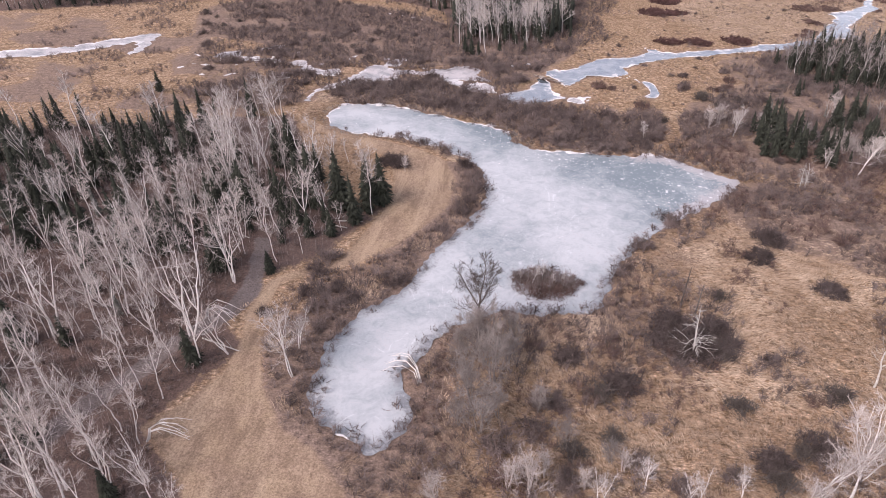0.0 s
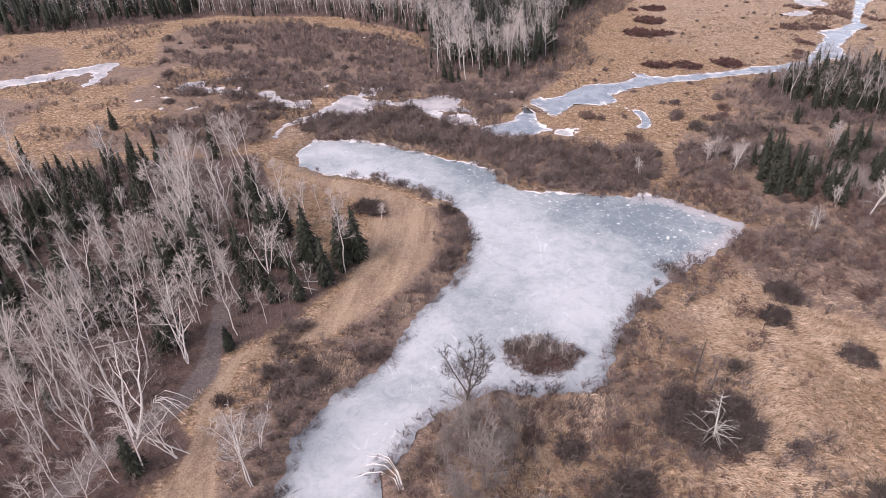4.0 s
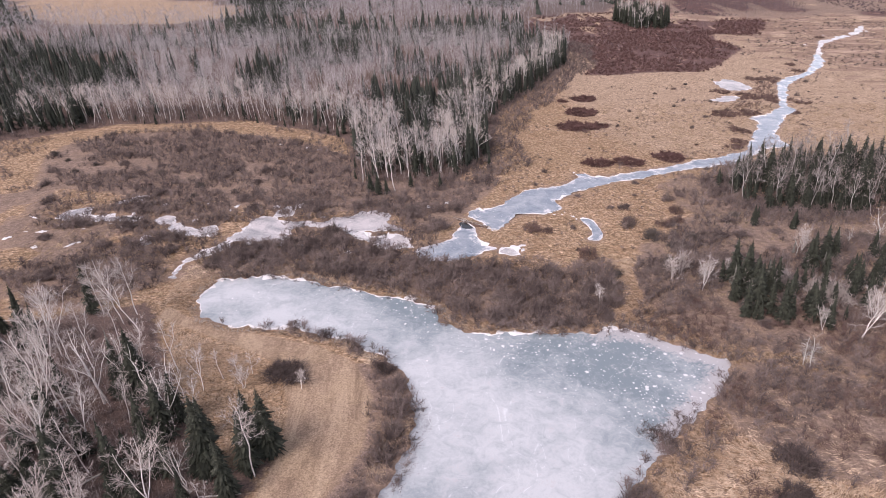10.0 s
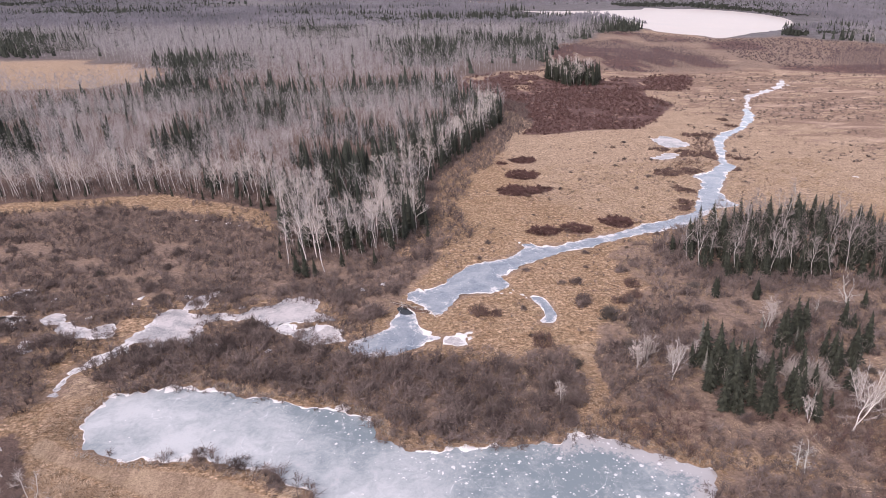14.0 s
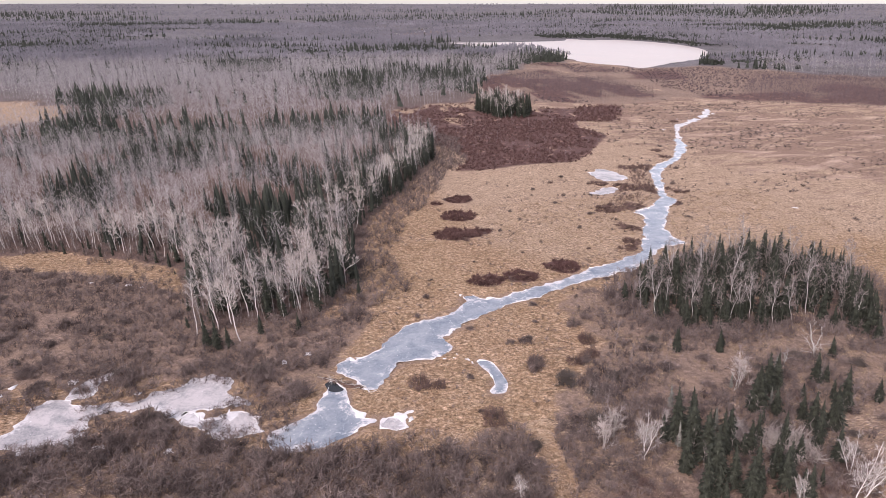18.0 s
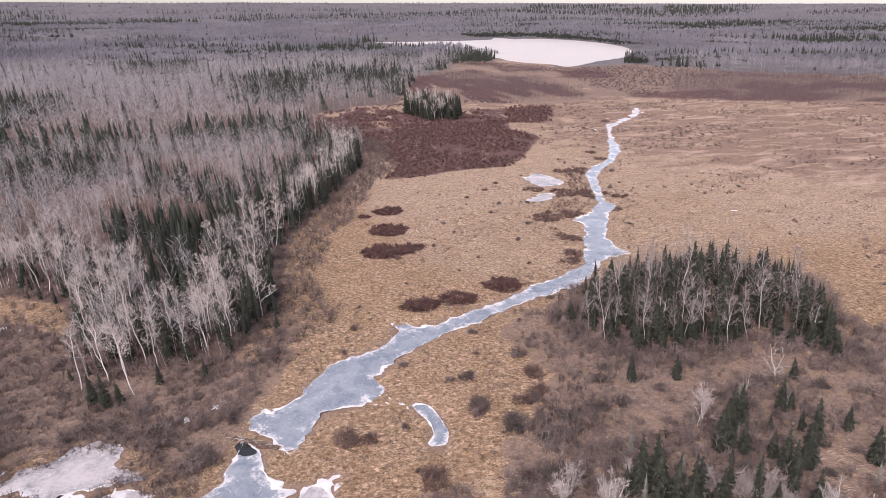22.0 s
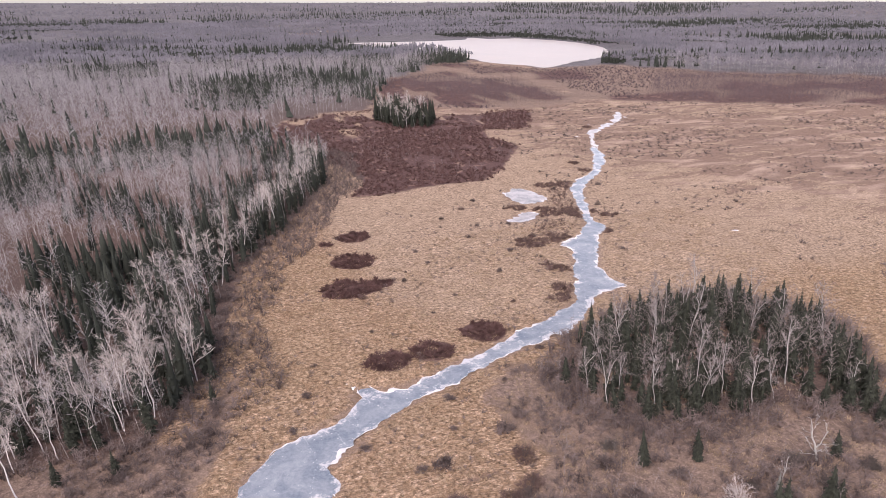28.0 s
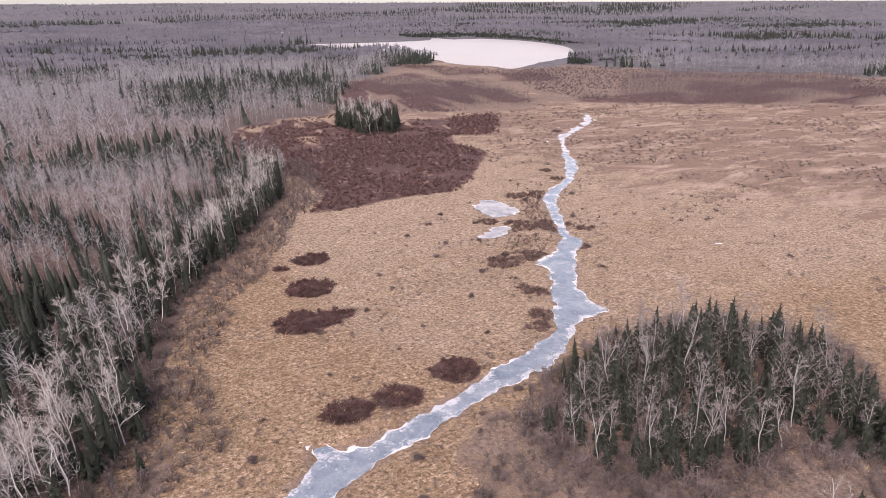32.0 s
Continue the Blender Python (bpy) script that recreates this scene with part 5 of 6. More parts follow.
def puff(seed, tall=12.0, wide=3.4, leaves=15):
    """A far leafless crown: a rounded haze of broad short twig sprays over a hidden stem."""
    r = np.random.default_rng(seed)
    bits = []
    for k in range(leaves):
        d = r.normal(size=3)
        d /= np.linalg.norm(d)
        d[2] = abs(d[2]) * 0.9 - 0.35
        p = np.array([0, 0, tall * 0.62]) + d * np.array([wide, wide, tall * 0.36]) * r.uniform(0.35, 1.0)
        bits.append(sliver(p, p + np.array([d[0] * 0.9, d[1] * 0.9, r.uniform(0.9, 2.6)]), r.uniform(1.0, 2.0), r))
    return [joined(bits)]


def in_sight(x, y, lo=-36.0, hi=62.0):
    """Within the wedge of country that lies ahead of the flight."""
    a = np.degrees(np.arctan2(x - 5, y - 20))
    return (a > lo) & (a < hi)


def stuff(name, pieces, material, label, category):
    v, f = joined(pieces)
    return tagged(new(name, np_mesh(name, v, f, material)), label, category, kind="stuff")


def stand(name, x, y, r, tall, kinds, materials, label, size=(0.65, 1.15)):
    if not len(x):
        return
    at = np.stack([x, y, lift(x, y)], 1)
    pick = r.integers(0, len(kinds), len(x))
    for layer, (nm, material) in enumerate(materials):
        bits = []
        for k in range(len(kinds)):
            rr = np.random.default_rng(k + 50)
            sel = pick == k
            n = int(sel.sum())
            if n:
                s = rr.uniform(*size, n)
                bits.append(sown(kinds[k][layer], at[sel], rr.uniform(0, 6.28, n), s, s * rr.uniform(0.85, 1.15, n), rr.normal(size=(n, 2)) * 0.055 - (math.tan(radians(LEAN)), 0)))
        stuff(name + "_" + nm, bits, material, label, "forest")


MID = [canopy(200 + k, 14.0, 108, 0.12, (1.8, 2.2, 1.6, 2.5, 1.9, 2.1, 1.4)[k], 0.075, (0.5, 1.5)) for k in range(7)]
LOW = [canopy(220 + k, 14.0, 36, 0.14, 2.0, 0.22, (0.5, 1.4)) for k in range(4)]
BRUSH = [puff(230 + k, 13.0, (3.2, 3.9, 3.5, 4.3)[k]) for k in range(4)]
SP_MID = [spruce(240 + k, 12.0, (0.175, 0.205, 0.165, 0.195)[k], 9, 6, False) for k in range(4)]


def spire(seed, tall=12.0, wide=0.17):
    """A far conifer: three ragged skirts, one over the other."""
    r = np.random.default_rng(seed)
    bits = []
    for k in range(3):
        z0, z1 = tall * (0.06 + 0.27 * k), tall * (0.55 + 0.24 * k)
        a = np.arange(5) * 1.2566 + k
        rad = tall * wide * (1 - 0.3 * k) * r.uniform(0.7, 1.2, 5)
        v = [(math.cos(q) * w, math.sin(q) * w, z0 + r.uniform(-0.4, 0.4)) for q, w in zip(a, rad)] + [(0, 0, z1)]
        bits.append((v, [[i, (i + 1) % 5, 5] for i in range(5)]))
    return tube([(0, 0, -0.3), (0, 0, tall * 0.5)], [0.16, 0.1], 3), joined(bits)


SP_HIGH = [(spire(260 + k, 12.0, (0.15, 0.19, 0.17)[k])[1],) for k in range(3)]
SP_LOW = [spire(250 + k, 12.0, (0.16, 0.2, 0.18)[k]) for k in range(3)]


def forest():
    edge = lambda x, y: away(WOOD_M, x, y, 60.0)
    # the wood north-west of the marsh
    x, y, r = lattice(-330, 100, 240, 470, 3.6, 31)
    d = edge(x, y)
    keep = (d < -1) & in_sight(x, y, -42)
    for c in CLEARINGS:
        keep &= away(c, x, y, 5) > 3
    x, y, d = x[keep], y[keep], d[keep]
    clump = fbm(x, y, 34, 9, 3)
    east = np.clip(1.2 - np.abs(d + 14) / 22, 0, 1) * (x > -60) * (y > 255)
    conifer = r.random(len(x)) < np.maximum(np.clip((clump - 0.505) * 9, 0.025, 0.88), np.clip(east * 1.0, 0, 0.62) * np.clip(fbm(x, y, 18, 62, 2) * 3 - 0.7, 0.3, 1))
    conifer &= ~((x < -38) & (d > -45) & (y < 350) & (r.random(len(x)) < 0.3))
    bare = ~conifer & (r.random(len(x)) < np.clip(0.9 - np.clip(np.maximum((clump - 0.48) * 4, east * 0.5), 0, 0.34), 0, 1))
    stand("aspen_wood", x[bare], y[bare], r, 14, MID, [("stems", M_ASPEN), ("twigs", M_TWIGFAR_HAZED)], "dense leafless aspen and birch wood with pale stems")
    stand("spruce_wood", x[conifer], y[conifer], r, 12, SP_MID, [("stems", M_SPRUCEBARK), ("boughs", M_SPRUCEFAR)], "dark spruces among the leafless wood", (0.5, 1.2))
    x, y, r = lattice(-170, 90, 238, 420, 3.3, 33)
    keep = (np.abs(edge(x, y) + 11) < 9) & (r.random(len(x)) < np.where((x > -20) & (y > 262), 0.14, np.where(x < -30, 0.3, 0.25)))
    stand("wood_front_stems", x[keep], y[keep], r, 14, MID, [("stems", M_BIRCH), ("twigs", M_TWIG)], "pale slender birches along the front of the wood", (0.7, 1.1))
    spots = inside(WOOD_R, 110, 2.2, 88, lambda x, y: OPEN_R(x, y) * (away(WOOD_R, x, y, 9) < -3.5))
    stand("grove_canopy", spots[:, 0], spots[:, 1], r, 14, MID, [("stems", M_GREYALDER), ("twigs", M_SAPLING)], "grey leafless crowns over the spruce grove", (0.55, 0.95))
    # farther
    x, y, r = lattice(-800, 420, 470, 1000, 6.0, 32)
    keep = (away(OPEN, x, y, 10) > 2) & (away(LAKE, x, y, 20) > 4) & in_sight(x, y, -40)
    for c in CLEARINGS:
        keep &= away(c, x, y, 5) > 3
    x, y = x[keep], y[keep]
    conifer = r.random(len(x)) < np.clip((fbm(x, y, 90, 12, 3) - 0.54) * 12, 0.025, 0.9)
    stand("far_aspen_wood", x[~conifer], y[~conifer], r, 14, LOW, [("stems", M_ASPEN), ("twigs", M_FARTWIG_HAZED)], "leafless grey aspen wood in the distance", (0.8, 1.2))
    stand("far_spruce_wood", x[conifer], y[conifer], r, 12, SP_LOW, [("boughs", M_SPRUCEBARK), ("crowns", M_SPRUCEFAR)], "dark spruces in the distance", (0.7, 1.3))
    # the pale front of the wood beyond the belt
    x, y, r = lattice(480, 960, 420, 930, 5.0, 34)
    d = away(OPEN, x, y, 60)
    keep = (d > 2) & (d < 34) & (x > 585 - (900 - y) * 0.3) & (away(LAKE, x, y, 50) > 40) & in_sight(x, y, -40)
    stand("far_front_birches", x[keep], y[keep], r, 14, LOW, [("stems", M_ASPEN), ("twigs", M_FARTWIG_HAZED)], "tall pale birches at the front of the far wood", (1.0, 1.35))
    # conifers on the lake shores
    for n, line in enumerate([[(585, 1590), (700, 1560), (760, 1440), (765, 1300), (746, 1225), (838, 1285), (900, 1500), (800, 1700), (600, 1720)], [(522, 886), (546, 870), (580, 908), (560, 936)], [(300, 985), (360, 955), (392, 1000), (385, 1080), (330, 1060)]]):
        p = np.array(line)
        x, y, r = lattice(p[:, 0].min(), p[:, 0].max(), p[:, 1].min(), p[:, 1].max(), (8.0, 5.0, 6.0)[n], 35 + n)
        keep = (away(p, x, y, 5) < 0) & (away(LAKE, x, y, 20) > 5) & (fbm(x, y, 60, 77, 2) > 0.36)
        stand("shore_spruce", x[keep], y[keep], r, 12, SP_LOW, [("stems", M_SPRUCEBARK), ("crowns", M_SPRUCEFAR)], "dark spruces on the far lake shore", (0.8, 1.4))
    # to the horizon
    for n, (r0, r1, gap, grow_by) in enumerate([(700, 1500, 9.0, 1.0), (1500, 2800, 15.0, 1.2), (2800, 4300, 26.0, 1.25)]):
        x, y, r = lattice(-3300, 4500, 300, 4900, gap, 40 + n)
        far = np.hypot(x, y - 80)
        keep = (far > r0) & (far < r1) & in_sight(x, y, -38, 64)
        x, y = x[keep], y[keep]
        keep = (away(OPEN, x, y, 10) > 2) & (away(LAKE, x, y, 20) > 6) & ((away(LAKE, x, y, 60) > 45) | (y > 1150) | (x < 400)) & ~((n == 0) & (x < 420) & (x > -800) & (y < 1000))
        for c in CLEARINGS:
            keep &= away(c, x, y, 5) > 3
        keep &= fbm(x, y, 260, 21, 3) < 0.66
        x, y = x[keep], y[keep]
        patch = np.clip((fbm(x * 0.5, y * 1.3, 130 + 120 * n, 15 + n, 3) - 0.555) * 14, 0.012, 0.93)
        for p in PLANTATIONS:
            patch = np.maximum(patch, 0.96 * (away(p, x, y, 10) < 0))
        conifer = r.random(len(x)) < patch
        stand("horizon_wood_%d" % n, x[~conifer], y[~conifer], r, 14, BRUSH, [("crowns", M_HORIZON_HAZED)], "grey leafless forest reaching to the horizon", (0.9 * grow_by, 1.3 * grow_by))
        stand("horizon_spruce_%d" % n, x[conifer], y[conifer], r, 12, SP_HIGH, [("crowns", M_SPRUCEFAR)], "dark conifer forest reaching to the horizon", (0.8 * grow_by, 1.4 * grow_by))


forest()


# ================= shrubs and sedge =================
def shrub(seed, stems=10, tall=1.7, spread=1.5, width=0.085):
    """A leafless bush of arching stems with side twigs."""
    r = np.random.default_rng(seed)
    bits = []
    for k in range(stems):
        az, out = r.uniform(0, 6.28), r.uniform(0.1, 1.0) * spread
        a = np.array([math.cos(az) * out * 0.3, math.sin(az) * out * 0.3, 0])
        b = np.array([math.cos(az) * out, math.sin(az) * out, tall * r.uniform(0.5, 1.1) * (1.2 - 0.55 * out / spread)])
        bits.append(sliver(a, b, width * 1.4, r))
        for _ in range(4):
            m = a + (b - a) * r.uniform(0.35, 1.0)
            bits.append(sliver(m, m + (b - a) * 0.2 + r.normal(size=3) * np.array([0.34, 0.34, 0.22]) * spread, width, r))
    return joined(bits)


def wisp(seed, blades=12, long=1.0, high=0.3, width=0.075):
    """A tussock of sedge, laid over to one side."""
    r = np.random.default_rng(seed)
    bits = []
    for k in range(blades):
        a = np.array([r.normal() * 0.3, r.normal() * 0.36, r.uniform(0, 0.12)])
        b = a + np.array([long * r.uniform(0.6, 1.1), r.normal() * 0.26, high * r.uniform(0.3, 1.1)])
        side = np.array([r.normal() * 0.2, 1, 0.3]) * width / 2
        bits.append((np.array([a - side, a + side, b]), np.array([[0, 1, 2]])))
    return joined(bits)


SHRUBS = [shrub(300 + k) for k in range(5)]
WISPS = [wisp(320 + k) for k in range(5)]
TUFTS = [wisp(326 + k, 9, 0.36, 0.4, 0.11) for k in range(4)]
CUSHIONS = [shrub(330 + k, 9, 0.75, 1.15, 0.19) for k in range(3)]
LARCHES = [joined(canopy(340 + k, 5.0, 14, 0.15, 0.7, 0.14, (0.3, 0.9))) for k in range(3)]


def scatter(name, kinds, x, y, r, size, material, label, category, tall=(0.8, 1.2), flow=None):
    if not len(x):
        return
    at = np.stack([x, y, lift(x, y)], 1)
    pick = r.integers(0, len(kinds), len(x))
    bits = []
    for k in range(len(kinds)):
        sel = pick == k
        n = int(sel.sum())
        if n:
            s = r.uniform(*size, n)
            bits.append(sown(kinds[k], at[sel], r.uniform(0, 6.28, n) if flow is None else flow[sel], s, s * r.uniform(*tall, n)))
    stuff(name, bits, material, label, category)


MIDALL = [joined(canopy(210 + k, 14.0, 30, 0.15, (1.4, 1.8, 1.2, 1.6)[k], 0.13, (0.6, 1.8))) for k in range(4)]
HEATHS = [shrub(335 + k, 4, 0.8, 1.2, 0.3) for k in range(3)]


def undergrowth():
    ice = lambda x, y: shore(x, y, 3.0)
    for n, poly in enumerate(THICKETS):
        p = np.array(poly)
        x, y, r = lattice(p[:, 0].min(), p[:, 0].max(), p[:, 1].min(), p[:, 1].max(), 1.75, 60 + n)
        keep = (away(p, x, y, 5) + (fbm(x, y, 9, 30, 2) - 0.5) * 7 < 0) & (away(LANE, x, y, 4) > 0.3) & (ice(x, y) > -0.4) & (fbm(x, y, 11, 33, 3) - np.clip((-85 - x) / 200, 0, 0.2) * (n == 0) > (0.33, 0.32, 0.33, 0.37, 0.44, 0.44, 0.33, 0.35, 0.46)[n])
        scatter("shrub_thicket", SHRUBS, x[keep], y[keep], r, ((0.6, 1.35), (0.75, 1.75), (0.75, 1.6), (0.5, 1.4), (0.5, 1.3), (0.5, 1.3), (0.6, 1.4), (0.6, 1.4), (0.5, 1.2))[n], M_SHRUB, "dense brown leafless alder and willow thicket", "shrubs")

    # banks of the pond and the eastern marsh
    x, y, r = lattice(-45, 100, 30, 190, 1.7, 70)
    s = shore(x, y, 16)
    bank = (s > 0.4) & (s < 7) & (fbm(x, y, 8, 41, 3) > 0.50) & (away(MOWN, x, y, 4) > 0.5)
    east = (s > 0.5) & (x > -14) & (fbm(x, y, 15, 43, 3) > 0.575) & (x + y * 0.2 > -2)
    bank |= (s > 0.3) & (s < 14) & (x < -8) & (y < 150) & (fbm(x, y, 6, 41, 3) > 0.40) & (away(MOWN, x, y, 4) > 0.3)
    bank |= (s > 0.3) & (s < 15.5) & (x > -16) & (x < 14) & (y < 100) & (fbm(x, y, 7, 42, 3) > 0.50)
    bank |= (s > -1.3) & (s < 1.5) & (y < 146) & (fbm(x, y, 5, 57, 3) > 0.42)
    bank |= (y > 150) & (x < 48) & (s > -0.6) & (s < 4) & (fbm(x, y, 5, 63, 3) > 0.38) & (away(MOWN, x, y, 4) > 0.5)
    wl = away(WOOD_L, x, y, 4) > 0
    keep = (bank | east) & wl & (away(LANE, x, y, 4) > 0.3)
    scatter("bank_shrubs", SHRUBS, x[keep], y[keep], r, (0.6, 1.25), M_SHRUB, "brown leafless shrubs along the pond and marsh", "shrubs")
    # brush round the foot of the grove
    x, y, r = lattice(70, 172, 190, 270, 1.7, 86)
    d = away(WOOD_R, x, y, 14) + (fbm(x, y, 9, 64, 2) - 0.5) * 6
    keep = (d > -3.5) & (d < 4.5) & (fbm(x, y, 6, 65, 2) > 0.33)
    scatter("grove_brush", SHRUBS, x[keep], y[keep], r, (0.8, 1.9), M_SHRUB, "grey-brown leafless brush round the foot of the grove", "shrubs")
    # floor of the near wood
    x, y, r = lattice(-150, -25, 30, 172, 1.9, 71)
    keep = (away(WOOD_L, x, y, 4) < -0.5) & (fbm(x, y, 10, 44, 3) > 0.38) & (away(TRACK, x, y, 4) > 0.4)
    scatter("wood_undergrowth", SHRUBS, x[keep], y[keep], r, (0.5, 1.1), M_SHRUB, "brown leafless saplings under the birches", "undergrowth")
    # west marsh
    x, y, r = lattice(-190, -20, 175, 310, 2.2, 72)
    keep = (shore(x, y, 3) > 0.5) & (away(WOOD_L, x, y, 4) > 0) & (away(OPEN, x, y, 4) < -1) & (fbm(x, y, 12, 45, 3) > 0.60)
    scatter("marsh_shrubs", SHRUBS, x[keep], y[keep], r, (0.5, 1.1), M_SHRUB, "scattered brown shrubs in the sedge marsh", "shrubs")
    x, y, r = lattice(-210, 60, 236, 345, 2.4, 81)
    d = away(WOOD_M, x, y, 30)
    keep = (d > -22) & (d < 0.5) & (fbm(x, y, 10, 58, 3) > 0.36)
    scatter("wood_front_shrubs", SHRUBS, x[keep], y[keep], r, (0.7, 1.5), M_SHRUB, "brown brush at the foot of the wood", "undergrowth")
    x, y, r = lattice(-115, 0, 190, 240, 1.7, 82)
    s = shore(x, y, 6)
    keep = (s > -2.0) & (s < 6) & (fbm(x, y, 6, 59, 3) > 0.43)
    scatter("stream_shrubs", SHRUBS, x[keep], y[keep], r, (0.6, 1.4), M_SHRUB, "brown shrubs along the icy stream", "shrubs")
    # edge of the north-west wood, by the marsh
    x, y, r = lattice(0, 100, 240, 480, 2.2, 73)
    d = away(WOOD_M, x, y, 20)
    keep = (d > -3) & (d + fbm(x, y, 14, 46, 2) * 10 < 16.5) & (shore(x, y, 3) > 1)
    scatter("wood_edge_shrubs", SHRUBS, x[keep], y[keep], r, (0.7, 1.7), M_SHRUB, "brown shrubs along the edge of the wood", "shrubs")
    # open marsh beside the river
    x, y, r = lattice(20, 420, 175, 560, 3.2, 74)
    keep = (away(OPEN, x, y, 4) < -2) & (shore(x, y, 6) > 0.8) & (fbm(x, y, 13, 47, 3) + 0.10 * (shore(x, y, 12) < 9) + 0.06 * ((x > 210) & (y > 330)) > 0.655) & (away(RED_BOG, x, y, 4) > 0)
    scatter("river_shrubs", SHRUBS, x[keep], y[keep], r, (0.4, 0.9), M_SHRUB, "low brown shrubs scattered beside the river", "shrubs", (0.45, 0.75))
    x, y, r = lattice(100, 240, 270, 460, 2.0, 89)
    keep = (away(RIVER_BRUSH, x, y, 8) + (fbm(x, y, 10, 67, 2) - 0.5) * 8 < 0) & (shore(x, y, 4) > 0.5)
    scatter("riverside_brush", SHRUBS, x[keep], y[keep], r, (0.5, 1.1), M_REDTWIG, "dense low brown brush on the river bank", "shrubs", (0.5, 0.9))
    # heath specks of the far marsh
    x, y, r = lattice(170, 640, 230, 600, 4.2, 84)
    keep = (away(OPEN, x, y, 4) < -2) & (away(FAR_BELT, x, y, 4) > 0) & (shore(x, y, 6) > 2) & (fbm(x * 0.6, y, 30, 72, 4) + r.normal(size=len(x)) * 0.06 > 0.575)
    scatter("marsh_heath", HEATHS, x[keep], y[keep], r, (0.3, 1.7), M_SHRUB, "low brown heath bushes in the pale marsh", "heath", (0.5, 1.0))
    # brush south-east of the pond
    x, y, r = lattice(42, 115, 95, 168, 1.7, 92)
    keep = (shore(x, y, 3) > 0.6) & (fbm(x, y, 10, 78, 3) + np.clip((y - 125) / 150, -0.2, 0.12) > 0.535)
    scatter("brown_marsh_brush", SHRUBS, x[keep], y[keep], r, (0.5, 1.3), M_REDTWIG, "reddish-brown leafless brush in the marsh", "shrubs")
    # red twigs in the near marsh
    x, y, r = lattice(-10, 70, 50, 112, 1.6, 85)
    keep = (shore(x, y, 3) > 0.6) & (fbm(x, y, 9, 73, 3) + np.clip((30 - x) / 200, -0.1, 0.15) > 0.63)
    scatter("red_marsh_shrubs", SHRUBS, x[keep], y[keep], r, (0.4, 0.9), M_REDTWIG, "low reddish-brown shrubs in the near marsh", "shrubs")
    # leatherleaf
    x, y, r = lattice(60, 260, 385, 620, 2.6, 75)
    keep = (away(RED_BOG, x, y, 8) + (fbm(x, y, 20, 48, 3) - 0.5) * 14 < 0) & (fbm(x, y, 22, 49, 3) > 0.30) & (bog_cracks(x, y) < 0.45) & (r.random(len(x)) < 1.25 - np.clip((y - 520) / 90, 0, 0.8))
    scatter("leatherleaf_bog", HEATHS, x[keep], y[keep], r, (0.9, 1.7), M_RED, "dark red-brown leatherleaf bog", "heath")
    x, y, r = lattice(70, 250, 390, 600, 8.5, 83)
    keep = (away(RED_BOG, x, y, 8) < -3) & (fbm(x, y, 30, 61, 2) > 0.45)
    scatter("bog_tamaracks", LARCHES, x[keep], y[keep], r, (0.5, 0.95), M_SAPLING, "thin grey leafless tamaracks in the red bog", "trees", (1.0, 1.4))
    x, y, r = lattice(150, 900, 480, 990, 4.0, 76)
    keep = (away(FAR_BELT, x, y, 10) < 0) & np.all([away(t, x, y, 8) > 1 for t in TAN_STRIPS], 0) & (fbm(x, y, 60, 50, 3) > 0.40) & (np.min([away(t, x, y, 30) for t in LARCH_STANDS], 0) > 0) & (r.random(len(x)) < 0.7)
    scatter("tamarack_belt", HEATHS, x[keep], y[keep], r, (0.8, 1.7), M_BELT, "mauve-brown belt of heath before the far lake", "heath", (0.8, 1.3))
    for n, t in enumerate(LARCH_STANDS):
        p = np.array(t)
        x, y, r = lattice(p[:, 0].min(), p[:, 0].max(), p[:, 1].min(), p[:, 1].max(), 3.1, 87 + n)
        keep = away(p, x, y, 10) + (fbm(x, y, 30, 76, 2) - 0.5) * 30 < 0
        scatter("tamarack_stand", LARCHES, x[keep], y[keep], r, (0.8, 1.5), M_BELT, "dense grey-brown leafless young tamaracks", "trees", (1.0, 1.5))
    # sedge, lodged in swirls
    x, y, r = lattice(-60, 110, 38, 190, 0.86, 77)
    keep = (shore(x, y, 3) > 0.3) & (away(WOOD_L, x, y, 3) > 0) & (away(MOWN, x, y, 3) > 0.5) & (away(OPEN, x, y, 3) < 0) & (fbm(x, y, 6, 51, 2) > 0.27)
    keep &= ~((shore(x, y, 16) < 13) & (x < -8) & (y < 150) & (fbm(x, y, 5, 60, 2) < 0.58))
    for t in THICKETS:
        keep &= (away(t, x, y, 3) > 0) | (r.random(len(x)) < 0.3) | (away(LANE, x, y, 3) < 0)
    x, y = x[keep], y[keep]
    flow = fbm(x, y, 22, 52, 2) * 9 + r.normal(size=len(x)) * 0.5
    scatter("lodged_sedge", WISPS, x, y, r, (0.7, 1.35), M_SEDGE, "tan dry sedge lying over in swirls", "grass", (0.8, 1.3), flow)
    x, y, r = lattice(-110, 190, 172, 330, 1.25, 78)
    keep = (shore(x, y, 3) > 0.3) & (away(WOOD_L, x, y, 3) > 0) & (away(OPEN, x, y, 3) < 0) & (fbm(x, y, 6, 53, 2) > 0.40)
    for t in THICKETS[:1]:
        keep &= away(t, x, y, 3) > 0
    scatter("sedge_tussocks", TUFTS, x[keep], y[keep], r, (0.6, 1.25), M_GOLDSEDGE, "golden dry sedge tussocks", "grass")
    x, y, r = lattice(-56, 56, 136, 192, 0.8, 91)
    s = shore(x, y, 5)
    keep = (s > 0.0) & (s < 1.9) & (y > 150) & (fbm(x, y, 6, 69, 2) > 0.34)
    scatter("shore_reeds", TUFTS, x[keep], y[keep], r, (0.9, 1.7), M_REED, "pale grey dead reeds along the ice edge", "reeds")
    # saplings in the near wood and among the eastern spruces
    x, y, r = lattice(-150, -25, 30, 172, 2.0, 79)
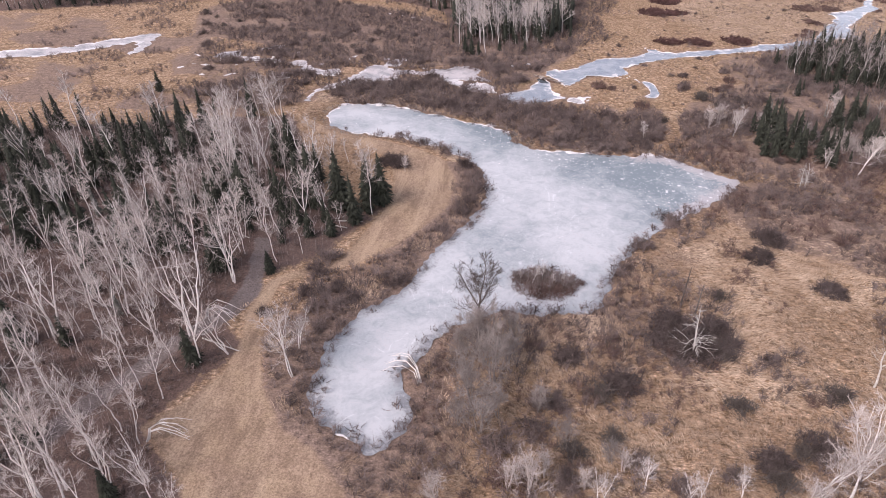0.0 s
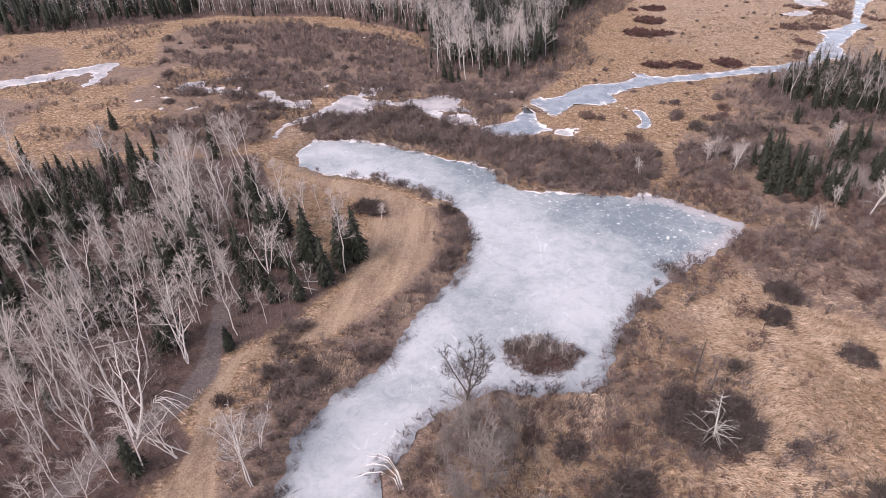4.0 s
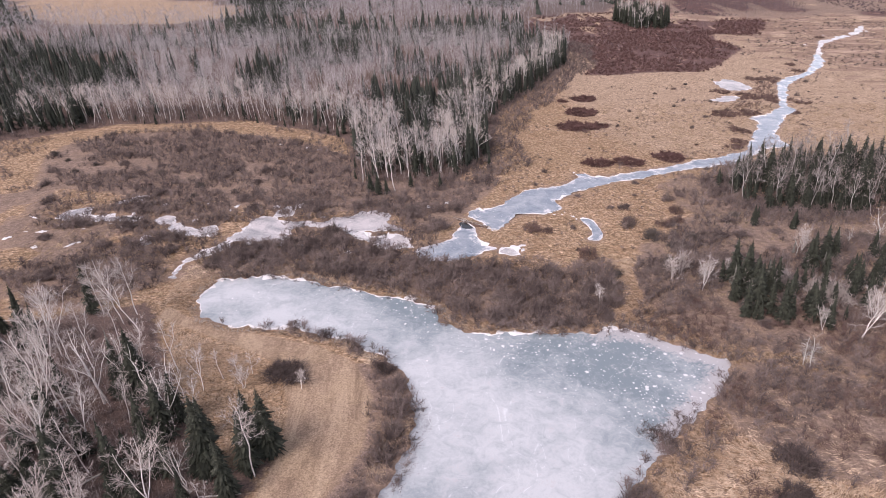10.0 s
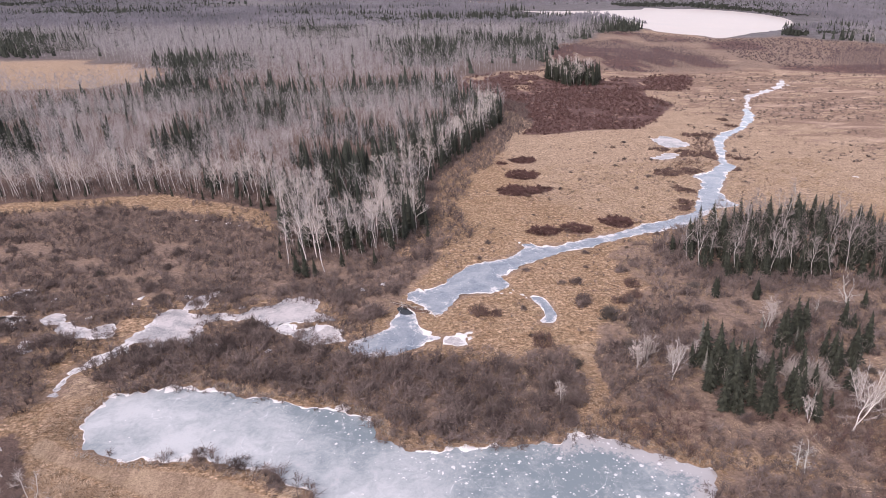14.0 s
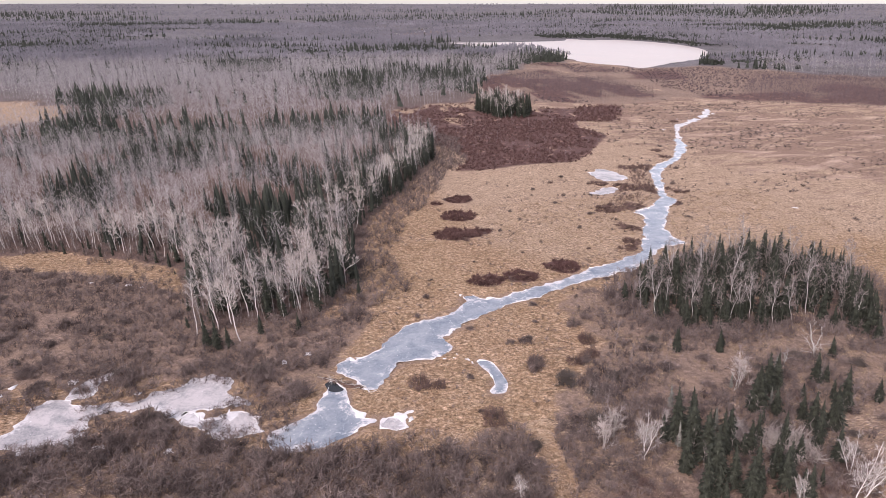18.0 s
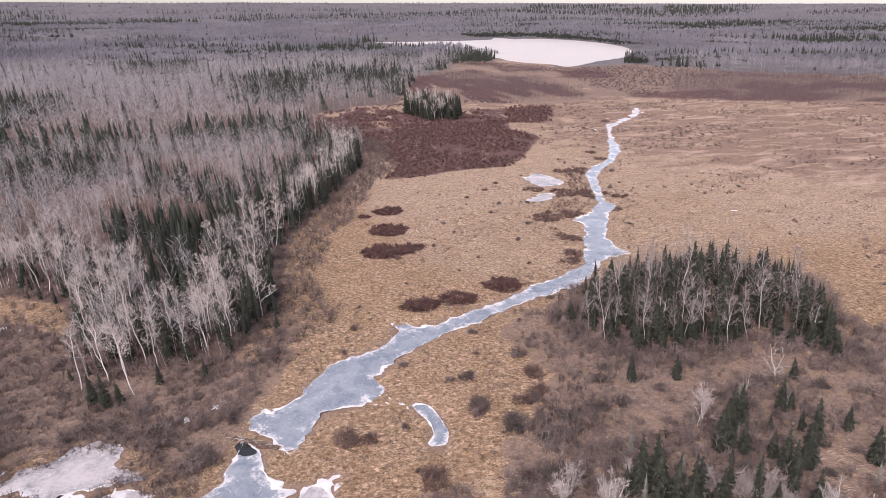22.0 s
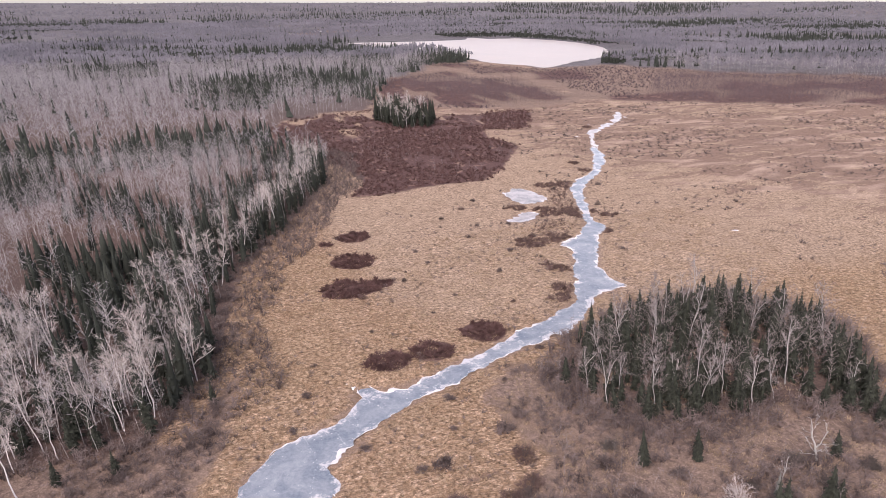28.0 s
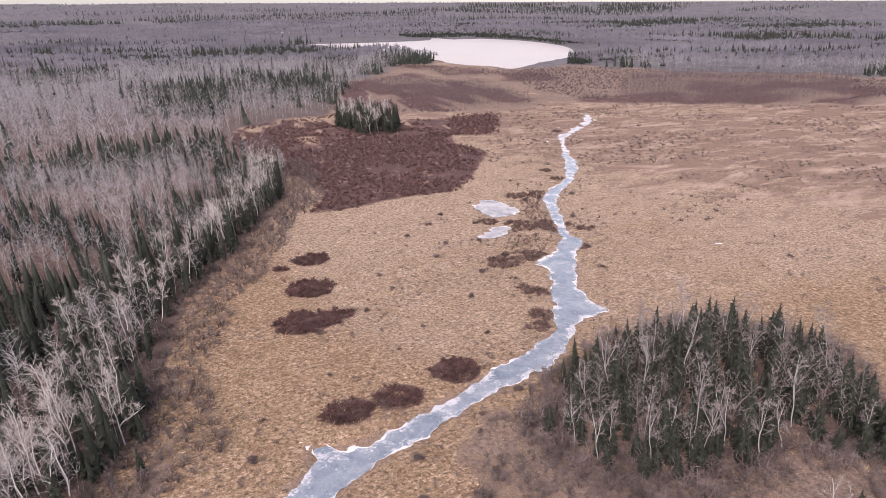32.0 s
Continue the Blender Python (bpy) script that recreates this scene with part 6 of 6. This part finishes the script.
    keep = (away(WOOD_L, x, y, 4) < -0.5) & (fbm(x, y, 12, 54, 3) > 0.42) & (away(TRACK, x, y, 4) > 0.8)
    scatter("saplings", MIDALL, x[keep], y[keep], r, (0.28, 0.66), M_SAPLING, "thin leafless saplings between the birches", "undergrowth")
    x, y, r = lattice(45, 165, 160, 262, 3.0, 80)
    keep = ((away(THICKETS[4], x, y, 4) < 0) | (away(WOOD_R, x, y, 6) < 4)) & (fbm(x, y, 12, 55, 3) > 0.42) & (shore(x, y, 3) > 2)
    scatter("grove_saplings", MIDALL, x[keep], y[keep], r, (0.15, 0.5), M_SAPLING, "thin leafless saplings round the grove", "undergrowth")


undergrowth()
for n, (px, py, rr) in enumerate(PATCHES):
    r = np.random.default_rng(400 + n)
    q = int(rr * rr * 2.2) + 6
    a, d = r.uniform(0, 6.28, q), np.sqrt(r.uniform(0, 1, q)) * rr
    dry = shore(px + np.cos(a) * d * 1.15, py + np.sin(a) * d, 4) > 0.6
    a, d = a[dry], d[dry]
    scatter("leatherleaf_patch", CUSHIONS, px + np.cos(a) * d * 1.15, py + np.sin(a) * d, r, (0.7, 1.3), M_RED if n < 9 else M_REDTWIG, "round dark red leatherleaf patch in tan marsh" if n < 9 else "low brown shrubs beside the river", "heath")

# ================= single things =================
def ground_at(x, y):
    return float(lift(np.array([x]), np.array([y]))[0])


def bush(name, x, y, wide, tall, n, material, label, seed, flat=1.0):
    """A round bush: stems, with a few thicker ones standing out."""
    r = np.random.default_rng(seed)
    base = tagged(new(name), label, "shrub")
    base.location = (x, y, ground_at(x, y))
    a, d = r.uniform(0, 6.28, n), r.uniform(0, 1, n) ** 0.6 * wide * 0.95
    at = np.stack([np.cos(a) * d, np.sin(a) * d * flat, np.zeros(n)], 1)
    size = tall / 1.9 * (1.15 - 0.6 * d / wide) * r.uniform(0.55, 1.1, n)
    v, f = sown(SHRUBS[seed % 5], at, r.uniform(0, 6.28, n), min(1.2, wide / 2.2) * r.uniform(0.6, 1.25, n), size)
    tagged(part("twig_mass", np_mesh("twig_mass", v, f, material), base), kind="stuff")
    for k in range(5):
        q, out = r.uniform(0, 6.28), r.uniform(0.2, 0.7) * wide
        stem = tube([(0.3 * math.cos(q), 0.3 * math.sin(q), -0.1), (out * 0.5 * math.cos(q), out * 0.5 * math.sin(q) * flat, tall * 0.55), (out * math.cos(q), out * math.sin(q) * flat, tall * r.uniform(0.9, 1.15))], [0.05, 0.035, 0.012], 4)
        part("stem", np_mesh("stem", *stem, M_ALDER), base)
    return base


bush("island_bush", 6.0, 102.2, 3.6, 4.4, 26, M_SAPLING, "grey leafless bush on the small pond island", 34)
bush("island_bush", 10.4, 102.2, 2.8, 4.2, 20, M_SAPLING, "grey leafless bush on the small pond island", 35)
bush("island_bush", 5.2, 101.5, 3.8, 2.6, 44, M_REDTWIG, "reddish leafless bush on the small pond island", 1)
bush("island_bush", 9.8, 101.0, 3.6, 2.4, 42, M_REDTWIG, "reddish leafless bush on the small pond island", 2)
bush("island_bush", 7.6, 99.6, 3.2, 2.6, 36, M_REDTWIG, "reddish leafless bush on the small pond island", 31)
bush("island_bush", 3.4, 102.8, 2.4, 3.0, 26, M_SHRUB, "brown leafless bush on the small pond island", 32)
bush("island_bush", 12.0, 102.4, 2.4, 2.8, 26, M_REDTWIG, "reddish leafless bush on the small pond island", 33)
bush("island_bush", 7.4, 103.2, 3.4, 3.8, 36, M_SHRUB, "taller brown leafless bush on the small pond island", 3)
bush("round_bush", -29.3, 146.7, 3.5, 2.9, 70, M_DARKBUSH, "dense round brown bush on the short grass", 4)
for k, (x, y, w, h) in enumerate([(-40.9, 86.3, 1.5, 2.2), (31.3, 88.5, 3.6, 3.4), (59.5, 106.1, 3.0, 1.8), (18.9, 76.5, 3.0, 2.4), (10.5, 82.3, 2.4, 2.2), (52.9, 122.4, 3.6, 3.2), (35.0, 91.8, 3.4, 2.6), (28.1, 92.4, 3.4, 2.8), (48.9, 115.7, 3.0, 2.6), (33.7, 129.9, 2.6, 2.0), (26.5, 87.5, 2.8, 2.2), (45, 68, 3, 2.6), (38, 64, 2.8, 2.2), (30.2, 85.4, 3.2, 2.6), (33.6, 86.2, 3.4, 2.6), (36.8, 87.6, 3.0, 2.2), (29.4, 90.2, 3.0, 3.0)]):
    bush("marsh_bush", x, y, w, h, int(14 + 4.2 * w * w), M_DARKBUSH, "dark brown leafless bush in the tan sedge", 5 + k)


bush("pale_bush", 84.0, 171.5, 5.2, 5.2, 66, M_TWIG, "very broad pale grey leafless bush with arching stems", 24)
bush("pale_bush", 77.5, 176.5, 2.6, 4.2, 26, M_SAPLING, "pale grey-brown leafless bush among spruces", 25)
for k, (x, y, w, h) in enumerate([(-9.5, 131, 2.2, 3.2), (-8.6, 137, 2.4, 3.4), (-9.4, 143, 2.2, 3.0), (-11.5, 148, 2.0, 2.6), (-10.6, 126, 2.0, 2.8), (-13.6, 118, 1.8, 2.4), (-17.5, 155, 1.6, 2.0), (-24, 160, 1.6, 1.8), (-31, 163.5, 1.4, 1.6), (-20.5, 99, 2.4, 2.6), (-27, 93, 2.2, 2.4), (-31, 84, 1.8, 2.4), (27, 117, 2.2, 2.6), (22, 108, 2.0, 2.4), (34, 126, 2.0, 2.4)]):
    bush("shore_alder", x, y, w, h, int(8 + 2.8 * w * w), M_SHRUB, "dark leafless alder bush leaning over the ice edge", 40 + k)


def bush_kind(seed, material, label, wide=2.0, tall=2.4):
    b = bush("willow_bush", 0, 0, wide, tall, 22, material, label, seed)
    b.location = (0, 0, 0)
    return b


WILLOWS = [bush_kind(60 + k, M_SHRUB, "rounded brown leafless willow bush", (2.0, 2.3, 1.7)[k], (2.4, 2.1, 2.8)[k]) for k in range(3)]
DARK_WILLOWS = [bush_kind(70 + k, (M_ALDER, M_REDTWIG)[k], ("dark grey-brown leafless alder bush", "reddish-brown leafless bush in the marsh")[k]) for k in range(2)]
NEAR_BUSH_AT = [(10.9, 81.7), (19.6, 75.6), (27.4, 86.4), (34.5, 87.5), (47.2, 77.1), (35.6, 74), (17.6, 85.4), (43.1, 84.9), (38.7, 101.3), (68.1, 124.2), (14.3, 73.8), (5.9, 71.1), (5.6, 84.2), (28.6, 82.4), (33.2, 82.6), (36, 85)]
TRACK_BUSH_AT = [(-32.8, 93.3), (-34.5, 103.9), (-27.3, 92.1), (-35.4, 92.4), (-30.6, 95.4), (-34.7, 98.6), (-29, 90), (-33, 89), (-36.2, 101)]
EAST_BUSH_AT = [(28.4, 205.9), (24.3, 207), (52.2, 219.8), (50.7, 209.6), (59.2, 208.2), (63.6, 210), (35.9, 191.7), (36, 185.5), (40.3, 182.3), (54.6, 183.1), (49.5, 183.4), (53.2, 169.6), (89.4, 192.4), (54.9, 202.8), (65.4, 160.8), (66, 225), (66, 216.8), (61.8, 208.1), (53.7, 200.7), (50.2, 208.1), (72, 202), (67.4, 200.9), (59.8, 195.2), (54, 186.8), (82.4, 193.4), (100.2, 193.1), (97.8, 185.8)]
STREAM_BUSH_AT = [(-112.3, 229.8), (-101.3, 205), (-98.3, 214.5), (-95.2, 212.7), (-83.5, 211), (-83.2, 224.5), (-67.4, 203.5), (-71.9, 203.6), (-77.1, 199.4), (-66.7, 197.2), (-43.3, 220.7), (-84, 199.7), (-85.6, 190.2), (-90.7, 184.1), (-75.8, 183.4), (-47.5, 193.7), (-31.6, 198.7), (-25.3, 202.9), (-15.9, 223.3), (-6.3, 217.2), (-0.5, 209.5), (-34, 222), (-52, 222), (-28, 205)]
for q, (kinds, at, lo, hi, group) in enumerate([(DARK_WILLOWS + WILLOWS, NEAR_BUSH_AT, 0.6, 1.15, "bushes in the near marsh"), (WILLOWS, TRACK_BUSH_AT, 0.7, 1.2, "bushes beside the grassy track"), (WILLOWS + DARK_WILLOWS, EAST_BUSH_AT, 0.7, 1.3, "bushes in the eastern thicket"), (WILLOWS, STREAM_BUSH_AT, 0.8, 1.5, "bushes along the icy stream")]):
    grow(kinds, np.array(at), lo, hi, group, 1.0, 90 + q)
grow(DARK_WILLOWS + WILLOWS, np.array([(6.0, 66.2), (10.7, 62.8), (16.7, 66.5), (0.6, 62.0), (19.7, 61.6), (24.5, 59.0), (9.8, 57.6), (2.7, 57.6), (32.1, 61.4), (42.7, 66.4), (50.9, 78.6), (37.7, 60.7), (15.3, 74.5), (8.5, 71.4)]), 0.8, 1.35, "bushes in the near marsh", 1.0, 102)
grow(WILLOWS, inside(THICKETS[1], 40, 4.0, 94), 0.9, 1.6, "bushes of the pond thicket", 2.0, 95)
grow(WILLOWS + DARK_WILLOWS[:1], inside(THICKETS[4], 60, 4.5, 98), 0.45, 1.0, "bushes in the eastern thicket", 2.0, 99)
grow(WILLOWS + DARK_WILLOWS[:1], inside(THICKETS[0], 60, 6.0, 100), 0.5, 1.0, "bushes of the western thicket", 2.0, 101)
grow(WILLOWS + DARK_WILLOWS[1:], inside([(20, 175), (80, 240), (150, 300), (190, 380), (120, 380), (60, 300), (30, 250)], 45, 9.0, 96, lambda x, y: (shore(x, y, 6) > 1.5) * 1.0), 0.25, 0.6, "low bushes beside the river", 1.0, 97)


def isle():
    """The island's own low bank."""
    bm = bmesh.new()
    rings = []
    for q, (k, z) in enumerate([(1.0, -0.1), (0.88, 0.28), (0.5, 0.5)]):
        rings.append([bm.verts.new((7.5 + 5.0 * k * math.cos(a) * (1 + 0.12 * math.sin(3 * a + 1)), 101.9 + 2.7 * k * math.sin(a) * (1 + 0.1 * math.cos(2 * a)), z)) for a in np.linspace(0, 2 * math.pi, 40, endpoint=False)])
    for lo, hi in zip(rings, rings[1:]):
        for i in range(40):
            bm.faces.new((lo[i], lo[(i + 1) % 40], hi[(i + 1) % 40], hi[i]))
    bm.faces.new(rings[-1])
    me = bpy.data.meshes.new("island_ground")
    bm.to_mesh(me)
    bm.free()
    me.materials.append(M_ISLE)
    tagged(new("island_ground", me), "low brown earth bank of the pond island", "island", kind="structure")


M_ISLE = plant("island_litter", (0.075, 0.045, 0.038), (0.18, 0.115, 0.09), 0.9, 0.9, 0.1)
isle()


def bent_birch(x, y, turn, reach, label, seed):
    """A young birch bowed right over, its tops near the ground."""
    r = np.random.default_rng(seed)
    base = tagged(new("bent_birch"), label, "tree")
    base.matrix_basis = pose(x, y, ground_at(x, y), 0, 0, turn)
    for k in range(5):
        side, h = (k - 2) * 0.5 + r.normal() * 0.15, reach * r.uniform(0.42, 0.62)
        line = [(0.1 * k, side * 0.2, -0.2), (reach * 0.16, side * 0.4, h * 0.7), (reach * 0.42, side * 0.9, h), (reach * 0.72, side * 1.5, h * 0.75), (reach * r.uniform(0.9, 1.08), side * 2.0, h * r.uniform(0.2, 0.4))]
        stem = [tube(line, [0.10, 0.085, 0.07, 0.05, 0.02], 5)]
        for _ in range(7):
            q = r.uniform(1.5, 4)
            p = np.array([np.interp(q, range(5), [c[i] for c in line]) for i in range(3)])
            stem.append(tube([p, p + np.array([r.uniform(0.4, 1.0), r.normal() * 0.4, -r.uniform(0.0, 0.6)])], [0.025, 0.008], 3))
        part("stem", np_mesh("stem", *joined(stem), M_BIRCH), base)


bent_birch(-11.7, 73.7, 155, 6.5, "white birch stems bowed over the pond ice", 1)
bent_birch(-50.8, 84.1, -8, 6.0, "white birch stems bowed over towards the track", 2)
bent_birch(-48, 57.5, 15, 6.0, "white birch stems leaning over the short grass", 3)


def fallen_log(a, b, thick, label, seed, stubs=3):
    r = np.random.default_rng(seed)
    (ax, ay), (bx, by) = a, b
    za, zb = ground_at(ax, ay) + thick, ground_at(bx, by) + thick
    line = [(ax, ay, za), ((ax + bx) / 2 + r.normal() * 0.1, (ay + by) / 2 + r.normal() * 0.1, (za + zb) / 2 + 0.06), (bx, by, zb)]
    base = tagged(new("fallen_log"), label, "log", "fallen logs")
    part("stem", np_mesh("stem", *tube(line, [thick, thick * 0.85, thick * 0.6], 7), M_DEAD), base)
    for k in range(stubs):
        q = np.array(line[0]) + (np.array(line[2]) - np.array(line[0])) * r.uniform(0.3, 0.95)
        part("branch", np_mesh("branch", *tube([q, q + np.array([r.normal() * 0.8, r.normal() * 0.8, r.uniform(0.3, 1.2)])], [0.05, 0.012], 4), M_DEAD), base)


for k, (a, b) in enumerate([((-36.8, 118.3), (-30.9, 118.9)), ((-38.5, 116.6), (-33.6, 115.9)), ((-48.9, 78.6), (-41.8, 76.5)), ((-58, 112), (-52, 109)), ((-66, 96), (-60, 99)), ((-70, 70), (-64, 66)), ((-55, 121), (-50, 126)), ((-12, 262), (-9, 257))]):
    fallen_log(a, b, 0.14, "fallen bleached trunk with broken branches on the ground", k)


def plank_frame(x, y, turn):
    """Old planks laid out in the wood."""
    base = tagged(new("plank_frame"), "old weathered plank frame lying in the wood", "planks")
    base.matrix_basis = pose(x, y, ground_at(x, y) + 0.12, 0, 0, turn)
    for px, py, lx, ly in [(0, 1.1, 3.2, 0.5), (0, -1.1, 2.4, 0.45), (-1.3, 0, 0.45, 2.0), (1.5, 0.2, 0.4, 2.2), (0.2, 0.0, 0.5, 1.7)]:
        bm = bmesh.new()
        bmesh.ops.create_cube(bm, size=1.0)
        bmesh.ops.scale(bm, vec=(lx, ly, 0.12), verts=bm.verts)
        bmesh.ops.translate(bm, vec=(px, py, 0.02 * px), verts=bm.verts)
        bmesh.ops.bevel(bm, geom=bm.edges[:], offset=0.02, segments=1, affect="EDGES")
        me = bpy.data.meshes.new("plank")
        bm.to_mesh(me)
        bm.free()
        me.materials.append(M_DEAD)
        part("plank", me, base)


plank_frame(-66.4, 140.0, 25)


def beaver_dam():
    """A low wall of sticks and mud between the river and the pool."""
    r = np.random.default_rng(9)
    base = tagged(new("beaver_dam"), "low beaver dam of grey sticks and mud", "dam")
    mound = []
    for k in range(12):
        t = k / 11
        c = np.array([4.8 + 8.2 * t, 214.6 - 5.6 * t + 0.5 * math.sin(t * 7)])
        mound.append((c[0], c[1], 0.0))
    v, f = tube(mound, [0.5 + 0.18 * math.sin(k * 2.1) for k in range(12)], 7)
    part("mud_core", np_mesh("mud_core", v, f, M_ISLE), base)
    for k in range(46):
        t = r.uniform(0, 1)
        c = np.array([4.8 + 8.2 * t, 214.6 - 5.6 * t, r.uniform(0.25, 0.6)])
        d = np.array([r.normal() * 0.9, r.normal() * 0.9, r.uniform(-0.35, 0.3)])
        part("stick", np_mesh("stick", *tube([c - d, c + d], [0.045, 0.025], 4), M_DEAD if k % 3 else M_ALDER), base)


beaver_dam()
sheet("open_water", ragged(spline([(5.0, 213.6), (6.6, 213.2), (8.4, 211.2), (8.6, 209.4), (6.8, 209.2), (5.4, 210.8)], 0.3), 0.3, 3), 0.05, M_WATER, "small dark patch of open water below the dam", "water", 0.2)


def far_house(x, y, turn, long, walls, label):
    """A small farm house: walls with windows and a door under a gable roof."""
    z = ground_at(x, y)
    base = tagged(new("farm_house"), label, "house", "far houses")
    base.matrix_basis = pose(x, y, z, 0, 0, turn)

    def block(name, lx, ly, lz, px, py, pz, material, parent, wedge=False):
        bm = bmesh.new()
        bmesh.ops.create_cube(bm, size=1.0)
        bmesh.ops.scale(bm, vec=(lx, ly, lz), verts=bm.verts)
        if wedge:
            for v in bm.verts:
                if v.co.z > 0:
                    v.co.y = 0.0
            bmesh.ops.remove_doubles(bm, verts=bm.verts[:], dist=0.001)
        bmesh.ops.translate(bm, vec=(px, py, pz), verts=bm.verts)
        me = bpy.data.meshes.new(name)
        bm.to_mesh(me)
        bm.free()
        me.materials.append(material)
        return part(name, me, parent)

    block("wall", long, 8, 4.5, 0, 0, 2.2, walls, base)
    block("roof", long + 1, 9.4, 3.0, 0, 0, 6.0, M_SPRUCEBARK, base, True)
    for k in (-1, 0, 1):
        block("window", 1.4, 0.2, 1.4, k * long * 0.3 + 1.0, -4.05, 2.6, M_WATER, base)
    block("door", 1.1, 0.2, 2.1, -long * 0.42, -4.06, 1.0, M_SPRUCEBARK, base)


far_house(376, 2010, 15, 22, M_SNOW, "white farm house far off at the wood's edge")
far_house(287, 1850, -10, 14, M_DEAD, "grey shed far off in a clearing")
far_house(395, 2055, 5, 12, M_SNOW, "small white outbuilding far off in a clearing")


for src in BIRCHES + CLUMPS + SPRUCES + ALDERS + SNAGS + BROAD + PALE + GREYS + FULL + STAND_SPRUCES:
    if src.name not in used:
        for o in (*src.children_recursive, src):
            bpy.data.objects.remove(o)
